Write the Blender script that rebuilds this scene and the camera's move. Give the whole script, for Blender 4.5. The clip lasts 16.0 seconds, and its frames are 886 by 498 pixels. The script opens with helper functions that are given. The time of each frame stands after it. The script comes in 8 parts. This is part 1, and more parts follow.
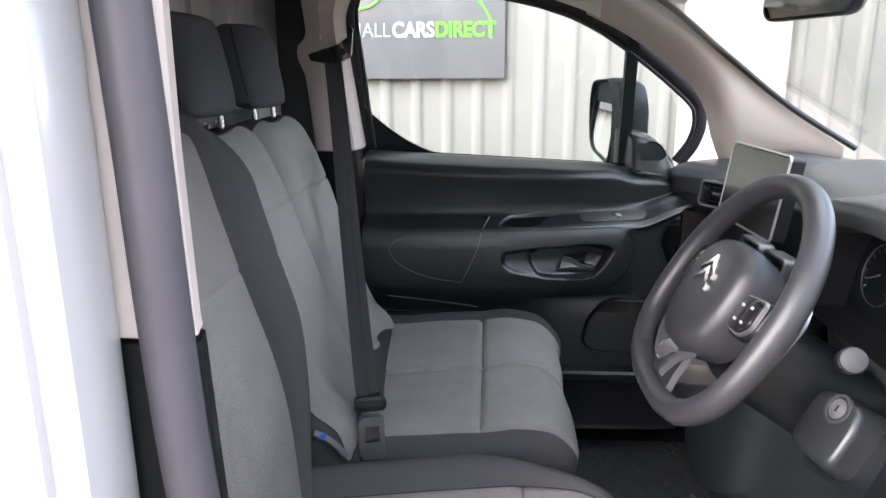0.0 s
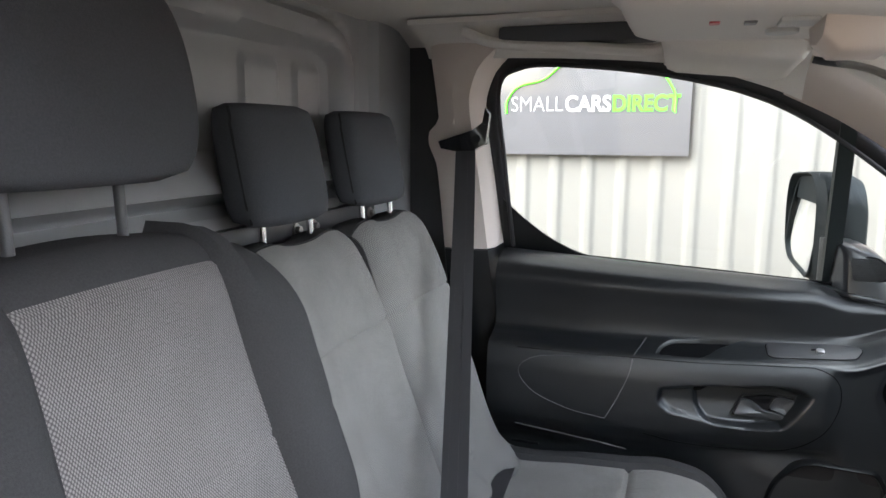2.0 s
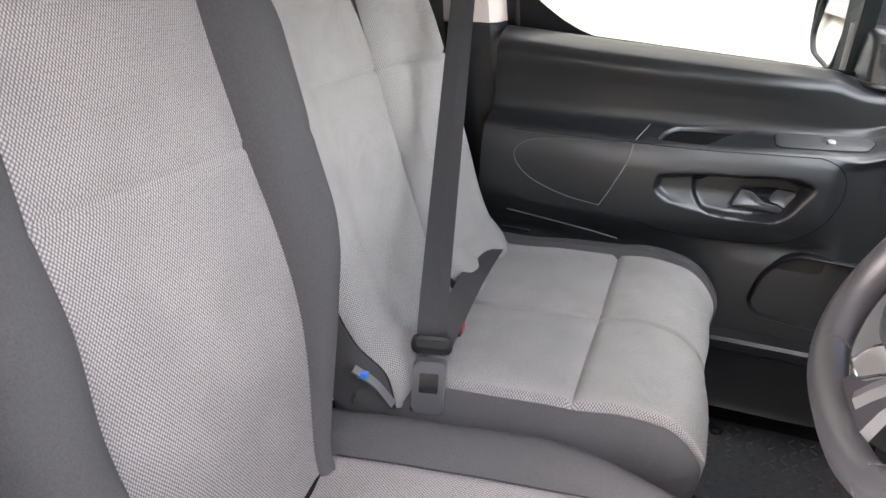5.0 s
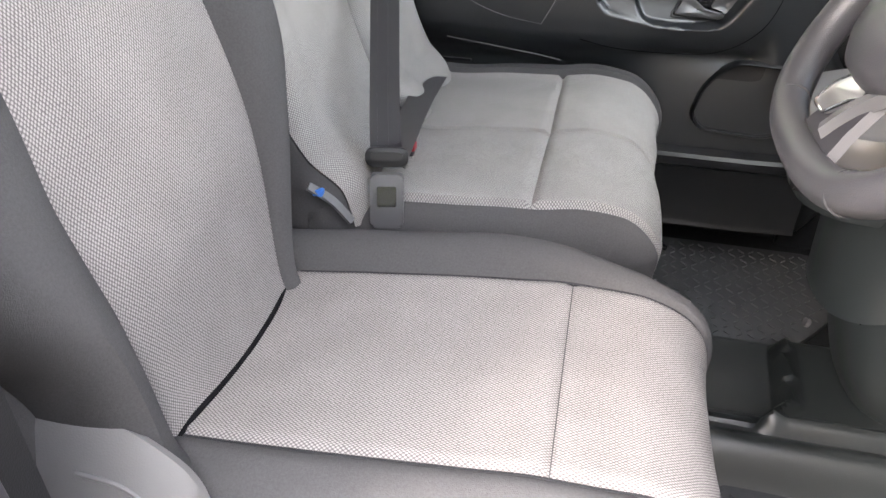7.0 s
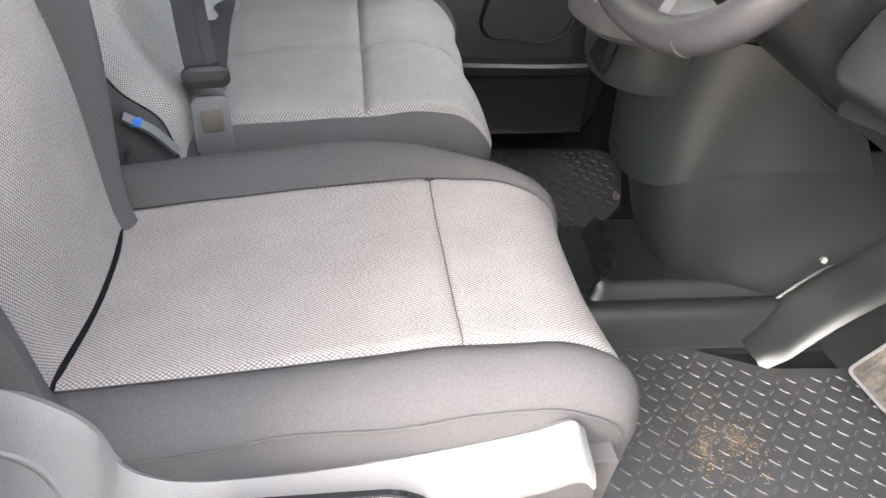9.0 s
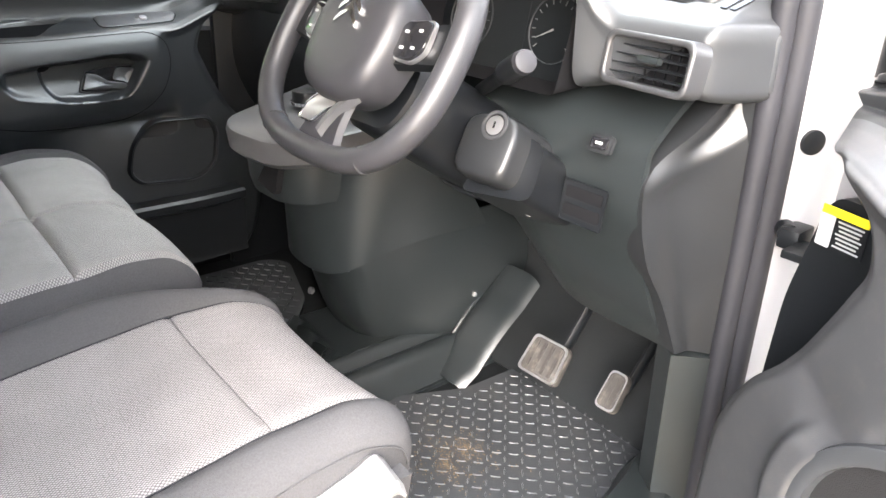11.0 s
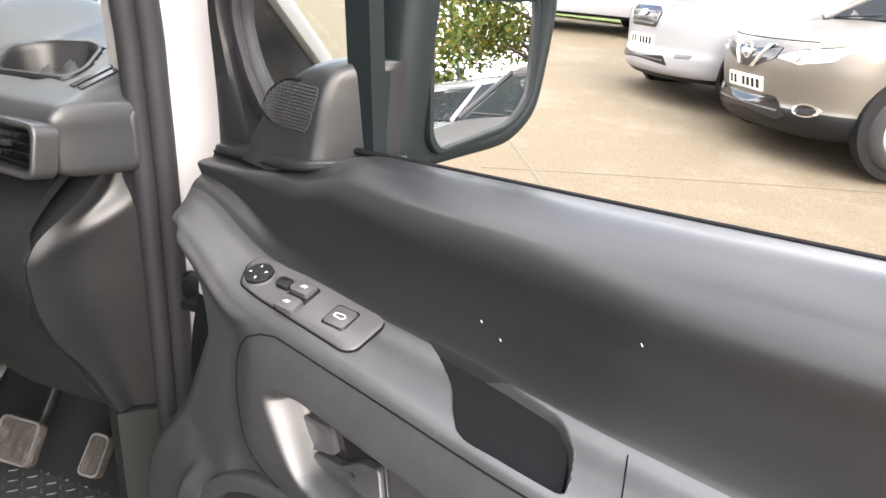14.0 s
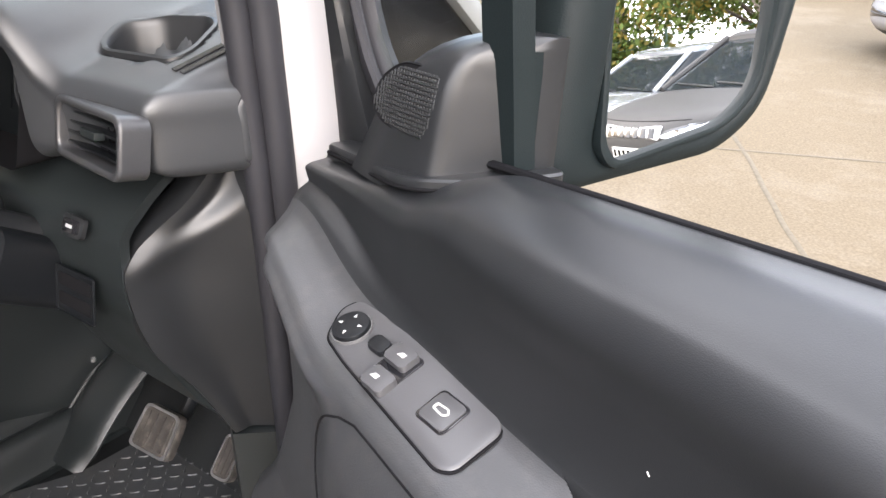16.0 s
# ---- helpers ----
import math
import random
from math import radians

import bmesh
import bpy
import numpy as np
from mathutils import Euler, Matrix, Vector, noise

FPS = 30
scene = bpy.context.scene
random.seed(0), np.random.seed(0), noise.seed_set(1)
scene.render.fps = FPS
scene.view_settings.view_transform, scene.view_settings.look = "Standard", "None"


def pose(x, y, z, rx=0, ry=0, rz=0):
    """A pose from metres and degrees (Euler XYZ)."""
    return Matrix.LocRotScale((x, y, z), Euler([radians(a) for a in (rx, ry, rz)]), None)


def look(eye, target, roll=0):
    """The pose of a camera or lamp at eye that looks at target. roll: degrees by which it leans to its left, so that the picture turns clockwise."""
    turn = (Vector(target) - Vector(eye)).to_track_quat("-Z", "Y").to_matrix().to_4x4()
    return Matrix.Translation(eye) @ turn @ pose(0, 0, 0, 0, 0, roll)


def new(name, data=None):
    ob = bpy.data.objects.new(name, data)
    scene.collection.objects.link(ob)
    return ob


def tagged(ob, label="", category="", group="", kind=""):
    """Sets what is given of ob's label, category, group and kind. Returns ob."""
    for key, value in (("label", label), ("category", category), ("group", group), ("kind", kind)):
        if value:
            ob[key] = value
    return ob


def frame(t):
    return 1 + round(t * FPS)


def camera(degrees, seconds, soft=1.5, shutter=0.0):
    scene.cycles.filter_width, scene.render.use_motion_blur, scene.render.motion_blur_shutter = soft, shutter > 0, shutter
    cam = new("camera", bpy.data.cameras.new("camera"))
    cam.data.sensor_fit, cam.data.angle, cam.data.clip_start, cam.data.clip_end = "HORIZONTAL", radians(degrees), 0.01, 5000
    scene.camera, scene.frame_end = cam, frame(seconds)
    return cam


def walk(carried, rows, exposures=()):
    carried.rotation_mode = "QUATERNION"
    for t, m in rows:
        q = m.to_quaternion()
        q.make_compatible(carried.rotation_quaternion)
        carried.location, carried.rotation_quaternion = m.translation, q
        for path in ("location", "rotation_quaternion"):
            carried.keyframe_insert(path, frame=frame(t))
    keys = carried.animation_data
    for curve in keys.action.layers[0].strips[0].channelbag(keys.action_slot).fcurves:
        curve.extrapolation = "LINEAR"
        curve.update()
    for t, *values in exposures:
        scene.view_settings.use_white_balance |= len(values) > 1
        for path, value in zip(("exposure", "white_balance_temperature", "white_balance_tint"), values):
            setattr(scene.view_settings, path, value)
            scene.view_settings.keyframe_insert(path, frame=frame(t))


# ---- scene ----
cam = camera(64.2, 16.0)
PATH = [
    (0, (0.088, 0.097, 1.615), (-0.039, 2.032, 1.125), -0.3),
    (0.5, (0.103, 0.144, 1.683), (-0.213, 2.081, 1.299), 0.1),
    (1, (0.126, 0.182, 1.685), (-0.314, 2.104, 1.349), 0.7),
    (1.5, (0.149, 0.309, 1.681), (-0.385, 2.209, 1.357), 0.7),
    (2, (0.156, 0.446, 1.673), (-0.476, 2.317, 1.357), 0.3),
    (2.5, (0.175, 0.524, 1.667), (-0.595, 2.337, 1.324), 0.2),
    (3, (0.187, 0.528, 1.641), (-0.63, 2.304, 1.219), 0.6),
    (3.5, (0.178, 0.528, 1.602), (-0.608, 2.291, 1.077), 0.9),
    (4, (0.178, 0.508, 1.571), (-0.557, 2.261, 0.949), 1.1),
    (4.2, (0.179, 0.503, 1.569), (-0.527, 2.253, 0.905), 1.7),
    (6.3, (0.142, 0.462, 1.409), (-0.286, 2.185, 0.488), 2.2),
    (6.5, (0.142, 0.47, 1.417), (-0.27, 2.165, 0.438), 2.0),
    (7, (0.147, 0.451, 1.399), (-0.209, 2.122, 0.36), 1.6),
    (7.5, (0.151, 0.415, 1.379), (-0.106, 2.066, 0.28), 1.6),
    (8, (0.112, 0.422, 1.336), (0.038, 2.045, 0.17), 3.0),
    (8.2, (0.096, 0.43, 1.326), (0.087, 2.045, 0.146), 3.5),
    (10.3, (-0.051, 0.317, 1.387), (0.788, 1.89, 0.481), 3.5),
    (10.5, (-0.075, 0.298, 1.396), (0.867, 1.832, 0.525), 3.5),
    (11, (-0.132, 0.287, 1.418), (1.059, 1.673, 0.605), 2.6),
    (11.5, (-0.189, 0.264, 1.443), (1.256, 1.427, 0.695), 2.3),
    (12, (-0.205, 0.201, 1.451), (1.424, 1.121, 0.746), 2.2),
    (12.5, (-0.16, 0.147, 1.462), (1.566, 0.894, 0.783), 2.4),
    (13, (-0.088, 0.099, 1.478), (1.678, 0.765, 0.815), 2.1),
    (13.5, (-0.028, 0.048, 1.487), (1.754, 0.675, 0.831), 1.5),
    (14, (-0.016, 0.055, 1.52), (1.795, 0.546, 0.828), 6.6),
    (14.5, (0.031, 0.127, 1.501), (1.841, 0.624, 0.81), 8.6),
    (15, (0.126, 0.127, 1.51), (1.874, 0.79, 0.799), 7.3),
    (15.5, (0.195, 0.106, 1.509), (1.847, 0.948, 0.761), 5.1),
    (16, (0.227, 0.109, 1.506), (1.785, 1.059, 0.687), 4.0),
]
walk(cam, [(t, look(eye, target, roll)) for t, eye, target, roll in PATH],
     [(0.0, 2.65, 6250, 15), (1.0, 2.55, 6250, 14), (2.0, 2.85, 6350, 13), (3.0, 3.3, 6650, 16), (4.2, 3.55, 6800, 18), (6.5, 3.75, 6850, 16), (7.5, 3.8, 6850, 15), (8.2, 3.7, 6850, 14), (10.5, 3.8, 6700, 13), (11.5, 3.6, 6750, 12), (12.5, 3.25, 6850, 13), (14.0, 2.35, 6900, 14), (16.0, 2.2, 6600, 15)])

# ---- light and exposure ----
world = bpy.data.worlds.new("sky")
scene.world = world
world.use_nodes = True
wn = world.node_tree.nodes
wl = world.node_tree.links
sky = wn.new("ShaderNodeTexSky")
sky.sky_type = 'NISHITA'
sky.sun_disc = False
sky.sun_elevation = radians(24)
sky.sun_rotation = radians(225)
sky.air_density, sky.dust_density, sky.ozone_density = 1.0, 4.0, 1.0
# bright broken cloud over the clear sky
wco = wn.new("ShaderNodeTexCoord")
wmap = wn.new("ShaderNodeMapping")
wmap.inputs["Scale"].default_value = (1.0, 1.0, 2.6)
wnoi = wn.new("ShaderNodeTexNoise")
wnoi.inputs["Scale"].default_value = 2.2
wnoi.inputs["Detail"].default_value = 7
wramp = wn.new("ShaderNodeValToRGB")
wramp.color_ramp.elements[0].position = 0.40
wramp.color_ramp.elements[1].position = 0.56
wmix = wn.new("ShaderNodeMix")
wmix.data_type = 'RGBA'
wmix.inputs[7].default_value = (13.0, 13.4, 14.0, 1)
wl.new(wco.outputs["Generated"], wmap.inputs["Vector"])
wl.new(wmap.outputs["Vector"], wnoi.inputs["Vector"])
wl.new(wnoi.outputs["Fac"], wramp.inputs["Fac"])
wl.new(wramp.outputs["Color"], wmix.inputs[0])
wl.new(sky.outputs["Color"], wmix.inputs[6])
# an overcast sky is brightest overhead
wsep = wn.new("ShaderNodeSeparateXYZ")
wl.new(wco.outputs["Generated"], wsep.inputs["Vector"])
wgr = wn.new("ShaderNodeMapRange")
wgr.inputs["From Min"].default_value = 0.0
wgr.inputs["From Max"].default_value = 1.0
wgr.inputs["To Min"].default_value = 0.95
wgr.inputs["To Max"].default_value = 1.10
wl.new(wsep.outputs["Z"], wgr.inputs["Value"])
wdim = wn.new("ShaderNodeMix")
wdim.data_type = 'RGBA'
wdim.blend_type = 'MULTIPLY'
wdim.inputs[0].default_value = 1.0
wl.new(wmix.outputs[2], wdim.inputs[6])
wl.new(wgr.outputs["Result"], wdim.inputs[7])
wl.new(wdim.outputs[2], wn["Background"].inputs["Color"])
wn["Background"].inputs["Strength"].default_value = 0.15

sun = new("sun", bpy.data.lights.new("sun", 'SUN'))
sun.data.energy = 0.9
sun.data.angle = radians(40)
sun.data.color = (1.0, 0.97, 0.93)
sun.matrix_world = look((-4.6, -4.8, 3.0), (0, 0, 0))


# ---- materials ----
def mat(name, color, rough=0.5, metal=0.0, spec=0.5, noise_scale=0.0, vary=0.0, bump=0.0, bump_scale=400.0,
        wear=0.0, wear_scale=6.0, coat=0.0, rough_vary=0.0):
    """A surface with fine grain in its relief and slow changes of tone."""
    m = bpy.data.materials.new(name)
    m.use_nodes = True
    t = m.node_tree
    b = t.nodes["Principled BSDF"]
    b.inputs["Base Color"].default_value = (*color, 1)
    b.inputs["Roughness"].default_value = rough
    b.inputs["Metallic"].default_value = metal
    b.inputs["Specular IOR Level"].default_value = spec
    b.inputs["Coat Weight"].default_value = coat
    co = t.nodes.new("ShaderNodeTexCoord")
    src = co.outputs["Object"]
    col = None
    if vary:
        n = t.nodes.new("ShaderNodeTexNoise")
        n.inputs["Scale"].default_value = noise_scale or 30
        n.inputs["Detail"].default_value = 5
        t.links.new(src, n.inputs["Vector"])
        mx = t.nodes.new("ShaderNodeMix")
        mx.data_type = 'RGBA'
        mx.inputs[6].default_value = (*[c * (1 - vary) for c in color], 1)
        mx.inputs[7].default_value = (*[min(1, c * (1 + vary)) for c in color], 1)
        t.links.new(n.outputs["Fac"], mx.inputs[0])
        col = mx.outputs[2]
    if wear:
        n = t.nodes.new("ShaderNodeTexNoise")
        n.inputs["Scale"].default_value = wear_scale
        n.inputs["Detail"].default_value = 8
        n.inputs["Roughness"].default_value = 0.7
        t.links.new(src, n.inputs["Vector"])
        r = t.nodes.new("ShaderNodeValToRGB")
        r.color_ramp.elements[0].position = 0.5
        r.color_ramp.elements[1].position = 0.75
        t.links.new(n.outputs["Fac"], r.inputs["Fac"])
        ma = t.nodes.new("ShaderNodeMath")
        ma.operation = 'MULTIPLY'
        ma.inputs[1].default_value = wear
        t.links.new(r.outputs["Color"], ma.inputs[0])
        mx = t.nodes.new("ShaderNodeMix")
        mx.data_type = 'RGBA'
        mx.inputs[6].default_value = (*color, 1)
        mx.inputs[7].default_value = (0.30, 0.27, 0.23, 1)
        if col:
            t.links.new(col, mx.inputs[6])
        t.links.new(ma.outputs[0], mx.inputs[0])
        col = mx.outputs[2]
    if col:
        t.links.new(col, b.inputs["Base Color"])
    if rough_vary:
        n = t.nodes.new("ShaderNodeTexNoise")
        n.inputs["Scale"].default_value = 9
        n.inputs["Detail"].default_value = 6
        t.links.new(src, n.inputs["Vector"])
        mr = t.nodes.new("ShaderNodeMapRange")
        mr.inputs["To Min"].default_value = rough - rough_vary
        mr.inputs["To Max"].default_value = rough + rough_vary
        t.links.new(n.outputs["Fac"], mr.inputs["Value"])
        t.links.new(mr.outputs["Result"], b.inputs["Roughness"])
    if bump:
        v = t.nodes.new("ShaderNodeTexVoronoi")
        v.inputs["Scale"].default_value = bump_scale
        t.links.new(src, v.inputs["Vector"])
        bp = t.nodes.new("ShaderNodeBump")
        bp.inputs["Strength"].default_value = bump
        bp.inputs["Distance"].default_value = 0.001
        t.links.new(v.outputs["Distance"], bp.inputs["Height"])
        t.links.new(bp.outputs["Normal"], b.inputs["Normal"])
    return m


def woven(name, dark, light, pitch, turn=(0, 0, 0)):
    """Upholstery cloth: rows of pale dots of thread on a darker ground, set in the cloth's own measure (UV in metres)."""
    m = bpy.data.materials.new(name)
    m.use_nodes = True
    t = m.node_tree
    b = t.nodes["Principled BSDF"]
    b.inputs["Roughness"].default_value = 0.9
    b.inputs["Specular IOR Level"].default_value = 0.15
    uv = t.nodes.new("ShaderNodeUVMap")
    mp = t.nodes.new("ShaderNodeMapping")
    mp.inputs["Scale"].default_value = (1.3 / pitch, 0.9 / pitch, 1)
    mp.inputs["Rotation"].default_value = (0, 0, radians(45))
    t.links.new(uv.outputs["UV"], mp.inputs["Vector"])
    v = t.nodes.new("ShaderNodeTexVoronoi")
    v.voronoi_dimensions = '2D'
    v.inputs["Scale"].default_value = 1.0
    v.inputs["Randomness"].default_value = 0.12
    t.links.new(mp.outputs["Vector"], v.inputs["Vector"])
    r = t.nodes.new("ShaderNodeValToRGB")
    r.color_ramp.elements[0].position = 0.20
    r.color_ramp.elements[1].position = 0.52
    r.color_ramp.elements[0].color = (*light, 1)
    r.color_ramp.elements[1].color = (*dark, 1)
    t.links.new(v.outputs["Distance"], r.inputs["Fac"])
    n = t.nodes.new("ShaderNodeTexNoise")
    n.inputs["Scale"].default_value = 14
    n.inputs["Detail"].default_value = 6
    co = t.nodes.new("ShaderNodeTexCoord")
    t.links.new(co.outputs["Object"], n.inputs["Vector"])
    mr = t.nodes.new("ShaderNodeMapRange")
    mr.inputs["To Min"].default_value = 0.82
    mr.inputs["To Max"].default_value = 1.15
    t.links.new(n.outputs["Fac"], mr.inputs["Value"])
    mx = t.nodes.new("ShaderNodeMix")
    mx.data_type = 'RGBA'
    mx.blend_type = 'MULTIPLY'
    mx.inputs[0].default_value = 1
    t.links.new(r.outputs["Color"], mx.inputs[6])
    t.links.new(mr.outputs["Result"], mx.inputs[7])
    t.links.new(mx.outputs[2], b.inputs["Base Color"])
    bp = t.nodes.new("ShaderNodeBump")
    bp.inputs["Strength"].default_value = 0.5
    bp.inputs["Distance"].default_value = 0.0015
    bp.invert = True
    t.links.new(v.outputs["Distance"], bp.inputs["Height"])
    t.links.new(bp.outputs["Normal"], b.inputs["Normal"])
    return m


def glass(name, tint=(1, 1, 1), rough=0.0):
    m = bpy.data.materials.new(name)
    m.use_nodes = True
    t = m.node_tree
    t.nodes.clear()
    out = t.nodes.new("ShaderNodeOutputMaterial")
    tr = t.nodes.new("ShaderNodeBsdfTransparent")
    tr.inputs["Color"].default_value = (*tint, 1)
    gl = t.nodes.new("ShaderNodeBsdfGlossy")
    gl.inputs["Roughness"].default_value = rough
    lw = t.nodes.new("ShaderNodeLayerWeight")
    lw.inputs["Blend"].default_value = 0.5
    pw = t.nodes.new("ShaderNodeMath")
    pw.operation = 'POWER'
    pw.inputs[1].default_value = 5.0
    t.links.new(lw.outputs["Facing"], pw.inputs[0])
    fr = t.nodes.new("ShaderNodeMapRange")
    fr.inputs["To Min"].default_value = 0.03
    fr.inputs["To Max"].default_value = 0.6
    t.links.new(pw.outputs[0], fr.inputs["Value"])
    mx = t.nodes.new("ShaderNodeMixShader")
    t.links.new(fr.outputs["Result"], mx.inputs[0])
    t.links.new(tr.outputs[0], mx.inputs[1])
    t.links.new(gl.outputs[0], mx.inputs[2])
    t.links.new(mx.outputs[0], out.inputs["Surface"])
    return m


CLOTH = woven("woven_cloth", (0.112, 0.105, 0.103), (0.325, 0.303, 0.297), 0.0036)
CLOTH_FINE = woven("woven_cloth_fine", (0.140, 0.135, 0.133), (0.395, 0.379, 0.371), 0.0030)
KNIT = mat("dark_knit", (0.065, 0.064, 0.066), 0.92, spec=0.15, vary=0.25, noise_scale=420, bump=0.35, bump_scale=900)
KNIT_HEAD = mat("headrest_knit", (0.075, 0.078, 0.086), 0.9, spec=0.2, vary=0.25, noise_scale=420, bump=0.3, bump_scale=900)
PIPING = mat("seam_thread", (0.035, 0.035, 0.038), 0.9, spec=0.1)
PLASTIC = mat("grained_black_plastic", (0.014, 0.015, 0.0165), 0.345, spec=0.46, vary=0.12, noise_scale=9, bump=0.08, bump_scale=1250, rough_vary=0.05)
# Lighter copy of the black plastic: sky sheen put into the colour, faint scuffs.
PLASTIC_LIGHTENED = mat("lightened_scuffed_plastic", (0.031, 0.032, 0.035), 0.40, spec=0.80, vary=0.18, noise_scale=11, bump=0.11, bump_scale=800, rough_vary=0.08, wear=0.05, wear_scale=45)
# The same lining for the passenger door, with the cab's shade in its colour.
PLASTIC_SHADED = mat("grained_black_plastic_shaded", (0.013, 0.015, 0.017), 0.34, spec=0.75, vary=0.12, noise_scale=9, bump=0.12, bump_scale=850, rough_vary=0.05)
PLASTIC_MID = mat("charcoal_dash_plastic", (0.028, 0.030, 0.033), 0.42, spec=0.62, vary=0.12, noise_scale=9, bump=0.12, bump_scale=850, rough_vary=0.05)
# Near-black for black joints and seals, and for shade painted into folds and hollows.
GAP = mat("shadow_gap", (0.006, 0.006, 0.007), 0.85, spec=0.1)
SWITCH = mat("satin_switch_plastic", (0.060, 0.060, 0.064), 0.36, spec=0.5, vary=0.08, noise_scale=14, bump=0.08, bump_scale=900)
PLASTIC_DARK = mat("smooth_black_plastic", (0.0065, 0.0075, 0.009), 0.38, spec=0.32, vary=0.12, noise_scale=12, bump=0.10, bump_scale=700)
CLUSTER = mat("smoked_dial_face", (0.005, 0.006, 0.007), 0.30, spec=0.35)
MIRROR_CASE = mat("matt_black_case_plastic", (0.007, 0.011, 0.012), 0.55, spec=0.22, vary=0.12, noise_scale=12, bump=0.15, bump_scale=700)
PLASTIC_GREY = mat("scuffed_grey_plastic", (0.095, 0.095, 0.098), 0.40, spec=0.5, vary=0.12, noise_scale=10, bump=0.25, bump_scale=600, rough_vary=0.07)
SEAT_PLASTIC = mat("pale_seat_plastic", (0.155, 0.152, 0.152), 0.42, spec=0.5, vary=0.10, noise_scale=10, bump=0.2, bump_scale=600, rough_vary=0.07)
PLASTIC_FLOOR = mat("matt_floor_plastic", (0.012, 0.0150, 0.0160), 0.38, spec=0.60, vary=0.18, noise_scale=12, bump=0.2, bump_scale=700, rough_vary=0.07)
BULKHEAD = mat("bulkhead_paint", (0.33, 0.33, 0.335), 0.38, spec=0.5, vary=0.2, noise_scale=7, rough_vary=0.08)
PLASTIC_GLOSS = mat("piano_black", (0.012, 0.012, 0.014), 0.12, spec=0.6)
LEATHER = mat("wheel_leather", (0.030, 0.030, 0.034), 0.38, spec=0.5, vary=0.1, noise_scale=30, bump=0.22, bump_scale=750, rough_vary=0.05)
SEAL = mat("rubber_seal", (0.020, 0.020, 0.024), 0.55, spec=0.35, vary=0.15, noise_scale=20)
# Paler copy of the seal rubber, its sheen put into the colour.
SEAL_PALE = mat("pale_rubber_seal", (0.050, 0.047, 0.056), 0.5, spec=0.4, vary=0.15, noise_scale=20)
HEADLINING = mat("pale_headlining", (0.64, 0.61, 0.58), 0.9, spec=0.15, vary=0.05, noise_scale=260, bump=0.12, bump_scale=900)
PILLAR = mat("pale_pillar_plastic", (0.54, 0.475, 0.44), 0.6, spec=0.3, vary=0.05, noise_scale=14, bump=0.15, bump_scale=700)
PAINT = mat("white_body_paint", (0.37, 0.362, 0.366), 0.22, spec=0.5, vary=0.03, noise_scale=3, coat=0.6)
STEEL_DARK = mat("painted_steel_dark", (0.045, 0.045, 0.048), 0.42, spec=0.5, vary=0.2, noise_scale=7, rough_vary=0.08)
CHROME = mat("chrome", (0.78, 0.78, 0.79), 0.12, metal=1.0)
SATIN = mat("satin_silver", (0.55, 0.55, 0.56), 0.32, metal=0.9)
METAL = mat("bare_metal", (0.36, 0.34, 0.32), 0.42, metal=0.9, wear=0.4, wear_scale=30)
MATTING = mat("mat_rubber", (0.044, 0.047, 0.051), 0.40, spec=0.5, vary=0.2, noise_scale=40, wear=0.10, wear_scale=11, rough_vary=0.08)
TREAD = mat("mat_rubber_tread", (0.052, 0.055, 0.060), 0.30, spec=0.6, wear=0.35, wear_scale=9)
CARPET = mat("floor_lining", (0.011, 0.0125, 0.0135), 0.7, spec=0.2, vary=0.3, noise_scale=300, bump=0.4, bump_scale=500)
WEB = mat("belt_webbing", (0.034, 0.034, 0.037), 0.36, spec=0.7, vary=0.12, noise_scale=500)
MIRROR = mat("mirror_glass", (0.92, 0.93, 0.93), 0.01, metal=1.0)
GLASS = glass("window_glass", (0.93, 0.96, 0.95))
WHITE_MARK = mat("white_marking", (0.42, 0.42, 0.42), 0.5)
RED = mat("red_plastic", (0.36, 0.02, 0.03), 0.4)
BLUE = mat("blue_plastic", (0.03, 0.16, 0.55), 0.4)
YELLOW = mat("yellow_label", (0.85, 0.70, 0.02), 0.5)
SCREEN = mat("screen_glass", (0.035, 0.036, 0.036), 0.10, spec=0.9)


# ---- building blocks ----
BASE = {}


def thing(name, at, label="", category="", group="", kind=""):
    ob = new(name)
    ob.location = at
    ob.empty_display_size = 0.05
    BASE[ob.name] = Vector(at)
    return tagged(ob, label, category, group, kind)


def finish(bm, name, material, smooth=40.0):
    bmesh.ops.recalc_face_normals(bm, faces=bm.faces)
    me = bpy.data.meshes.new(name)
    bm.to_mesh(me)
    bm.free()
    me.materials.append(material)
    me.shade_smooth()
    me.set_sharp_from_angle(angle=radians(smooth))
    return me


def part(name, bm, material, parent=None, label="", smooth=40.0):
    """One mesh of a thing, given in the world's measure."""
    base = BASE[parent.name] if parent else Vector((0, 0, 0))
    if parent:
        bmesh.ops.translate(bm, verts=bm.verts, vec=-base)
    ob = new(name, finish(bm, name, material, smooth))
    if parent:
        ob.parent = parent
    BASE[ob.name] = base
    return tagged(ob, label)


def solo(name, bm, material, label, category, kind="", group="", smooth=40.0):
    """A thing that is one mesh; its origin goes to the foot of its box."""
    lo = [min(v.co[i] for v in bm.verts) for i in range(3)]
    hi = [max(v.co[i] for v in bm.verts) for i in range(3)]
    at = Vector(((lo[0] + hi[0]) / 2, (lo[1] + hi[1]) / 2, lo[2]))
    bmesh.ops.translate(bm, verts=bm.verts, vec=-at)
    ob = new(name, finish(bm, name, material, smooth))
    ob.location = at
    BASE[ob.name] = at
    return tagged(ob, label, category, group, kind)


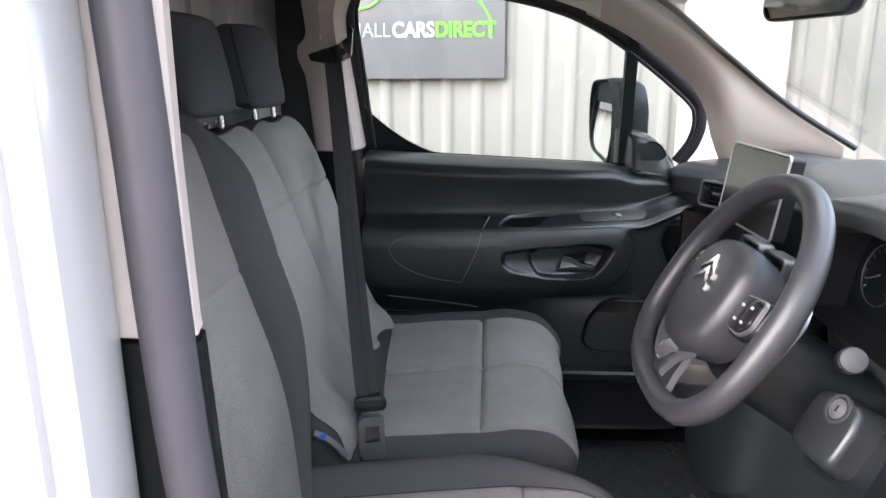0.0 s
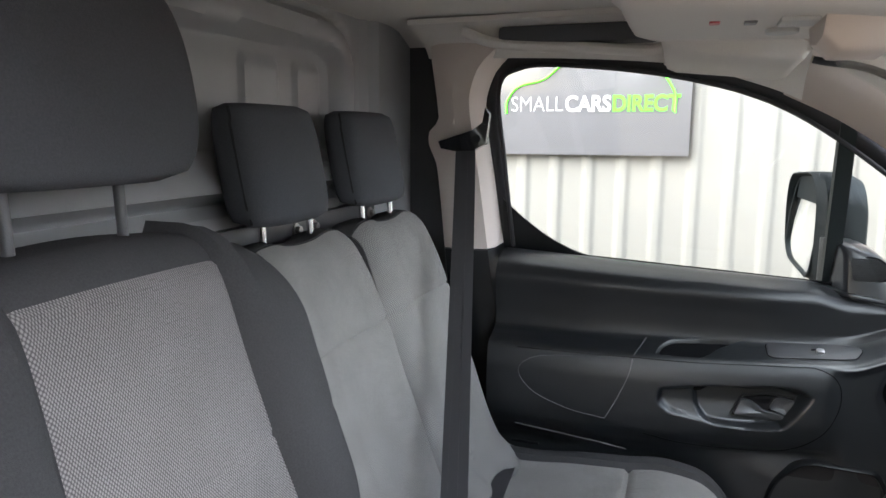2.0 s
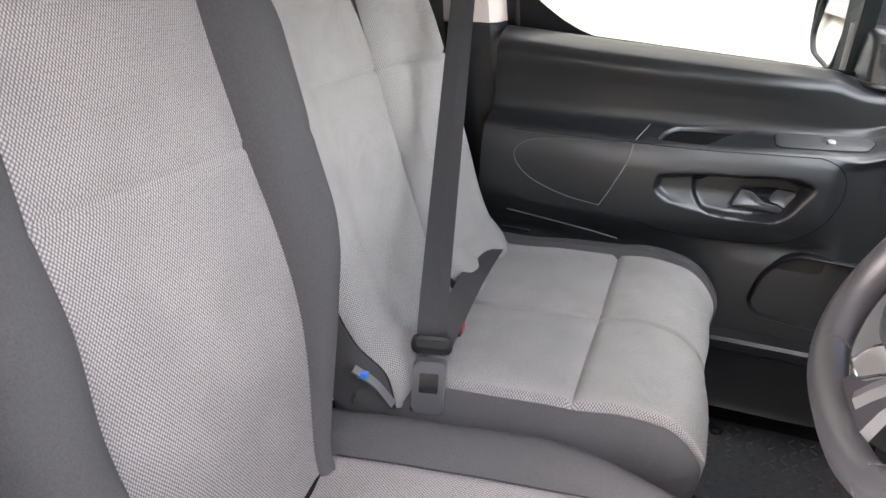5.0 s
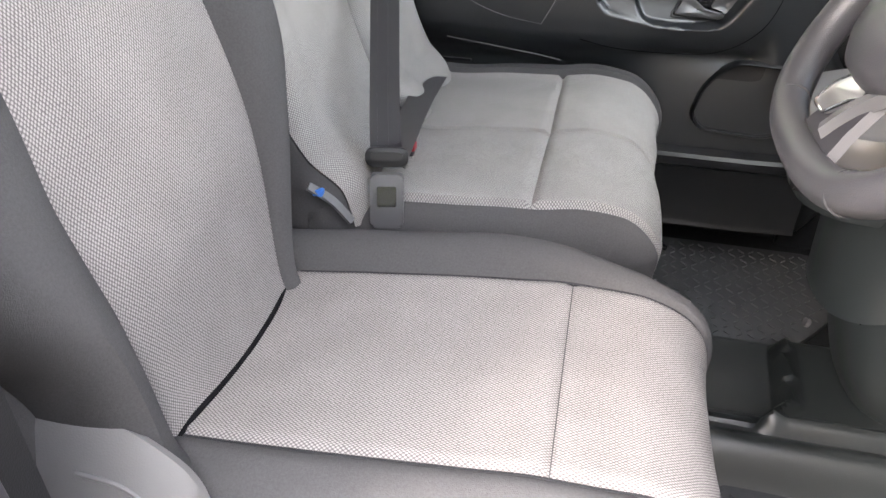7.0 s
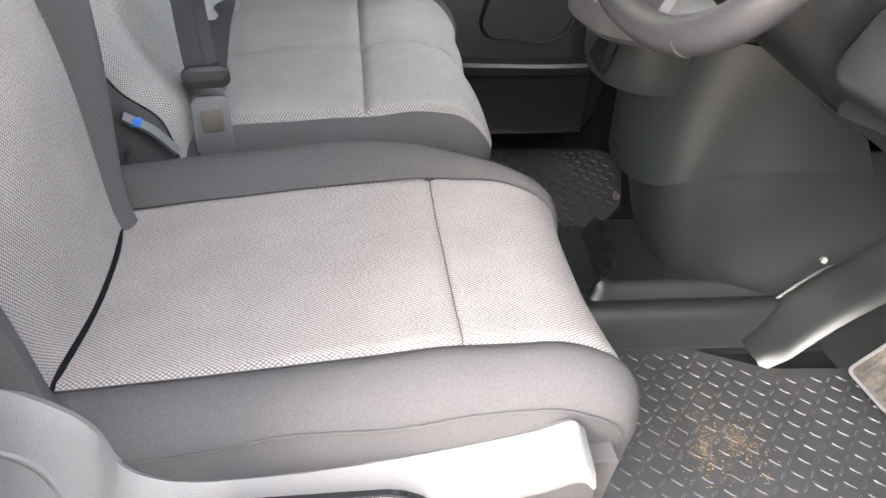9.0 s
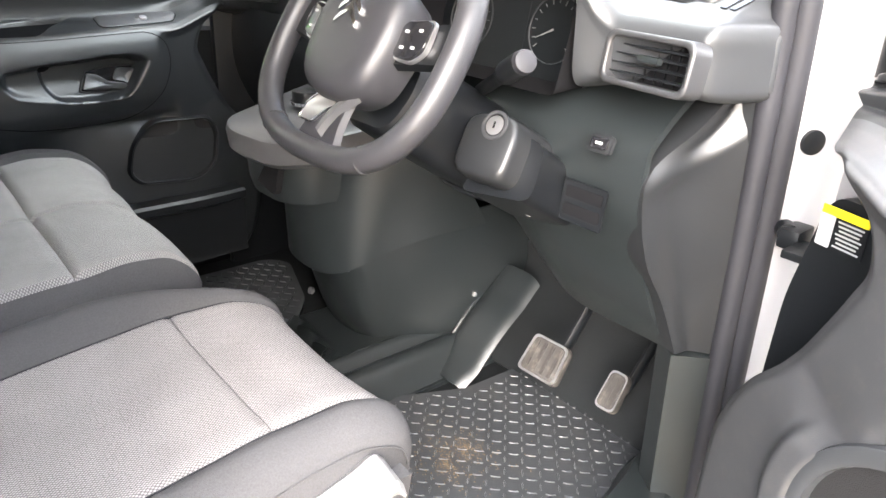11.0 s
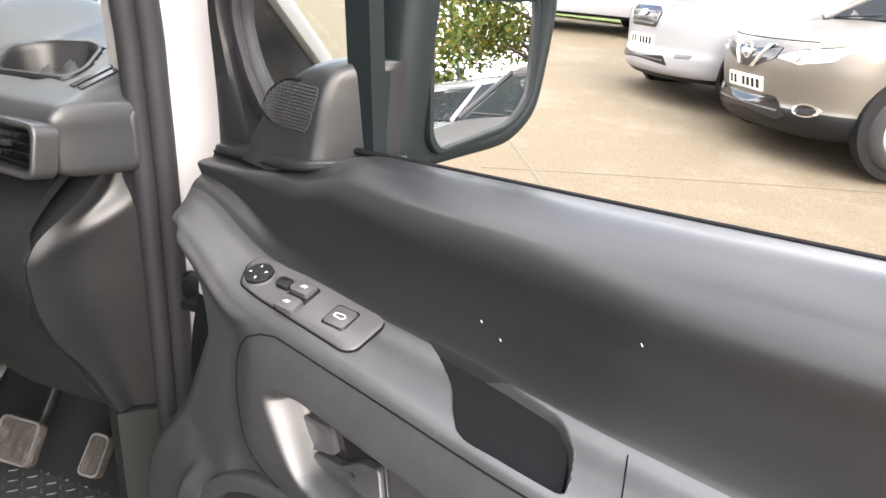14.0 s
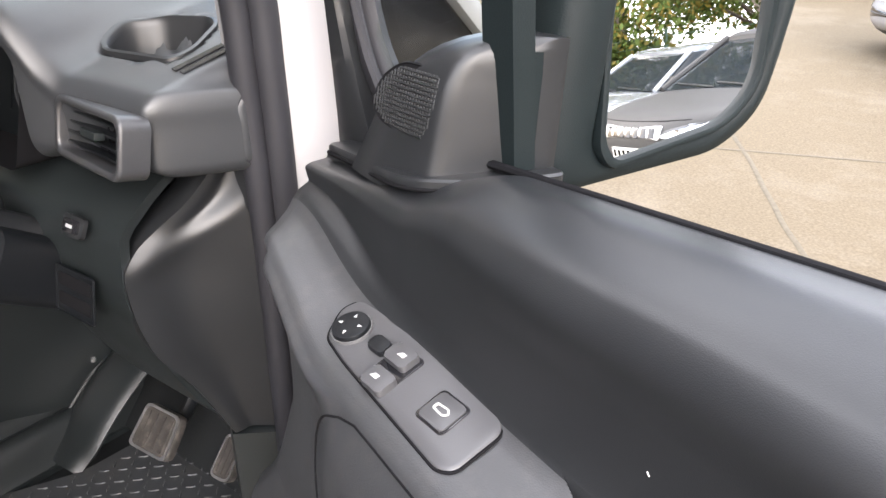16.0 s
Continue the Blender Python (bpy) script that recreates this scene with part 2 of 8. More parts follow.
def grid(fn, nu, nv, u0=0.0, u1=1.0, v0=0.0, v1=1.0, thick=0.0, uv=None):
    """A sheet fn(u, v) -> point, as thick as given; uv(u, v) -> metres on the cloth."""
    bm = bmesh.new()
    us = [u0 + (u1 - u0) * i / nu for i in range(nu + 1)]
    vs = [v0 + (v1 - v0) * j / nv for j in range(nv + 1)]
    V = [[bm.verts.new(fn(u, v)) for v in vs] for u in us]
    lay = bm.loops.layers.uv.new("UVMap") if uv else None
    for i in range(nu):
        for j in range(nv):
            f = bm.faces.new((V[i][j], V[i + 1][j], V[i + 1][j + 1], V[i][j + 1]))
            if uv:
                for l, (a, b) in zip(f.loops, ((i, j), (i + 1, j), (i + 1, j + 1), (i, j + 1))):
                    l[lay].uv = uv(us[a], vs[b])
    if thick:
        bm.normal_update()
        bmesh.ops.solidify(bm, geom=bm.faces[:], thickness=thick)
    return bm


def curve(pts, x):
    """Smooth interpolation through (x, y...) rows."""
    if x <= pts[0][0]:
        return pts[0][1]
    if x >= pts[-1][0]:
        return pts[-1][1]
    for k in range(len(pts) - 1):
        a, b = pts[k], pts[k + 1]
        if a[0] <= x <= b[0]:
            h = b[0] - a[0]
            s = (x - a[0]) / h
            d = (b[1] - a[1]) / h
            p = pts[k - 1] if k else None
            q = pts[k + 2] if k + 2 < len(pts) else None
            d0 = (a[1] - p[1]) / (a[0] - p[0]) if p else d
            d1 = (q[1] - b[1]) / (q[0] - b[0]) if q else d
            m0 = 0 if p and d0 * d <= 0 else (2 * d0 * d / (d0 + d) if p else d)
            m1 = 0 if q and d1 * d <= 0 else (2 * d1 * d / (d1 + d) if q else d)
            return ((2 * s**3 - 3 * s**2 + 1) * a[1] + (s**3 - 2 * s**2 + s) * h * m0
                    + (3 * s**2 - 2 * s**3) * b[1] + (s**3 - s**2) * h * m1)
    return pts[-1][1]


def spline(pts, n, closed=False):
    """n points evenly in parameter on a Catmull-Rom curve through pts."""
    P = [Vector(p) for p in pts]
    k = len(P)
    out = []
    segs = k if closed else k - 1
    for i in range(n):
        t = i * segs / (n if closed else n - 1)
        j = min(int(t), segs - 1)
        s = t - j
        if closed:
            a, b, c, d = P[(j - 1) % k], P[j % k], P[(j + 1) % k], P[(j + 2) % k]
        else:
            b, c = P[j], P[j + 1]
            a = P[j - 1] if j else b * 2 - c
            d = P[j + 2] if j + 2 < k else c * 2 - b
        out.append(0.5 * (2 * b + (c - a) * s + (2 * a - 5 * b + 4 * c - d) * s * s + (3 * b - a - 3 * c + d) * s**3))
    return out


def smoothstep(a, b, x):
    t = max(0.0, min(1.0, (x - a) / (b - a))) if b != a else float(x > a)
    return t * t * (3 - 2 * t)


def loft(rings, caps=True, closed=False):
    bm = bmesh.new()
    R = [[bm.verts.new(p) for p in r] for r in rings]
    n = len(R[0])
    m = len(R)
    for i in range(m if closed else m - 1):
        for j in range(n):
            bm.faces.new((R[i][j], R[i][(j + 1) % n], R[(i + 1) % m][(j + 1) % n], R[(i + 1) % m][j]))
    if caps and not closed:
        bm.faces.new(R[0])
        bm.faces.new(R[-1])
    return bm


def tube(path, rx, ry=None, n=12, closed=False, up=None, taper=None):
    """A bar with an oval section swept along a path."""
    ry = ry or rx
    P = [Vector(p) for p in path]
    k = len(P)
    rings = []
    ref = Vector(up) if up else None
    for i, p in enumerate(P):
        if closed:
            t = P[(i + 1) % k] - P[i - 1]
        else:
            t = P[min(i + 1, k - 1)] - P[max(i - 1, 0)]
        t.normalize()
        if ref is None:
            ref = Vector((0, 0, 1)) if abs(t.z) < 0.9 else Vector((1, 0, 0))
        side = t.cross(ref).normalized()
        nor = side.cross(t).normalized()
        if up is None:
            ref = nor
        f = taper(i / (k - 1)) if taper else 1.0
        rings.append([p + side * (rx * f * math.cos(a)) + nor * (ry * f * math.sin(a)) for a in [2 * math.pi * j / n for j in range(n)]])
    return loft(rings, closed=closed)


def strip(path, normals, width, thick):
    """A flat band along a path; normals give the way its face looks."""
    P = [Vector(p) for p in path]
    rings = []
    for i, p in enumerate(P):
        t = (P[min(i + 1, len(P) - 1)] - P[max(i - 1, 0)]).normalized()
        nn = Vector(normals[i] if isinstance(normals, list) else normals)
        side = t.cross(nn).normalized()
        nn = side.cross(t).normalized()
        a, b = side * (width / 2), nn * (thick / 2)
        rings.append([p - a - b, p + a - b, p + a + b, p - a + b])
    return loft(rings)


def box(center, size, bevel=0.0, turn=None, seg=2):
    bm = bmesh.new()
    bmesh.ops.create_cube(bm, size=1)
    bmesh.ops.scale(bm, vec=size, verts=bm.verts)
    if bevel:
        bmesh.ops.bevel(bm, geom=bm.edges[:], offset=bevel, segments=seg, affect='EDGES', profile=0.6)
    m = Matrix.Translation(center)
    if turn is not None:
        m = m @ turn.to_4x4()
    bmesh.ops.transform(bm, matrix=m, verts=bm.verts)
    return bm


def axes(origin, xdir, ydir):
    """A frame from an origin and two directions; z is their cross."""
    x = Vector(xdir).normalized()
    z = x.cross(Vector(ydir)).normalized()
    y = z.cross(x)
    m = Matrix((x, y, z)).transposed().to_4x4()
    m.translation = origin
    return m


def plate(outline, m, depth, bevel=0.0, seg=2, hole=None):
    """A flat piece: outline in m's x, y, raised by depth along m's z; with an inner outline of as many points it is a frame."""
    bm = bmesh.new()
    lo = [bm.verts.new((x, y, 0)) for x, y in outline]
    hi = [bm.verts.new((x, y, depth)) for x, y in outline]
    n = len(outline)
    for i in range(n):
        bm.faces.new((lo[i], lo[(i + 1) % n], hi[(i + 1) % n], hi[i]))
    rim = []
    if hole:
        li = [bm.verts.new((x, y, 0)) for x, y in hole]
        hi2 = [bm.verts.new((x, y, depth)) for x, y in hole]
        for i in range(n):
            k = (i + 1) % n
            bm.faces.new((li[k], li[i], hi2[i], hi2[k]))
            bm.faces.new((hi[i], hi[k], hi2[k], hi2[i]))
            bm.faces.new((lo[k], lo[i], li[i], li[k]))
            rim += [(hi[i], hi[k]), (hi2[i], hi2[k])]
    else:
        bm.faces.new(hi)
        bm.faces.new(lo[::-1])
        rim = [(hi[i], hi[(i + 1) % n]) for i in range(n)]
    if bevel:
        es = [bm.edges.get(e) for e in rim]
        bmesh.ops.bevel(bm, geom=[e for e in es if e], offset=bevel, segments=seg, affect='EDGES', profile=0.6)
    bmesh.ops.transform(bm, matrix=m, verts=bm.verts)
    return bm


def rounded(w, h, r, n=5, cx=0.0, cy=0.0):
    """Outline of a rectangle with rounded corners."""
    r = min(r, w / 2 - 1e-4, h / 2 - 1e-4)
    out = []
    for sx, sy, a0 in ((1, 1, 0), (-1, 1, 90), (-1, -1, 180), (1, -1, 270)):
        for k in range(n + 1):
            a = radians(a0 + 90 * k / n)
            out.append((cx + sx * (w / 2 - r) + r * math.cos(a), cy + sy * (h / 2 - r) + r * math.sin(a)))
    return out


def soften(poly, r, n=4):
    """Rounds the corners of a polygon."""
    out = []
    k = len(poly)
    for i in range(k):
        a, b, c = Vector(poly[i - 1]), Vector(poly[i]), Vector(poly[(i + 1) % k])
        d0, d1 = (a - b), (c - b)
        q = min(r, d0.length * 0.45, d1.length * 0.45)
        p0, p1 = b + d0.normalized() * q, b + d1.normalized() * q
        for j in range(n + 1):
            s = j / n
            out.append(tuple(p0 * (1 - s)**2 + b * 2 * s * (1 - s) + p1 * s * s))
    return out


def inside(poly, x, y):
    """Distance inside a polygon, in metres (negative outside)."""
    d = 1e9
    odd = False
    k = len(poly)
    for i in range(k):
        ax, ay = poly[i - 1]
        bx, by = poly[i]
        ex, ey = bx - ax, by - ay
        t = max(0.0, min(1.0, ((x - ax) * ex + (y - ay) * ey) / (ex * ex + ey * ey + 1e-12)))
        d = min(d, math.hypot(x - ax - t * ex, y - ay - t * ey))
        if (ay > y) != (by > y) and x < (bx - ax) * (y - ay) / (by - ay) + ax:
            odd = not odd
    return d if odd else -d


def disc(m, r, depth, n=28, bevel=0.0, hole=0.0):
    o = [(r * math.cos(2 * math.pi * k / n), r * math.sin(2 * math.pi * k / n)) for k in range(n)]
    h = [(x * hole / r, y * hole / r) for x, y in o] if hole else None
    return plate(o, m, depth, bevel, hole=h)


def join(*bms):
    out = bmesh.new()
    for b in bms:
        me = bpy.data.meshes.new("tmp")
        b.to_mesh(me)
        b.free()
        out.from_mesh(me)
        bpy.data.meshes.remove(me)
    return out


def words(text, m, size, material, name, parent, bold=0.0, align='LEFT'):
    """Lettering in the built-in font, as a thin mesh."""
    cu = bpy.data.curves.new("text", 'FONT')
    cu.body = text
    cu.size = size
    cu.extrude = 0.002
    cu.offset = bold
    cu.align_x = align
    tmp = new("text_tmp", cu)
    me = bpy.data.meshes.new_from_object(tmp.evaluated_get(bpy.context.evaluated_depsgraph_get()))
    bpy.data.objects.remove(tmp)
    bm = bmesh.new()
    bm.from_mesh(me)
    bpy.data.meshes.remove(me)
    bmesh.ops.transform(bm, matrix=m, verts=bm.verts)
    return part(name, bm, material, parent)


V = Vector


# ---- the ground and the yard ----
def ground_z(x):
    """The yard climbs gently ahead of the van."""
    return 0.08 + 0.085 * (smoothstep(0.5, 3.0, x) * (min(x, 22.0) - 1.2) if x > 0.5 else 0.0)


CONCRETE = mat("worn_concrete", (0.120, 0.097, 0.066), 0.9, spec=0.2, vary=0.50, noise_scale=70, bump=0.6, bump_scale=90, wear=0.22, wear_scale=1.1)
ground = solo("ground", grid(lambda u, v: (-60 + 140 * u, -60 + 120 * v, ground_z(-60 + 140 * u)), 280, 60), CONCRETE,
              "worn buff concrete yard with cracks and stains", "ground", "structure")

# ---- the van's shell: floor, bulkhead, roof lining, pillars ----
floor = solo("floor", join(
    box((0.35, 1.49, 0.43), (1.9, 1.66, 0.05), 0.01),
), CARPET, "black lined cab floor of the van", "floor", "structure")


def firewall(u, v):
    a = [(0.95, 0.45), (1.02, 0.50), (1.10, 0.62), (1.14, 0.85), (1.15, 1.25)]
    z = 0.45 + 0.8 * v
    return V((curve([(p[1], p[0]) for p in a], z), 0.70 + 1.58 * u, z))


solo("wall_front", grid(firewall, 4, 14, thick=0.02), CARPET, "black felted front wall of the footwell", "wall", "structure")


FIELD = soften([(0.70, 1.63), (1.845, 1.63), (1.87, 1.70), (1.87, 1.835), (1.80, 1.862), (0.70, 1.83)], 0.05, 5)


def bulkhead(u, v):
    y = 0.70 + 1.60 * u
    z = 0.45 + 1.50 * v
    x = -0.575
    # pressed field with a rounded border, upright ribs in it, and swages below
    fld = inside(FIELD, y, z)
    x -= 0.020 * smoothstep(-0.004, 0.012, fld)
    x += 0.014 * (smoothstep(-0.050, -0.040, fld) - smoothstep(-0.014, -0.004, fld))
    x -= 0.012 * (smoothstep(-0.085, -0.078, fld) - smoothstep(-0.055, -0.048, fld))
    for y0, y1 in ((1.53, 1.64), (1.71, 1.80)):
        x += 0.010 * smoothstep(y0 - 0.006, y0 + 0.004, y) * (1 - smoothstep(y1 - 0.004, y1 + 0.006, y)) * smoothstep(1.60, 1.615, z) * (1 - smoothstep(1.800, 1.815, z))
    for zs, d, w in ((1.588, 0.026, 0.016), (1.530, 0.022, 0.012), (1.44, 0.014, 0.02), (1.2, 0.014, 0.02)):
        x += d * math.exp(-((z - zs) / w)**2) * (1 - smoothstep(1.80, 1.86, y))
    x += 0.03 * smoothstep(2.0, 2.02, y) + 0.012 * math.exp(-((y - 1.985) / 0.008)**2)
    return V((x, y, z))


solo("wall_bulkhead", grid(bulkhead, 240, 170, thick=-0.01), BULKHEAD, "dark painted pressed-steel load bulkhead behind the seats", "wall", "structure")


def roof(u, v):
    x = -0.60 + 1.25 * u
    y = 0.68 + 1.62 * v
    e = abs(v - 0.5) * 2
    z = 1.935 - 0.06 * smoothstep(0.75, 1.0, e) - 0.075 * smoothstep(0.1, 0.62, x)
    return V((x, y, z))


solo("ceiling", grid(roof, 30, 30, thick=-0.03), HEADLINING, "pale grey fabric roof lining of the cab", "ceiling", "structure")

# outer roof and the side of the load space behind the driver's door
solo("wall_side", join(
    box((-1.40, 0.585, 1.12), (2.30, 0.05, 1.62), 0.02),
    box((-0.272, 0.612, 1.15), (0.100, 0.080, 1.55), 0.02),
), PAINT, "white painted side of the van beside the door opening", "wall", "structure")
solo("wall_lining", box((-0.53, 2.265, 1.18), (0.22, 0.10, 1.46), 0.01), STEEL_DARK, "black steel lining beside the bulkhead", "wall", "structure")
solo("wall_side", box((-1.53, 2.40, 1.15), (2.3, 0.05, 1.7), 0.02), PAINT, "white painted far side of the van's load space", "wall", "structure")
solo("roof", grid(lambda u, v: V((-2.6 + 3.2 * u, 0.56 + 1.86 * v, 1.99 - 0.05 * (2 * v - 1)**4 - 0.10 * smoothstep(0.75, 1, u))), 24, 24, thick=0.02), PAINT,
     "white painted steel roof skin of the van", "roof", "structure")


def rear_seal():
    p = spline([(-0.146, 0.65, 0.55), (-0.156, 0.648, 1.0), (-0.178, 0.643, 1.30), (-0.187, 0.643, 1.56), (-0.193, 0.646, 1.75), (-0.182, 0.66, 1.87), (-0.10, 0.68, 1.915), (0.20, 0.68, 1.90), (0.45, 0.68, 1.83)], 60)
    return tube(p, 0.017, 0.024, 12)


solo("door_seal", rear_seal(), SEAL_PALE, "dark rubber weatherstrip round the driver's door opening", "door seal", "structure")
# driver's side pillar lining: pale above, dark below
pp = [(-0.186, 0.650), (-0.172, 0.652), (-0.158, 0.662), (-0.165, 0.690), (-0.215, 0.722), (-0.33, 0.735), (-0.34, 0.66)]


def pillar_ring(z, dx, pts):
    return [V((x + dx, y, z)) for x, y in pts]


solo("pillar_trim", loft([pillar_ring(z, dx, pp) for z, dx in ((1.392, -0.006), (1.40, -0.007), (1.55, -0.010), (1.70, -0.009), (1.86, -0.008), (1.93, 0.0))]), PILLAR,
     "pale beige plastic lining of the driver's door pillar", "pillar trim", "structure")
solo("pillar_trim", loft([pillar_ring(z, dx, pp) for z, dx in ((0.45, 0.03), (0.9, 0.018), (1.2, 0.004), (1.386, -0.004))]), PLASTIC_DARK,
     "black lower plastic lining of the driver's door pillar", "pillar trim", "structure")

# passenger side pillar lining with its stepped edge
def pass_pillar(z):
    fx = curve([(0.45, -0.19), (0.9, -0.235), (1.385, -0.296), (1.55, -0.315), (1.75, -0.335), (1.82, -0.315), (1.90, -0.24)], z)
    bx = curve([(0.45, -0.32), (1.3, -0.42), (1.57, -0.440), (1.60, -0.443), (1.66, -0.462), (1.69, -0.455), (1.71, -0.43), (1.90, -0.44)], z)
    y = curve([(0.45, 2.20), (1.3, 2.17), (1.6, 2.145), (1.85, 2.09)], z)
    return [V((fx, y + 0.10, z)), V((fx, y + 0.045, z)), V((fx - 0.012, y + 0.012, z)), V((fx - 0.05, y, z)), V(((fx + bx) / 2, y - 0.004, z)),
            V((bx + 0.03, y - 0.004, z)), V((bx + 0.006, y + 0.004, z)), V((bx, y + 0.02, z)), V((bx - 0.02, y + 0.10, z)), V((bx, y + 0.16, z)), V((fx, y + 0.16, z))]


zs = [1.388 + 0.0165 * k for k in range(33)]
solo("pillar_trim", loft([pass_pillar(z) for z in zs]), PILLAR, "pale grey plastic lining of the passenger door pillar", "pillar trim", "structure")
zs = [0.45 + 0.0466 * k for k in range(21)]
solo("pillar_trim", loft([pass_pillar(z) for z in zs[:20]] + [pass_pillar(1.384)]), PLASTIC_DARK, "black lower lining of the passenger door pillar", "pillar trim", "structure")


def pass_header(u, v):
    """The pale lining over the passenger window, running into the windscreen pillar."""
    x = -0.45 + 1.02 * u
    top = curve([(-0.45, 1.93), (0.1, 1.935), (0.35, 1.87), (0.57, 1.78)], x)
    low = curve([(-0.45, 1.868), (-0.2, 1.862), (0.1, 1.842), (0.32, 1.785), (0.57, 1.655)], x)
    z = top + (low - top) * v
    y = 1.98 + 0.155 * (v ** 0.6) + 0.012 * math.sin(v * 3.1)
    if x > 0.35:
        y += 0.02 * (x - 0.35) / 0.22
    return V((x, y, z))


solo("header_trim", grid(pass_header, 50, 14, 0.0, 0.82, thick=0.012), HEADLINING, "pale moulded roof lining above the passenger window", "roof trim", "structure")
# oddments recess in the lining over the passenger window
oz = thing("overhead_tray", (-0.05, 2.02, 1.86), "pale roof lining tray with a dark block for the recess shade above the window", "overhead tray")
part("lip", tube(spline([(-0.33, 2.01, 1.905), (-0.25, 2.03, 1.878), (-0.05, 2.03, 1.862), (0.08, 2.03, 1.852), (0.12, 2.02, 1.868)], 30), 0.018, 0.012, 12), HEADLINING, oz)
# A solid dark block stands for the shade inside the recess.
part("recess", box((-0.08, 2.05, 1.893), (0.34, 0.07, 0.04), 0.012), KNIT_HEAD, oz, "dark block for the recess shade")


def a_pillar(u, v, side):
    """Pale lining of the windscreen pillar, from the dash up to the roof; side +1: passenger."""
    x = 0.36 + 0.72 * u
    zo = curve([(0.36, 1.770), (0.47, 1.716), (0.58, 1.645), (0.66, 1.580), (0.715, 1.505), (0.745, 1.41), (0.79, 1.33), (1.08, 1.32)], x)
    zi = curve([(0.36, 1.855), (0.542, 1.795), (0.732, 1.648), (0.91, 1.513), (1.08, 1.40)], x)
    z = zo + (zi - zo) * v
    y = 2.235 - 0.105 * v - 0.030 * math.sin(math.pi * v) + 0.02 * u
    return V((x, y if side > 0 else 2.885 - y, z))


solo("windscreen_pillar", grid(lambda u, v: a_pillar(u, v, 1), 40, 10, thick=0.012), PILLAR, "pale grey plastic lining of the passenger windscreen pillar", "pillar trim", "structure")
solo("windscreen_pillar", grid(lambda u, v: a_pillar(u, v, -1), 40, 10, 0.0, 0.30, thick=0.012), PILLAR, "pale grey plastic lining of the driver's windscreen pillar", "pillar trim", "structure")
solo("windscreen_edge", join(*[tube(spline([(0.40, 2.135 if s > 0 else 0.75, 1.835), (0.542, 2.13 if s > 0 else 0.755, 1.797), (0.732, 2.13 if s > 0 else 0.755, 1.65), (0.91, 2.13 if s > 0 else 0.755, 1.515), (1.10, 2.13 if s > 0 else 0.755, 1.40)], 40), 0.010, 0.008, 8) for s in (1, -1)]), SEAL,
     "black windscreen edge seal", "windscreen seal", "structure")
ws = solo("windscreen", grid(lambda u, v: V((0.42 + 0.86 * u + 0.06 * (1 - (2 * v - 1)**2) * u, 0.84 + 1.30 * v, 1.84 - 0.52 * u)), 12, 12, thick=0.004), GLASS,
          "clear raked windscreen glass", "windscreen", "structure")
ws.visible_shadow = False

# door jamb in front of the driver's door: white steel with a black seal
def jamb(z):
    x = curve([(0.45, 0.90), (0.80, 0.875), (1.18, 0.845), (1.43, 0.815), (1.56, 0.79), (1.70, 0.68), (1.86, 0.46)], z)
    return x


def jamb_ring(z):
    x = jamb(z)
    return [V((x - 0.045, 0.735, z)), V((x - 0.02, 0.700, z)), V((x - 0.008, 0.692, z)), V((x + 0.018, 0.678, z)), V((x + 0.040, 0.655, z)), V((x + 0.062, 0.640, z)), V((x + 0.085 - 0.02 * smoothstep(1.26, 1.36, z), 0.600 + 0.03 * smoothstep(1.26, 1.36, z), z)),
            V((x + 0.16 - 0.09 * smoothstep(1.26, 1.36, z), 0.580 + 0.06 * smoothstep(1.26, 1.36, z), z)), V((x + 0.16 - 0.10 * smoothstep(1.26, 1.36, z), 0.77, z)), V((x - 0.03, 0.77, z))]


jambs = solo("door_jamb", loft([jamb_ring(0.42 + 0.028 * k) for k in range(50)]), PAINT, "white painted steel door pillar at the hinges", "door pillar", "structure")
solo("door_seal", join(tube(spline([(jamb(z) - 0.022, 0.706, z) for z in (0.45, 0.6, 0.8, 1.0, 1.2, 1.35, 1.45, 1.6, 1.8)], 50), 0.018, 0.018, 12), tube(spline([(jamb(z) - 0.046, 0.722, z) for z in (0.45, 0.6, 0.8, 1.0, 1.2, 1.35, 1.45, 1.6, 1.8)], 50), 0.016, 0.016, 12)), SEAL,
     "black rubber weatherstrip along the hinge pillar", "door seal", "structure")
solo("sill_trim", loft([[V((x, y + dy, z)) for y, z in ((0.66, 0.44), (0.70, 0.52), (0.72, 0.535), (0.80, 0.53), (0.83, 0.47), (0.83, 0.42), (0.66, 0.42))]
                        for x, dy in ((-0.25, 0), (0.4, 0), (0.7, 0.01), (0.80, 0.03), (0.86, 0.05))]), PLASTIC_FLOOR, "black scuffed plastic sill cover", "sill", "structure")
solo("kick_panel", loft([[V((jamb(z) - 0.07 + a, b, z)) for a, b in ((-0.03, 0.775), (0.0, 0.742), (0.026, 0.716), (0.052, 0.716), (0.10, 0.78), (0.30, 0.80), (0.30, 0.84), (0.0, 0.82))]
                         for z in (0.48, 0.55, 0.65, 0.75, 0.825)]), PLASTIC_FLOOR, "black plastic kick panel beside the pedals", "kick panel", "structure")

# hinge pillar details
hp = thing("jamb_fittings", (0.84, 0.66, 1.05), "black rubber plug and door check strap on the hinge pillar", "door fittings")
part("plug", disc(axes((0.856, 0.681, 1.182), (0.88, -0.47, 0), (0, 0, 1)), 0.0175, 0.006, 24, 0.002), PLASTIC_DARK, hp, "round black rubber plug")
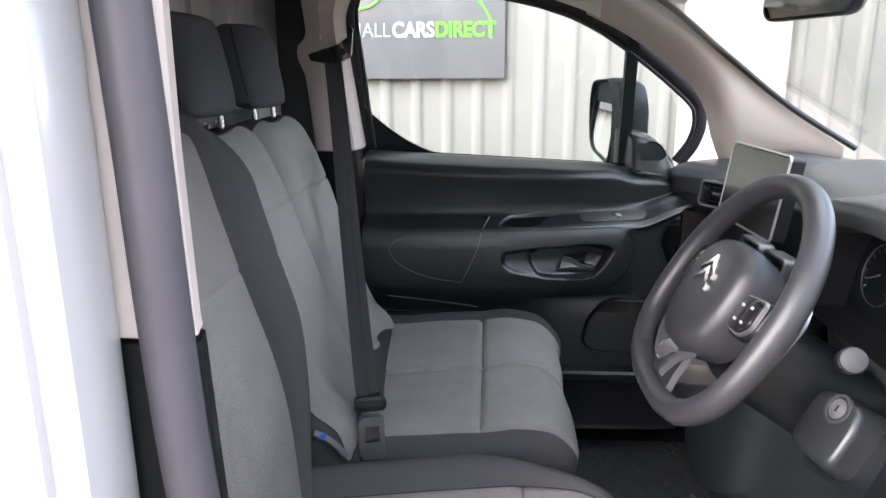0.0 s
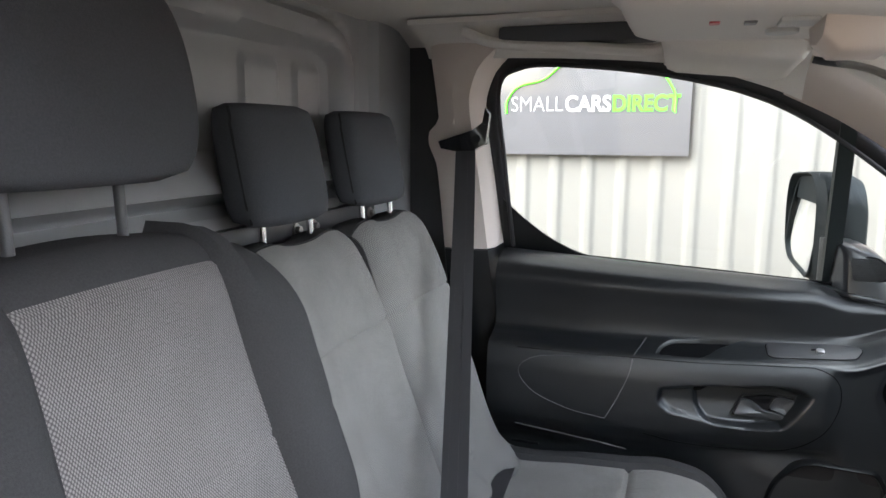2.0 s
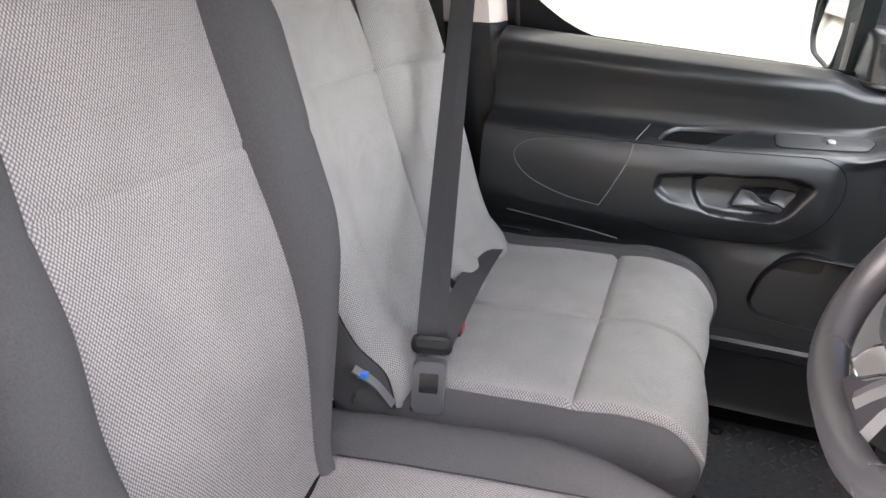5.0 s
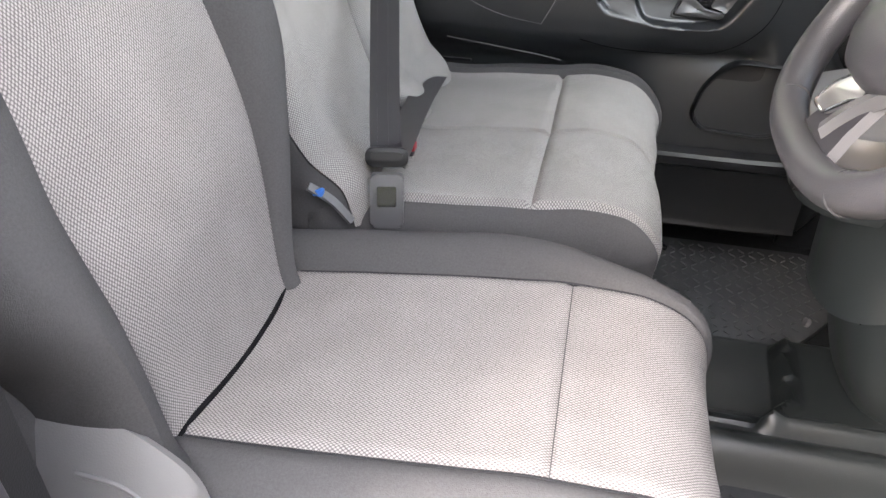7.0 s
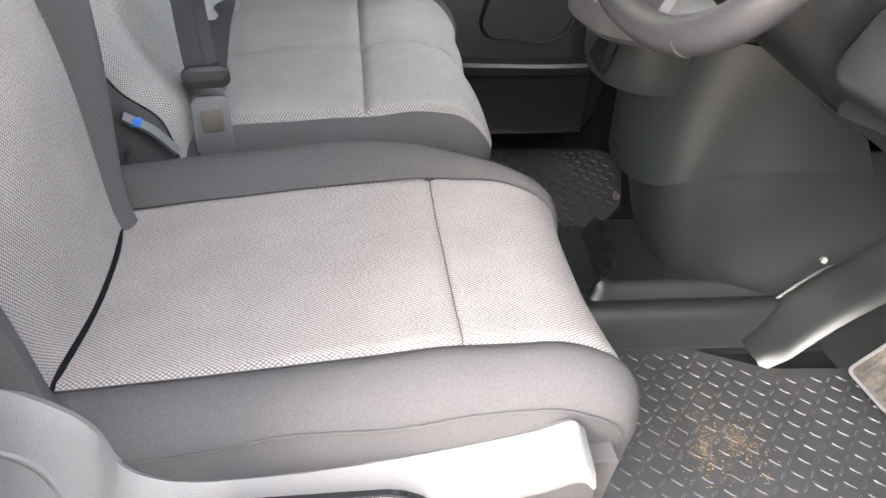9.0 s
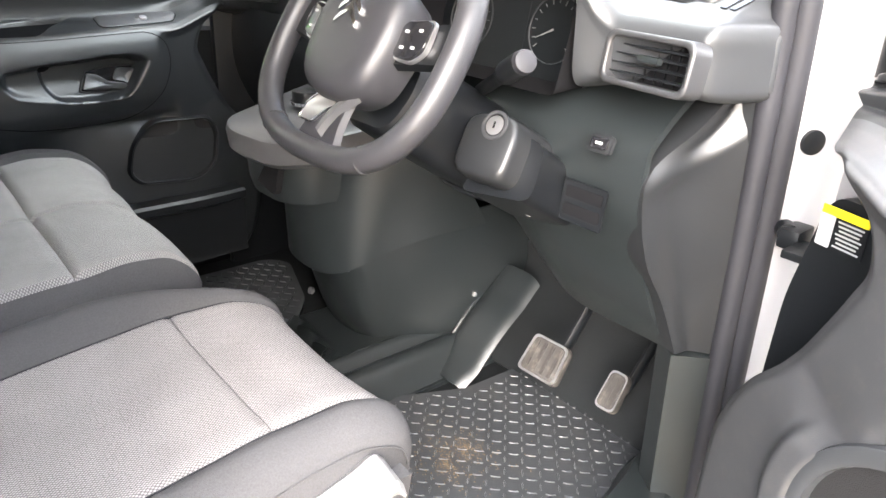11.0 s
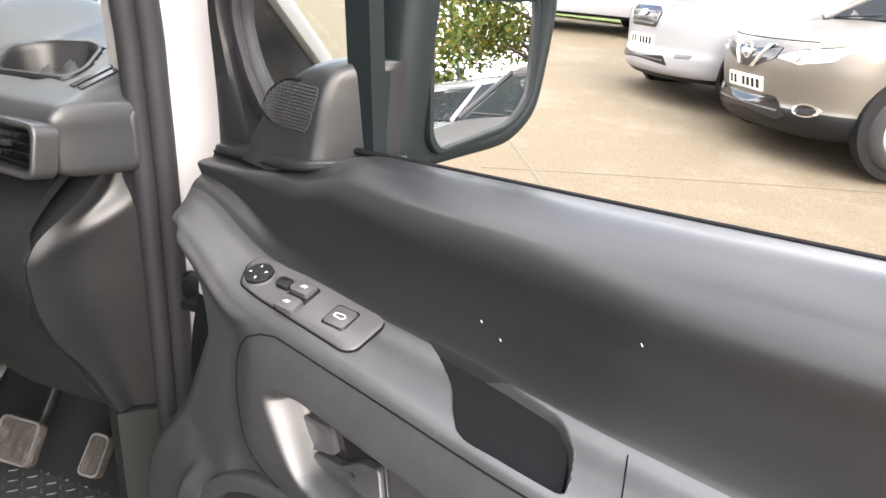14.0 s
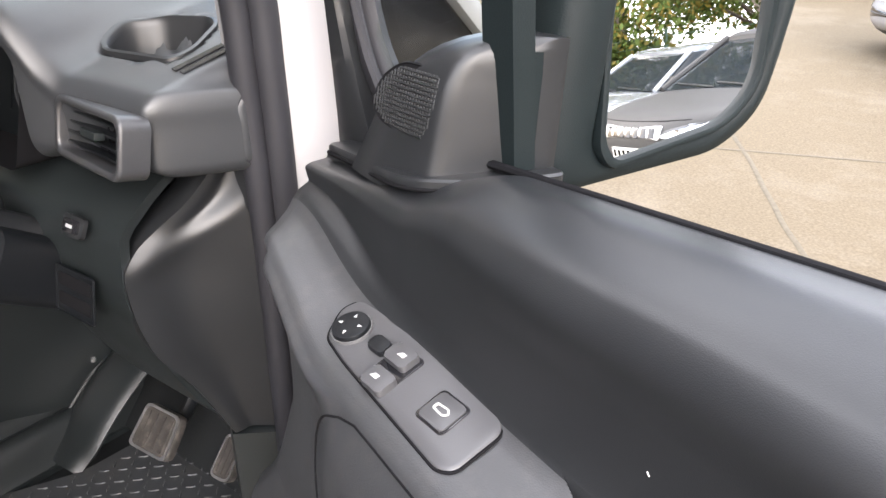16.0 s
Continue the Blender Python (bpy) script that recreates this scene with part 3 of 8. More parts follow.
part("check_strap", join(box((0.835, 0.662, 1.055), (0.05, 0.03, 0.030), 0.006), box((0.80, 0.625, 1.05), (0.06, 0.05, 0.012), 0.003), disc(axes((0.822, 0.668, 1.06), (0, 0, 1), (0.6, -0.8, 0)), 0.014, 0.02, 12)), PLASTIC_DARK, hp, "black door check strap")


# ---- driver's seat and the passenger bench ----
def band(rows):
    """A section from (position, height) rows given by length along it."""
    L = [0.0]
    for a, b in zip(rows, rows[1:]):
        L.append(L[-1] + math.hypot(b[0] - a[0], b[1] - a[1]))
    return L


class Pad:
    """A cushion: an across section carried along a lengthwise one, with a groove at every seam."""

    def __init__(self, across, along, place, narrow=None, seams_a=(), seams_b=(), depth=0.006, wings=None, pinch=None):
        self.pinch = pinch
        self.A, self.B, self.place, self.narrow, self.wings = across, along, place, narrow, wings
        self.la, self.lb = band(across), band(along)
        self.sa, self.sb, self.depth = seams_a, seams_b, depth

    def at(self, a, b):
        px = curve([(l, p[0]) for l, p in zip(self.la, self.A)], a)
        pz = curve([(l, p[1]) for l, p in zip(self.la, self.A)], a)
        if self.pinch:
            px, pz = self.pinch(a, b, px, pz)
        qx = curve([(l, p[0]) for l, p in zip(self.lb, self.B)], b)
        qz = curve([(l, p[1]) for l, p in zip(self.lb, self.B)], b)
        for s in self.sa:
            pz -= self.depth * math.exp(-((a - s) / 0.006)**2)
        g = 0.0
        for s in self.sb:
            g += 0.55 * self.depth * math.exp(-((b - s) / 0.006)**2)
        # small unevenness of a worn cover
        pz += 0.0025 * noise.noise(V((px * 9, qx * 9, qz * 9 + self.la[-1])))
        if self.wings and abs(px) > 0.172:
            pz -= 0.06 * (1 - smoothstep(0.02, 0.20, b)) * smoothstep(0.172, 0.22, abs(px))
        if self.narrow:
            k = curve(self.narrow, b)
            if self.wings and abs(px) > 0.172:
                w = curve(self.wings, b)
                px = math.copysign(0.172 * k + (abs(px) - 0.172) * (w - 0.172 * k) / 0.113, px)
            else:
                px *= k
        d = 0.004
        b0, b1 = max(0, b - d), min(self.lb[-1], b + d)
        tx = curve([(l, p[0]) for l, p in zip(self.lb, self.B)], b1) - curve([(l, p[0]) for l, p in zip(self.lb, self.B)], b0)
        tz = curve([(l, p[1]) for l, p in zip(self.lb, self.B)], b1) - curve([(l, p[1]) for l, p in zip(self.lb, self.B)], b0)
        k = math.hypot(tx, tz) or 1.0
        nx, nz = -tz / k, tx / k
        h = pz - g
        return self.place(px, qx + nx * h, qz + nz * h)

    def sheet(self, a0, a1, b0, b1, step=0.012, thick=-0.012):
        nu, nv = max(3, int((a1 - a0) / step)), max(3, int((b1 - b0) / step))
        return grid(lambda u, v: self.at(a0 + (a1 - a0) * u, b0 + (b1 - b0) * v), nu, nv, thick=thick,
                    uv=lambda u, v: (a0 + (a1 - a0) * u, b0 + (b1 - b0) * v))


def seam_line(pad, fixed, lo, hi, along, r=0.0022):
    n = 40
    pts = [pad.at(fixed, lo + (hi - lo) * k / n) if along else pad.at(lo + (hi - lo) * k / n, fixed) for k in range(n + 1)]
    return tube(pts, r, n=6)


def headrest(parent_name, label, cy, half, z0, z1, xf, xb, post_y, post_z, post_x, collar, group="", soft=3.6):
    hr = thing(parent_name, (post_x, cy, post_z), label, "headrest", group)
    rings = []
    for k in range(25):
        t = k / 24
        z = z0 + (z1 - z0) * t
        e = (1 - abs(2 * t - 1) ** soft) ** (1 / min(soft, 3.2))
        rim = 0.80 if soft > 3 else 0.62
        hw = half * (rim + (1 - rim) * e) * (1 - 0.04 * (t - 0.3)) if 0 < k < 24 else half * (rim - 0.06)
        dep = (xf - xb) / 2 * (0.55 + 0.45 * e)
        cx = (xf + xb) / 2 - 0.035 * (t - 0.3)
        ring = []
        for j in range(40):
            a = 2 * math.pi * j / 40
            c, s = math.cos(a), math.sin(a)
            q = (abs(c)**3.6 + abs(s)**3.6) ** (-1 / 3.6)
            ring.append(V((cx + dep * q * c * (1 - 0.12 * (abs(q * s))**2 if c > 0 else 1), cy + hw * q * s, z)))
        rings.append(ring)
    part("cushion", loft(rings), KNIT_HEAD, hr, smooth=60)
    # side seams of the cover
    for s in (1, -1):
        part("cover_seam", tube([V(((xf + xb) / 2 - 0.035 * (k / 20 - 0.3) + (xf - xb) * 0.10, cy + s * half * (0.985 if 2 < k < 18 else 0.95) * (1.0 if soft > 3 else 0.62 + 0.36 * (1 - abs(k / 10 - 1)**2.4)**0.42), z0 + (z1 - z0) * (0.03 + 0.94 * k / 20))) for k in range(21)], 0.002, n=6), PIPING, hr)
    for y in post_y:
        part("post", tube([V((post_x, y, post_z - 0.05)), V((post_x, y, post_z)), V((post_x - 0.004, y, z0 + 0.02))], 0.0062, n=14), CHROME if half < 0.14 else PLASTIC_GREY, hr, "steel headrest post")
        part("guide", disc(axes((post_x, y, post_z - 0.004), (1, 0, 0), (0, 1, 0)), collar, 0.009, 20, 0.003), PLASTIC_DARK, hr)
    return hr


def driver_seat():
    seat = thing("car_seat", (0.03, 1.07, 0.47), "grey woven cloth driver's seat with dark side bolsters", "car seat")
    # cushion: across (y offset, height)
    ac = [(-0.214, -0.135), (-0.230, -0.105), (-0.236, -0.065), (-0.230, -0.026), (-0.208, -0.004), (-0.184, 0.003), (-0.166, -0.002), (-0.09, -0.008), (0.0, -0.010),
          (0.09, -0.008), (0.166, -0.001), (0.185, 0.018), (0.215, 0.032), (0.248, 0.014), (0.262, -0.03), (0.268, -0.09), (0.262, -0.16)]
    al = [(-0.33, 0.835), (-0.22, 0.846), (-0.05, 0.866), (0.08, 0.880), (0.155, 0.887), (0.235, 0.886), (0.292, 0.871), (0.330, 0.836), (0.342, 0.79), (0.336, 0.72)]
    c = Pad(ac, al, lambda p, x, z: V((x, 1.077 + p, z)), narrow=[(0, 0.97), (0.2, 1.0), (0.5, 1.0), (0.62, 0.97), (0.80, 0.93)])
    la, lb = c.la, c.lb
    s0, s1 = la[6], la[10]
    bs = lb[4]
    c.sa, c.sb = (s0, s1), (bs,)

    def pinch(a, b, p, h):
        # the inner bolster draws in and flattens towards the knee
        f = smoothstep(lb[3] - 0.04, lb[6] + 0.01, b)
        return (0.166 + (p - 0.166) * (1 - 0.62 * f), h - max(0.0, h) * 0.8 * f) if a > s1 else (p, h)

    c.pinch = pinch
    part("seat_cushion_centre", c.sheet(s0, s1, lb[0], bs, 0.009), CLOTH, seat, "light grey dotted woven cloth centre panel")
    part("seat_cushion_front", c.sheet(s0, s1, bs, lb[-1], 0.009), CLOTH, seat, "light grey dotted woven cloth front panel")
    c.sb = ()
    part("cushion_bolster", c.sheet(0, s0, lb[0], lb[-1], thick=0.0), KNIT, seat, "dark grey knitted outer bolster, creased")
    part("cushion_bolster", c.sheet(s1, la[-1], lb[0], lb[-1], thick=0.0), KNIT, seat, "dark grey knitted inner bolster")
    for q in (s0, s1):
        part("seam", seam_line(c, q, 0.1, lb[-1], True), PIPING, seat)
    part("seam", seam_line(c, bs, s0, s1, False, 0.0006), KNIT, seat)
    sag = [c.at(la[3] - 0.006 + 0.004 * math.sin(k * 0.5), 0.05 + (lb[-1] - 0.12) * k / 40) + V((0, -0.002, 0)) for k in range(41)]
    part("stitched_seam", tube(sag, 0.0014, n=6), KNIT, seat)
    # backrest: across (y offset, height over the leaning plane)
    ba = [(-0.268, -0.16), (-0.285, -0.10), (-0.282, -0.045), (-0.258, 0.018), (-0.225, 0.040), (-0.192, 0.030), (-0.172, 0.000), (-0.09, 0.004), (0.0, 0.006),
          (0.09, 0.004), (0.172, 0.0), (0.192, 0.030), (0.225, 0.040), (0.258, 0.018), (0.282, -0.045), (0.285, -0.10), (0.268, -0.16)]
    bl = [(-0.225, 0.79), (-0.250, 0.87), (-0.262, 1.00), (-0.290, 1.15), (-0.322, 1.30), (-0.345, 1.42), (-0.366, 1.505), (-0.382, 1.530), (-0.41, 1.545), (-0.46, 1.545)]
    shift = [(0.79, 1.046), (0.9, 1.038), (1.05, 1.040), (1.2, 1.036), (1.31, 1.020), (1.53, 1.002), (1.6, 1.0)]
    b = Pad([(-p, h) for p, h in ba], bl[::-1], lambda p, x, z: V((x, curve(shift, z) + p, z)),
            narrow=[(0.0, 0.78), (0.055, 0.80), (0.12, 0.81), (0.30, 0.88), (0.42, 0.93), (0.56, 0.995), (0.70, 0.96), (0.85, 0.90)],
            wings=[(0.0, 0.20), (0.05, 0.225), (0.10, 0.265), (0.16, 0.288), (0.30, 0.300), (0.48, 0.296), (0.56, 0.262), (0.63, 0.220), (0.70, 0.200), (0.85, 0.190)])
    la, lb = b.la, b.lb
    s0, s1 = la[6], la[10]
    def draw_in(a, q, p, h):
        # the inner wing runs out towards the cushion
        f = smoothstep(lb[-1] - 0.42, lb[-1] - 0.03, q)
        return (0.172 + (p - 0.172) * (1 - 0.80 * f), h * (1 - 0.7 * f)) if a < s0 else (p, h)

    b.pinch = draw_in
    top = lb[2] + 0.012
    bs = lb[5]
    b.sa, b.sb = (s0, s1), (top, bs)
    part("backrest_upper_panel", b.sheet(s0, s1, top, bs, 0.009), CLOTH, seat, "light grey dotted woven cloth upper panel")
    part("backrest_lower_panel", b.sheet(s0, s1, bs, lb[-1], 0.009), CLOTH, seat, "light grey dotted woven cloth lower panel")
    part("backrest_top", b.sheet(s0, s1, 0, top), KNIT, seat, "dark grey knitted top band")
    part("backrest_bolster", b.sheet(0, s0, 0, lb[-1]), KNIT, seat, "dark grey knitted side bolster")
    part("backrest_bolster", b.sheet(s1, la[-1], 0, lb[-1]), KNIT, seat, "dark grey knitted side bolster")
    part("backrest_shell", loft([[V((curve([(p[1], p[0]) for p in bl[:-1]], z) - d, curve(shift, z) + w * k, z)) for d, k in ((0.12, -1), (0.14, -0.6), (0.145, 0), (0.14, 0.6), (0.12, 1), (0.06, 1.0), (0.03, 0), (0.06, -1))]
                                 for z, w in ((0.80, 0.25), (1.0, 0.25), (1.25, 0.24), (1.42, 0.21), (1.50, 0.19), (1.535, 0.16))]), KNIT, seat)
    for q in (s0, s1):
        part("seam", seam_line(b, q, 0.05, lb[-1], True), PIPING, seat)
    part("stitched_seam", tube([b.at(la[-5] + 0.004, 0.16 + (lb[-1] - 0.24) * k / 50) for k in range(51)], 0.0011, n=6), PILLAR, seat, "pale stitched seam")
    # A near-black tube along the crease puts its shade in as colour.
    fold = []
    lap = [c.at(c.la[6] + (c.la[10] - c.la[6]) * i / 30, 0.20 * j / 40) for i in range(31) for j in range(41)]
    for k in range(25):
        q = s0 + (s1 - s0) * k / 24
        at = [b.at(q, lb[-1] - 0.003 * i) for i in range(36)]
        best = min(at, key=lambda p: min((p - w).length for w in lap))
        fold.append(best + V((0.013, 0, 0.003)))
    part("fold", tube(spline(fold[::4], 40), 0.0034, n=8), GAP, seat, "near-black tube for the shade in the seat crease")
    # plastic side cover with the height lever
    rim = [(-0.36, 0.955), (-0.267, 0.934), (-0.223, 0.920), (-0.182, 0.892), (-0.163, 0.866), (-0.152, 0.826), (-0.130, 0.805), (-0.087, 0.794), (0.008, 0.799), (0.111, 0.815), (0.209, 0.837), (0.246, 0.850), (0.262, 0.838)]
    rim = [(p.x, p.y) for p in spline([(a, b, 0) for a, b in rim], 70)]
    rings, under = [], []
    for x, z in rim:
        w = 1 - smoothstep(-0.16, 0.02, x)
        low = 0.064 * w + 0.014
        rings.append([V((x, 0.850, z - 0.03)), V((x, 0.846, z - 0.004)), V((x, 0.838, z + 0.001)), V((x, 0.822, z - 0.004 - 0.018 * w)), V((x, 0.797, z - low + 0.004)), V((x, 0.790, z - low - 0.006)), V((x, 0.793 + 0.004 * w, z - low - 0.016)), V((x, 0.84, z - low - 0.016))])
        under.append([V((x, 0.842, z - low - 0.013)), V((x, 0.792 + 0.022 * w, z - low - 0.013)), V((x + 0.004, 0.791 + 0.030 * w, (z - low) * 0.6 + 0.25)), V((x + 0.008, 0.797 + 0.030 * w, 0.60)), V((x + 0.008, 0.85, 0.60))])
    part("side_cover", loft(rings), SEAT_PLASTIC, seat, "scuffed grey plastic side cover", smooth=35)
    # Charcoal instead of pale plastic puts the underside's shade into the colour.
    part("cover_shade", loft(under), PLASTIC_LIGHTENED, seat, "lower part of the side cover, its shade put in as charcoal", smooth=35)
    part("cover_step", tube(spline([(-0.262, 0.808, 0.888), (-0.222, 0.812, 0.876), (-0.198, 0.810, 0.856), (-0.186, 0.803, 0.826), (-0.182, 0.796, 0.800)], 24), 0.0030, n=8), SEAT_PLASTIC, seat)
    lev = soften([(-0.070, 0.822), (0.085, 0.824), (0.116, 0.806), (0.126, 0.74), (-0.066, 0.72)], 0.016, 5)
    part("height_lever", plate(lev, axes((0, 0.797, 0), (1, 0, 0), (0, 0, 1)), 0.018, 0.006, 3), SEAT_PLASTIC, seat, "grey plastic height lever")
    part("lever_gap", plate([(x + (0.02 - x) * -0.03, z + (0.77 - z) * -0.06) for x, z in lev], axes((0, 0.795, 0), (1, 0, 0), (0, 0, 1)), 0.006), PLASTIC_GLOSS, seat)
    part("front_skirt", loft([[V((x, y, z)) for y, z in ((0.83, 0.80), (0.86, 0.60), (1.30, 0.60), (1.32, 0.80))] for x in (0.24, 0.30)]), KNIT, seat)
    part("base", box((0.0, 1.075, 0.56), (0.46, 0.44, 0.20), 0.03), PLASTIC_DARK, seat)
    for y in (0.88, 1.27):
        part("rail", box((0.02, y, 0.468), (0.62, 0.05, 0.03), 0.008), METAL, seat)
    return seat


driver_seat()
headrest("driver_headrest", "dark grey knitted driver's headrest on two steel posts", 1.002, 0.176, 1.622, 1.850, -0.372, -0.480, (0.930, 1.074), 1.548, -0.434, 0.020, soft=2.4)


def bench():
    seat = thing("passenger_bench", (0.0, 1.72, 0.47), "two-place grey cloth passenger bench with dark sides", "car seat")
    ac = [(-0.335, -0.17), (-0.345, -0.11), (-0.342, -0.05), (-0.325, -0.015), (-0.30, -0.004), (-0.27, 0.0), (-0.12, 0.002), (0.012, -0.004), (0.15, 0.004), (0.29, 0.004),
          (0.325, 0.016), (0.36, 0.02), (0.392, 0.004), (0.402, -0.05), (0.395, -0.12)]
    al = [(-0.30, 0.885), (-0.18, 0.885), (-0.05, 0.895), (0.02, 0.900), (0.075, 0.902), (0.15, 0.912), (0.215, 0.904), (0.262, 0.872), (0.286, 0.825), (0.278, 0.74)]
    c = Pad(ac, al, lambda p, x, z: V((x, 1.722 + p, z)), narrow=[(0, 1.0), (0.40, 1.0), (0.52, 0.97), (0.7, 0.92)], depth=0.019)
    la, lb = c.la, c.lb
    s0, sm, s1 = la[4], la[7], la[10]
    bs = lb[4]
    c.sa, c.sb = (s0, sm, s1), (bs,)
    for k, (a0, a1) in enumerate(((s0, sm), (sm, s1))):
        part("seat_cushion_rear", c.sheet(a0, a1, lb[0], bs, 0.010), CLOTH_FINE, seat, "light grey woven cloth seat panel")
        part("seat_cushion_front", c.sheet(a0, a1, bs, lb[-1], 0.010), CLOTH_FINE, seat, "light grey woven cloth front panel")
    c.sb = ()
    part("cushion_side", c.sheet(0, s0, lb[0], lb[-1], thick=0.0), KNIT, seat, "dark knitted cushion side")
    part("cushion_side", c.sheet(s1, la[-1], lb[0], lb[-1], thick=0.0), KNIT, seat, "dark knitted cushion side")
    for q in (s0, sm, s1):
        part("seam", seam_line(c, q, 0.05, lb[-1], True), PIPING, seat)
    # two backrests
    for cy, w in ((1.484, 0.176), (1.846, 0.176)):
        ba = [(-w, -0.10), (-w, -0.04), (-w + 0.010, 0.0), (-w + 0.035, 0.020), (-w + 0.07, 0.022), (-0.05, 0.012), (0.0, 0.010), (0.05, 0.012), (w - 0.07, 0.022), (w - 0.035, 0.020), (w - 0.010, 0.0), (w, -0.04), (w, -0.10)]
        bl = [(-0.50, 1.462), (-0.462, 1.472), (-0.442, 1.462), (-0.418, 1.42), (-0.382, 1.325), (-0.345, 1.20), (-0.305, 1.06), (-0.262, 0.95), (-0.215, 0.90), (-0.20, 0.84)]
        b = Pad([(-p, h) for p, h in ba], bl, lambda p, x, z, cy=cy: V((x, cy + p + 0.045 * smoothstep(1.35, 0.88, z), z)), narrow=[(0.0, 0.86), (0.07, 0.90), (0.15, 0.98), (0.25, 1.0), (0.5, 1.0), (0.62, 0.93), (0.72, 0.85)], depth=0.017)
        la, lb = b.la, b.lb
        bs = lb[4]
        b.sb = (bs,)
        part("backrest_upper", b.sheet(la[2], la[-3], lb[1] + 0.006, bs, 0.010), CLOTH_FINE, seat, "light grey woven cloth upper panel")
        part("backrest_lower", b.sheet(la[2], la[-3], bs, lb[-1], 0.010), CLOTH_FINE, seat, "light grey woven cloth lower panel")
        part("backrest_side", b.sheet(0, la[2], 0, lb[-1]), KNIT, seat, "dark knitted edge")
        part("backrest_side", b.sheet(la[-3], la[-1], 0, lb[-1]), KNIT, seat, "dark knitted edge")
        part("backrest_top", b.sheet(la[2], la[-3], 0, lb[1] + 0.006), KNIT, seat, "dark knitted top")
        part("backrest_shell", loft([[V((x - d, cy + dy + 0.04 * smoothstep(1.35, 0.88, z), z)) for d, dy in ((0.02, -w * k), (0.10, -w * k), (0.10, w * k), (0.02, w * k))]
                                     for x, z, k in ((-0.25, 0.86, 0.8), (-0.31, 1.0, 0.94), (-0.39, 1.30, 0.96), (-0.445, 1.44, 0.9), (-0.46, 1.465, 0.86))]), KNIT, seat)
    part("base", box((0.0, 1.74, 0.64), (0.44, 0.62, 0.32), 0.03), PLASTIC_DARK, seat)
    # fixing bar behind the backrests, with bolts
    part("fixing_bar", box((-0.540, 1.62, 1.497), (0.03, 0.68, 0.05), 0.004), STEEL_DARK, seat)
    for y in (1.60, 1.665, 1.93):
        part("bolt", join(disc(axes((-0.526, y, 1.498), (0, 1, 0), (0, 0, 1)), 0.013, 0.004, 14, 0.001), disc(axes((-0.523, y, 1.498), (0, 1, 0), (0, 0, 1)), 0.008, 0.010, 6, 0.001)), METAL, seat)
    part("hinge_cover", loft([[V((-0.47 + a, 1.275 + b, z)) for a, b in ((-0.02, -0.035), (0.02, -0.04), (0.035, -0.01), (0.02, 0.02), (-0.02, 0.02))] for z in (1.40, 1.47, 1.505)] + [[V((-0.47 + a, 1.285 + b, 1.52)) for a, b in ((-0.01, -0.015), (0.01, -0.02), (0.015, -0.005), (0.01, 0.01), (-0.01, 0.01))]]), PLASTIC_GREY, seat)
    return seat


bench()
headrest("bench_headrest", "dark grey knitted bench headrest on two chrome posts", 1.481, 0.118, 1.530, 1.722, -0.435, -0.535, (1.405, 1.556), 1.472, -0.468, 0.015, "bench headrests")
headrest("bench_headrest", "dark grey knitted bench headrest on two chrome posts", 1.847, 0.118, 1.530, 1.722, -0.435, -0.535, (1.773, 1.920), 1.472, -0.468, 0.015, "bench headrests")


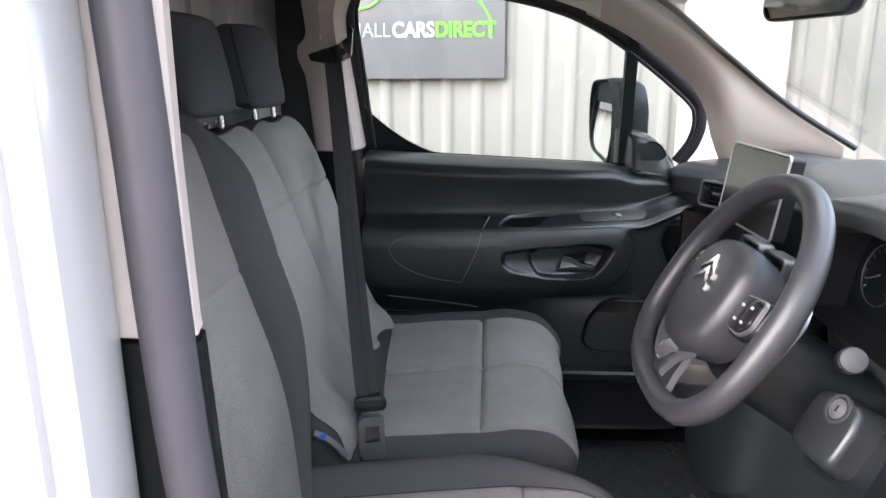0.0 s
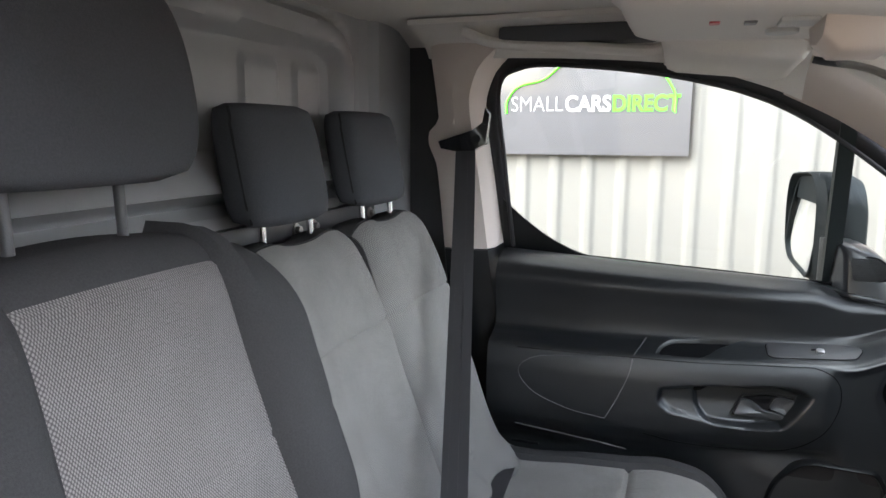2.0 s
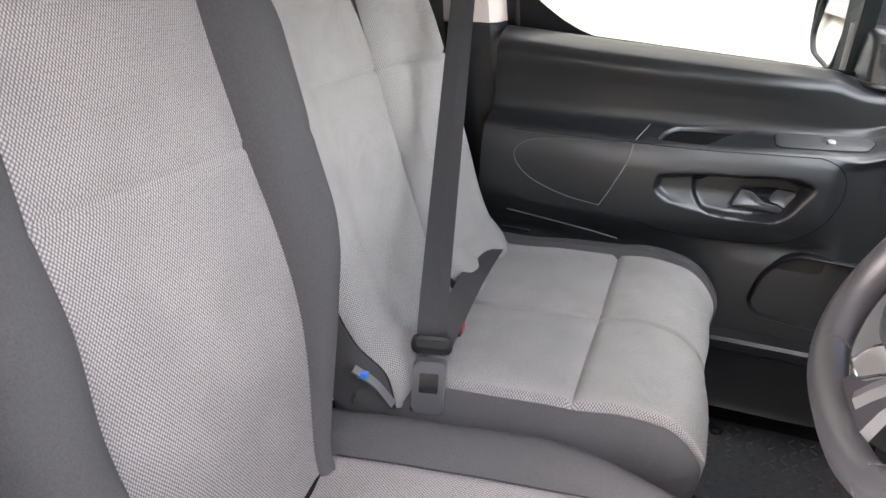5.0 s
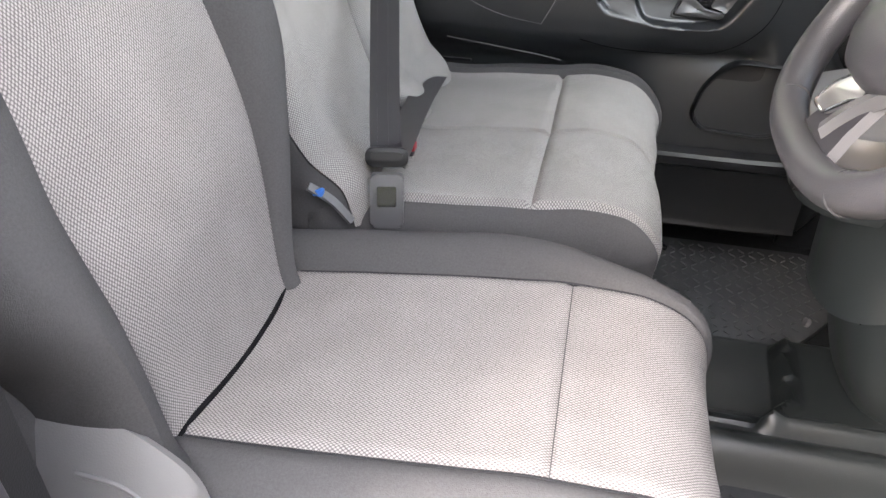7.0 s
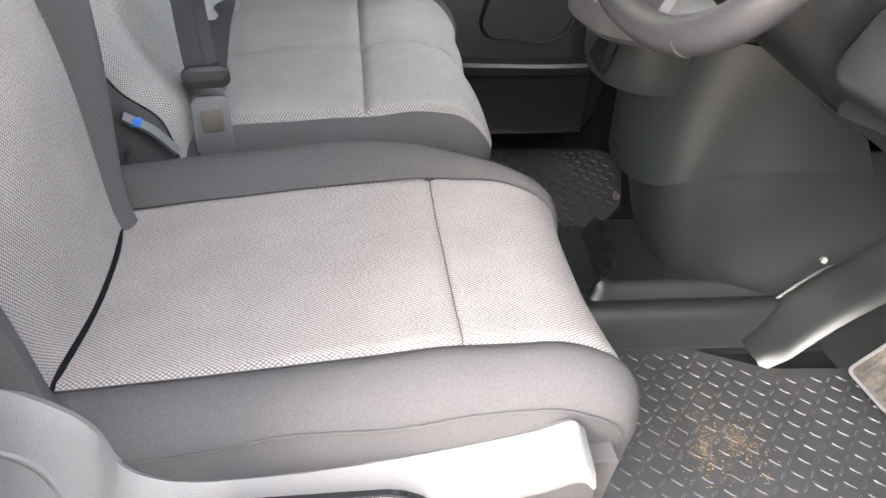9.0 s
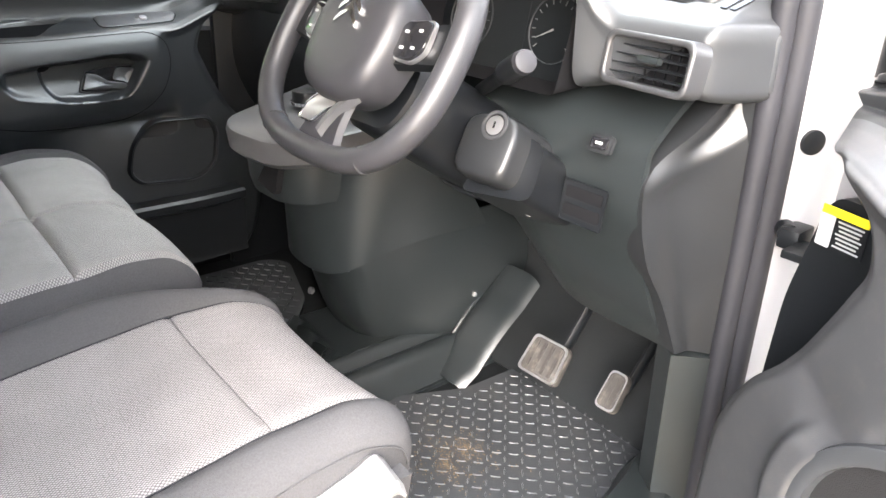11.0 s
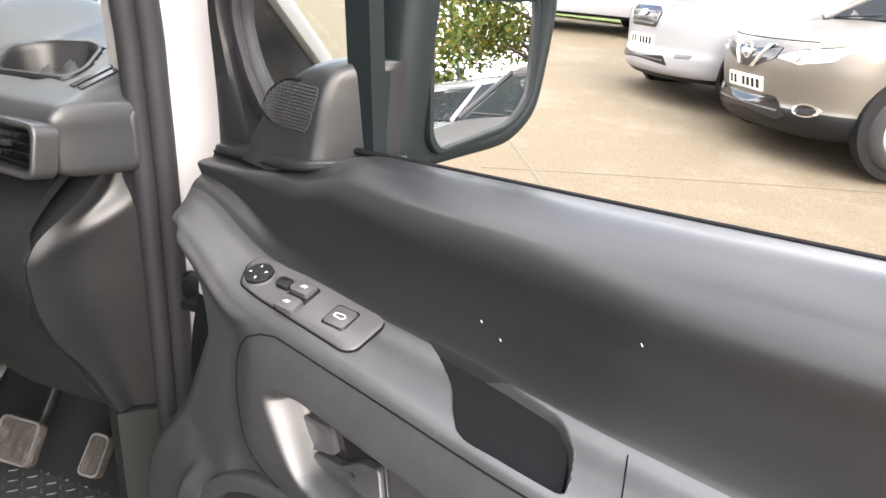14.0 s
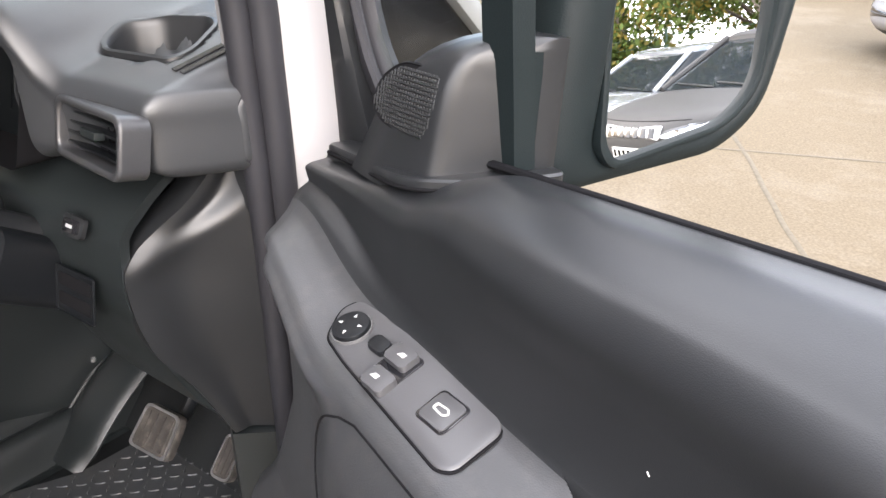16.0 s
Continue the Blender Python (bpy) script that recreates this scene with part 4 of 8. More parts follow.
# ---- seat belt of the bench ----
def seat_belt():
    b = thing("seat_belt", (-0.15, 1.41, 0.86), "black webbing seat belt buckled across the bench", "seat belt")
    hook = V((-0.352, 2.110, 1.655))
    bk = V((-0.150, 1.412, 0.945))
    path = spline([hook + V((0.004, -0.004, -0.01)), V((-0.305, 1.955, 1.49)), V((-0.232, 1.69, 1.215)), V((-0.168, 1.462, 0.99)), bk + V((0, 0.004, 0.012))], 50)
    part("shoulder_strap", strip(path, [V((0.34, -0.84, 0.42))] * len(path), 0.048, 0.0016), WEB, b)
    for o in (-0.009, 0.009):
        part("belt_rib", strip([p + V((0.90 * o, 0.36 * o, 0)) + V((0.34, -0.84, 0.42)) * 0.0012 for p in path], [V((0.34, -0.84, 0.42))] * len(path), 0.007, 0.0012), WEB, b)
    lap = spline([V((-0.235, 2.20, 0.865)), V((-0.215, 2.10, 0.892)), V((-0.20, 1.95, 0.915)), V((-0.185, 1.75, 0.925)), V((-0.165, 1.55, 0.928)), bk + V((0, 0.02, -0.01))], 40)
    part("lap_strap", strip(lap, [V((0.35, -0.45, 0.82))] * len(lap), 0.048, 0.0016), WEB, b)
    part("lap_keeper", box((-0.19, 2.14, 0.90), (0.07, 0.012, 0.006), 0.002), PLASTIC_DARK, b)
    # anchor loop on the pillar
    part("anchor", join(loft([[hook + V((dx, dy, dz)) for dx, dy, dz in r] for r in (
        [(-0.062, 0.0, 0.005), (-0.062, -0.018, 0.005), (-0.055, -0.018, -0.012), (-0.055, 0, -0.012)],
        [(-0.02, 0.0, 0.018), (-0.02, -0.022, 0.018), (-0.02, -0.022, -0.018), (-0.02, 0, -0.018)],
        [(0.025, 0.005, 0.032), (0.025, -0.022, 0.032), (0.028, -0.022, -0.016), (0.028, 0.005, -0.016)],
        [(0.048, 0.01, 0.05), (0.048, -0.016, 0.05), (0.056, -0.016, 0.0), (0.056, 0.01, 0.0)],
        [(0.050, 0.015, 0.085), (0.050, 0.0, 0.085), (0.062, 0.0, 0.07), (0.062, 0.015, 0.07)])]),
        disc(axes(hook + V((0.036, -0.015, 0.012)), (1, 0, 0), (0, 0, 1)), 0.010, 0.010, 12)), PLASTIC_GLOSS, b, "black plastic belt anchor")
    # tongue and buckle
    m = axes(bk, (0.97, 0.24, 0.0), (-0.02, 0.25, 0.96))
    part("tongue", join(plate(rounded(0.066, 0.030, 0.011, cy=0.008), m, 0.010, 0.003), plate(rounded(0.05, 0.012, 0.005, cy=0.010), m @ Matrix.Translation((0, 0, 0.009)), 0.004)), PLASTIC_DARK, b)
    part("buckle", plate(rounded(0.052, 0.085, 0.008, cy=-0.060), m @ Matrix.Translation((0, 0, -0.008)), 0.024, 0.004, 3), SWITCH, b, "grey buckle")
    part("buckle_window", plate(rounded(0.030, 0.032, 0.003, cy=-0.052), m @ Matrix.Translation((0, 0, 0.0165)), 0.0012), PLASTIC_GLOSS, b)
    return b


seat_belt()
sb = thing("spare_buckle", (-0.20, 1.35, 0.86), "grey belt buckle with a blue tag beside the bench", "belt buckle")
part("stalk", strip(spline([V((-0.250, 1.335, 0.926)), V((-0.218, 1.345, 0.902)), V((-0.190, 1.352, 0.866))], 10), V((0.6, -0.4, 0.7)), 0.013, 0.006), PLASTIC_GREY, sb)
part("tag", box((-0.236, 1.340, 0.916), (0.016, 0.014, 0.010), 0.003), BLUE, sb, "blue plastic tag")
rb = thing("spare_buckle", (-0.15, 1.56, 0.86), "black belt buckle with a red release button", "belt buckle")
part("body", box((-0.165, 1.575, 0.885), (0.03, 0.026, 0.06), 0.006), PLASTIC_DARK, rb)
part("button", box((-0.152, 1.572, 0.905), (0.012, 0.020, 0.014), 0.003), RED, rb, "red release button")

# passenger footwell: side wall and lower dash
solo("kick_panel", box((0.98, 2.235, 0.86), (0.62, 0.03, 0.86), 0.01), PLASTIC_DARK, "black side lining of the passenger footwell", "kick panel", "structure")
# outside of the driver's windscreen pillar: painted edge and black corner panel
edge_low = lambda x: 1.475 - 0.64 * (x - 1.027)
solo("pillar_outside", loft([[V((x, y, edge_low(x) + e)) for y, e in ((0.668, 0.001), (0.660, 0.004), (0.656, 0.020), (0.660, 0.040), (0.672, 0.046), (0.690, 0.046), (0.690, 0.001))] for x in [0.90 + 0.42 * k / 16 for k in range(17)]]), PAINT, "white painted outer edge of the windscreen pillar", "pillar", "structure")
solo("corner_panel", plate(soften([(0.90, 1.24), (1.36, 1.24), (1.34, 1.272), (1.027, 1.473), (0.90, 1.554)], 0.006, 3), axes((0, 0.672, 0), (1, 0, 0), (0, 0, 1)), -0.012, 0.0), PLASTIC_GLOSS, "glossy black corner panel below the windscreen pillar", "body panel", "structure")
bn = solo("bonnet", grid(lambda u, v: V((1.05 + 0.95 * u, 0.66 + 1.66 * v, 1.27 + 0.035 * math.sin(3.14 * v) - 0.20 * u ** 1.8 - 0.10 * (2 * v - 1)**6)), 20, 24, thick=0.02), PAINT, "white painted bonnet of the van beyond the windscreen", "bonnet", "structure")


# ---- doors ----
WALL = [(0.08, 0.098), (0.20, 0.113), (0.30, 0.130), (0.45, 0.147), (0.60, 0.158), (0.73, 0.172), (0.90, 0.178), (1.10, 0.178)]
CROWN = [(0.08, 0.068), (0.18, 0.088), (0.266, 0.107), (0.34, 0.106), (0.45, 0.110), (0.70, 0.124), (1.10, 0.130)]
SHELF_EDGE = [(0.08, 0.160), (0.143, 0.174), (0.22, 0.190), (0.30, 0.206), (0.40, 0.215), (0.55, 0.229), (0.71, 0.245), (0.90, 0.250), (1.10, 0.250)]
EDGE_TOP = [(0, 0.083), (3, 0.084), (5, 0.092), (7, 0.103), (8, 0.110), (9, 0.116), (11, 0.132), (12, 0.143)]
EDGE_LOW = [(0.50, 0.13), (0.58, 0.085), (0.70, 0.066), (0.80, 0.068), (0.86, 0.083), (0.916, 0.111), (0.965, 0.150), (1.04, 0.190), (1.087, 0.210), (1.12, 0.221), (1.15, 0.213), (1.182, 0.193), (1.205, 0.162), (1.226, 0.145)]
BEZEL = soften([(0.362, 1.104), (0.376, 1.118), (0.41, 1.125), (0.50, 1.119), (0.62, 1.112), (0.692, 1.102), (0.696, 1.066), (0.671, 1.042), (0.597, 1.022), (0.536, 1.016), (0.466, 1.014), (0.420, 1.022), (0.396, 1.047), (0.368, 1.090)], 0.012, 4)
POCKET = soften([(0.503, 0.152), (0.60, 0.163), (0.668, 0.176), (0.690, 0.198), (0.704, 0.238), (0.65, 0.2335), (0.60, 0.2285), (0.583, 0.212), (0.562, 0.184), (0.535, 0.165)], 0.012, 4)
TOP_K = 24
DISH = [1.0]


def shelf_z(s, n):
    """Height of the armrest's shelf; it climbs towards the hinge."""
    return 1.2015 - 0.36 * (n - 0.147) + 0.036 * (1 - smoothstep(0.14, 0.30, s)) + 0.006 * smoothstep(0.55, 0.75, s)


def pad_n(s, z):
    """Face of the armrest pad."""
    return curve(SHELF_EDGE, s) + 0.011 + 0.004 * math.sin(math.pi * max(0.0, min(1.0, (z - 0.98) / 0.19)))


def door_rows(s):
    w, c, e = curve(WALL, s), curve(CROWN, s), curve(SHELF_EDGE, s)
    zb = 1.338 + 0.055 * (s - 0.344)
    zt = zb + (1.284 + 0.137 * (s - 0.083) - zb) * (1 - smoothstep(0.285, 0.37, s))
    q8 = 1 - smoothstep(0.20, 0.36, s)
    z8 = shelf_z(s, w + 0.003 + 0.012 * q8) + 0.007 + 0.004 * q8
    zs = shelf_z(s, e)
    f = smoothstep(0.285, 0.345, s)
    hang = 0.012 * smoothstep(0.30, 0.50, s)
    rows = [(0.048, zt - 0.020), (0.052, zt - 0.004), (c * 0.55 + 0.026, zt + 0.001), (c + 0.6 * hang, zt - 0.007)]
    for g, q, o in ((0.66, 0.11, 1.0), (0.96, 0.28, 1.0), (0.99, 0.54, 0.30), (1.0, 0.83, 0.0)):
        rows.append((c + (w - c) * g + hang * o, zt - 0.007 + (z8 - zt + 0.007) * q))
    rows += [(w + 0.003 + 0.012 * q8, z8), (w + 0.014 + 0.018 * q8, shelf_z(s, w + 0.014 + 0.018 * q8) + 0.002 * q8), ((w + 0.014 + 0.018 * q8 + e - 0.007) / 2, shelf_z(s, (w + 0.007 + 0.018 * q8 + e) / 2)), (e - 0.007, shelf_z(s, e - 0.007)), (e, zs - 0.003)]
    low = 0.004 * (1 - f)
    rows += [(e + 0.004 + low, zs - 0.012)]
    for dz, dn in ((0.032, 0.0105), (0.060, 0.0145), (0.090, 0.0150), (0.135, 0.0135), (0.172, 0.007), (0.200, -0.006), (0.226, -0.022)):
        n = (e + dn) * f + (e + (min(e, 0.206) + 0.006 - e) * smoothstep(0.0, 0.2, dz)) * (1 - f)
        rows.append((n, zs - dz))
    back = min(0.206, e + 0.02)
    rows += [(back, 0.90), (back + 0.002, 0.80), (back + 0.002, 0.66), (back - 0.02, 0.52)]
    return rows


def door_surface(s, k):
    """Inner face at s along the door and k along its profile: (n, z)."""
    rows = ROWS.get(s)
    if rows is None:
        rows = ROWS[s] = door_rows(s)
    n = curve([(i, p[0]) for i, p in enumerate(rows)], k)
    z = curve([(i, p[1]) for i, p in enumerate(rows)], k)
    if 12 < k < 20:
        # hollow round the release lever, shallower under the grip
        arc = curve([(1.0, 0.535), (1.02, 0.565), (1.04, 0.592), (1.066, 0.606), (1.11, 0.612)], z)
        deep = 0.039 - 0.018 * smoothstep(arc - 0.004, arc + 0.006, s) - 0.016 * smoothstep(0.42, 0.54, s) * (1 - smoothstep(1.02, 1.075, z))
        n -= deep * smoothstep(-0.001, 0.014 + 0.014 * (1 - smoothstep(0.38, 0.44, s)), inside(BEZEL, s, z))
    if 8.2 < k < 12.3:
        z -= 0.085 * smoothstep(0.0, 0.007, inside(POCKET, s, n))
    r = math.hypot((s - 0.372) / 1.0, z - 0.838)
    if k > 16:
        n += DISH[0] * (0.014 * smoothstep(0.186, 0.172, r) * (1 - smoothstep(0.905, 0.955, z)) - 0.024 * smoothstep(0.146, 0.122, r))
    return n, z


ROWS = {}


def panel_n(s, z):
    """How far in the lining stands at (s, z), below the armrest's edge."""
    best = min((abs(door_surface(s, 12.0 + 0.05 * i)[1] - z), door_surface(s, 12.0 + 0.05 * i)[0]) for i in range(240))
    return best[1]


def line_on(P, pts, n=24, lift=0.0005):
    return [P(p.x, panel_n(p.x, p.y) + lift, p.y) for p in spline([(a, b, 0) for a, b in pts], n)]


def door(name, P, label, driver):
    d = thing(name, P(0.45, 0.05, 0.52), label, "car door")
    ROWS.clear()

    def front_edge(k):
        if k <= 12:
            return curve(EDGE_TOP, k)
        sf = 0.18
        for _ in range(4):
            sf = curve(EDGE_LOW, curve([(i, p[1]) for i, p in enumerate(door_rows(sf))], k))
        return sf

    nv = 340 if driver else 230
    edges = [front_edge(j * TOP_K / nv) for j in range(nv + 1)]

    def fn(u, v):
        k = v * TOP_K
        sf = edges[round(v * nv)]
        # closer columns where the switch plate, tray and pull lie
        q = u + 0.13 * math.sin(2 * math.pi * u) * 0.5
        s = round(sf + (1.10 - sf) * q, 4)
        n, z = door_surface(s, k)
        edge = 1 - smoothstep(0.0, 0.022, s - sf)
        return P(s, n - 0.012 * edge * edge * smoothstep(11.5, 13.0, k), z - 0.004 * edge * edge * (1 - smoothstep(11.5, 13.0, k)) * smoothstep(7, 9, k))

    # Two tones of one lining: sky-lit shelf and pad lighter, turned-down wall darker.
    cut = round(nv * 8.4 / TOP_K)
    nu = 340 if driver else 230
    part("upper_panel", grid(fn, nu, cut, v1=cut / nv), PLASTIC, d, "grained black plastic upper lining", smooth=50)
    part("lower_panel", grid(fn, nu, nv - cut, v0=cut / nv), PLASTIC_LIGHTENED if driver else PLASTIC_SHADED, d, "scuffed lower lining and armrest, lightened in colour for the sky" if driver else "lower lining and armrest, darkened in colour for the cab shade", smooth=50)
    # outer skin and inner steel
    skin = soften([(0.03, 1.30), (0.02, 0.50), (0.12, 0.36), (1.05, 0.36), (1.12, 0.50), (1.12, 1.32)], 0.05, 4)

    def flat(n0):
        o = P(0, n0, 0)
        return axes(o, P(1, n0, 0) - o, P(0, n0, 1) - o)

    part("outer_skin", plate(skin, flat(0.0), -0.02 if (axes_z(P) > 0) else 0.02, 0.006), PAINT, d, "white painted steel outer skin")
    frame_in = soften([(0.100, 1.150), (0.085, 1.13), (0.06, 1.0), (0.05, 0.52), (0.14, 0.40), (1.03, 0.40), (1.09, 0.52), (1.09, 1.15)], 0.03, 4)
    part("inner_frame", plate(frame_in, flat(0.004), 0.085 * (1 if axes_z(P) > 0 else -1)), PLASTIC_DARK, d, "black steel inner frame")
    # window frame, divider, glass
    def W(s, z, dn=0.0):
        return P(s, 0.020 + 0.16 * (z - 1.33) + dn, z)
    loop = spline([W(0.150, 1.335), W(0.110, 1.40), W(0.100, 1.475), W(0.140, 1.550), W(0.345, 1.700), W(0.515, 1.788), W(0.73, 1.842), W(0.95, 1.866), W(1.085, 1.860), W(1.145, 1.80), W(1.132, 1.60), W(1.112, 1.37)], 90)
    part("window_frame", tube(loop, 0.014, 0.022, 10), SEAL, d, "black rubber-lined window frame")
    loop2 = [p + (P(0, 0.022, 0) - P(0, 0, 0)) for p in spline([W(0.160, 1.345), W(0.132, 1.40), W(0.122, 1.475), W(0.162, 1.535), W(0.355, 1.682), W(0.52, 1.768), W(0.73, 1.820), W(0.95, 1.845), W(1.065, 1.840), W(1.119, 1.79), W(1.107, 1.60), W(1.088, 1.38)], 90)]
    part("window_seal", tube(loop2, 0.006, 0.006, 8), SEAL, d)
    part("divider", loft([[W(0.300, z, 0.0), W(0.338, z, 0.0), W(0.336, z, 0.022), W(0.302, z, 0.022)] for z in (1.33, 1.45, 1.60, 1.705)]), MIRROR_CASE, d, "black window divider post")
    quarter = grid(lambda u, v: W(0.12 + 0.20 * u, 1.33 + (0.06 + 0.30 * u ** 0.7) * v, 0.004), 8, 8, thick=0.003)
    g = part("quarter_glass", quarter, GLASS, d)
    g.visible_shadow = False
    if not driver:
        g = part("window_glass", grid(lambda u, v: W(0.33 + 0.79 * u, 1.32 + v * (curve([(0.33, 1.69), (0.515, 1.788), (0.73, 1.842), (0.95, 1.866), (1.12, 1.84)], 0.33 + 0.79 * u) - 1.32), 0.004), 16, 12, thick=0.003), GLASS, d)
        g.visible_shadow = False
        part("corner_blank", grid(lambda u, v: W(0.845 + 0.27 * u, 1.35 + v * (0.01 + 0.15 * u ** 1.8), 0.012), 14, 6, thick=0.004), PLASTIC_DARK, d, "black corner of the window opening")
    if driver:
        rim = [((0.060, 1.283), (0.124, 1.300)), ((0.066, 1.34), (0.116, 1.345)), ((0.071, 1.40), (0.105, 1.40)), ((0.075, 1.46), (0.097, 1.46)), ((0.083, 1.505), (0.102, 1.50)), ((0.112, 1.56), (0.130, 1.545)), ((0.315, 1.716), (0.335, 1.690)), ((0.505, 1.806), (0.515, 1.778)), ((0.73, 1.860), (0.73, 1.832)), ((0.95, 1.884), (0.95, 1.856)), ((1.09, 1.878), (1.075, 1.850)), ((1.163, 1.805), (1.135, 1.795)), ((1.150, 1.60), (1.122, 1.60)), ((1.130, 1.37), (1.100, 1.37))]
        trim = [[W(a, b, 0.0), W(a, b, 0.024), W(a + (c - a) * 0.15, b + (e - b) * 0.15, 0.029), W(a + (c - a) * 0.85, b + (e - b) * 0.85, 0.029), W(c, e, 0.024), W(c, e, 0.0)] for (a, b), (c, e) in rim]
        part("frame_trim", loft([[p.copy() for p in r] for r in zip(*[spline([r[i] for r in trim], 60) for i in range(6)])]), PLASTIC, d, "flat grey-black inner trim of the window frame", smooth=40)
    # belt moulding
    part("belt_seal", tube([P(0.30 + 0.80 * k / 20, 0.050, 1.334 + 0.055 * (0.30 + 0.80 * k / 20 - 0.344)) for k in range(21)], 0.005, 0.004, 8), GAP, d)
    # tweeter pod at the mirror corner
    pod = []
    face = lambda z: curve([(1.29, 0.100), (1.34, 0.092), (1.39, 0.086), (1.414, 0.077), (1.428, 0.060), (1.437, 0.030)], z)
    for k in range(19):
        z = 1.296 + 0.140 * k / 18
        w0 = curve([(1.29, 0.146), (1.33, 0.163), (1.36, 0.180), (1.39, 0.203), (1.415, 0.232), (1.428, 0.256), (1.437, 0.285)], z)
        w1 = curve([(1.29, 0.298), (1.40, 0.303), (1.42, 0.308), (1.437, 0.318)], z)
        nf = face(z)
        pod.append([P(w0, 0.0, z), P(w0 + 0.003, nf * 0.50, z), P(w0 + 0.011, nf * 0.80, z), P(w0 + 0.026, nf * 0.96, z), P((w0 + w1) / 2, nf + 0.003, z), P(w1 - 0.012, nf + 0.004, z), P(w1 - 0.004, nf + 0.001, z), P(w1 + 0.002, nf - 0.008, z), P(w1 + 0.020, nf * 0.5, z), P(0.341, 0.010, z), P(0.341, 0.0, z)])
    part("tweeter_pod", loft(pod), PLASTIC, d, "black plastic tweeter housing", smooth=60)
    base = soften([(0.080, 0.0), (0.081, 0.067), (0.18, 0.089), (0.262, 0.111), (0.290, 0.108), (0.345, 0.070), (0.36, 0.0)], 0.014, 5)
    part("pod_base", loft([[P(s, n, z + 0.137 * (s - 0.083)) for s, n in [(a + (0.22 - a) * e, b * (1 - e)) for a, b in base]] for z, e in ((1.283, 0.02), (1.2850, 0.0), (1.2905, 0.0), (1.2928, 0.015), (1.2942, 0.08), (1.295, 0.3))]), PLASTIC, d, "flush base plate of the tweeter")
    part("base_gap", tube([P(s, n + 0.0006, 1.2836 + 0.137 * (s - 0.083)) for s, n in base[4:-6]], 0.0018, n=6), GAP, d)
    grille = soften([(0.203, 1.362), (0.211, 1.386), (0.234, 1.404), (0.292, 1.404), (0.290, 1.380), (0.281, 1.346), (0.222, 1.351)], 0.013, 4)
    facing = lambda z: face(z) + 0.0045
    gl = []
    for k in range(16):
        z = 1.347 + 0.0038 * k
        ss = [s / 1000 for s in range(196, 300, 2) if inside(grille, s / 1000, z) > 0.001]
        if len(ss) > 1:
            gl.append(tube([P(ss[0], facing(z) - 0.002, z), P(ss[0] * 0.7 + ss[-1] * 0.3, facing(z), z), P(ss[-1], facing(z) + 0.0005, z)], 0.0010, n=5))
    for k in range(26):
        s0 = 0.200 + 0.0038 * k
        zz = [z / 1000 for z in range(340, 415, 2) if inside(grille, s0, 1 + z / 1000) > 0.001]
        if len(zz) > 1:
            gl.append(tube([P(s0, facing(1 + z) - 0.0006, 1 + z) for z in (zz[0], (zz[0] + zz[-1]) / 2, zz[-1])], 0.0009, n=5))
    part("grille_back", loft([[P(s + (0.248 - s) * e, facing(z + (1.376 - z) * e) - 0.004 + dn, z + (1.376 - z) * e) for s, z in grille] for dn, e in ((0.0, -0.08), (0.0025, -0.05), (0.001, 0.0), (0.0015, 0.4), (0.0015, 0.9))]), GAP, d)
    part("tweeter_grille", join(*gl), PLASTIC, d, "fine black tweeter mesh")
    # near-black insert: the tray well's shade put in as colour
    mid = (0.60, 0.195)
    part("tray_shade", loft([[P(s + (mid[0] - s) * e, n + (mid[1] - n) * e, shelf_z(s, n) + h) for s, n in POCKET] for e, h in ((0.045, -0.008), (0.06, -0.045), (0.09, -0.076), (0.14, -0.080), (0.5, -0.081), (0.9, -0.081))]), GAP, d, "near-black insert for the shade inside the door tray")
    # switch plate
    sw = soften([(0.262, 0.160), (0.266, 0.143), (0.285, 0.136), (0.315, 0.1385), (0.452, 0.150), (0.461, 0.158), (0.459, 0.197), (0.448, 0.204), (0.315, 0.190), (0.277, 0.184)], 0.007, 4)
    tilt = lambda s, n: P(s, n, shelf_z(s, n) + 0.0005)
    part("switch_plate", loft([[tilt(s + (0.36 - s) * e, n + (0.174 - n) * e) + V((0, 0, h)) for s, n in sw] for e, h in ((0.0, -0.012), (0.0, 0.0005), (0.015, 0.0025), (0.04, 0.0032))]), SWITCH, d, "satin grey window switch plate")
    part("plate_gap", tube([tilt(s, n) + V((0, 0, 0.0003)) for s, n in sw], 0.0014, n=6, closed=True), GAP, d)
    ex = (tilt(0.36, 0.17) - tilt(0.33, 0.17)).normalized()
    ey = (tilt(0.34, 0.20) - tilt(0.34, 0.15)).normalized()
    up = ex.cross(ey)
    if up.z < 0:
        up = -up
    def pad(name, s, n, w, h, depth, material, label="", r=0.004):
        m = axes(tilt(s, n) + up * 0.0032, ex, up.cross(ex))
        return part(name, plate(rounded(w, h, r), m, depth, min(0.002, depth * 0.4)), material, d, label)
    if driver:
        m = axes(tilt(0.290, 0.166) + up * 0.003, ex, up.cross(ex))
        k = part("mirror_knob", disc(m, 0.0165, 0.007, 26, 0.002), PLASTIC_DARK, d, "round mirror adjuster")
        part("knob_ring", disc(m, 0.0182, 0.0035, 26, 0.001, hole=0.0168), PLASTIC_GREY, d)
        for a in range(4):
            part("arrow", plate([(0.008, -0.0014), (0.012, 0), (0.008, 0.0014)], m @ Matrix.Rotation(a * math.pi / 2 + 0.4, 4, 'Z') @ Matrix.Translation((0, 0, 0.0072)), 0.0005), WHITE_MARK, d)
        pad("fold_switch", 0.327, 0.163, 0.020, 0.014, 0.006, PLASTIC_DARK)
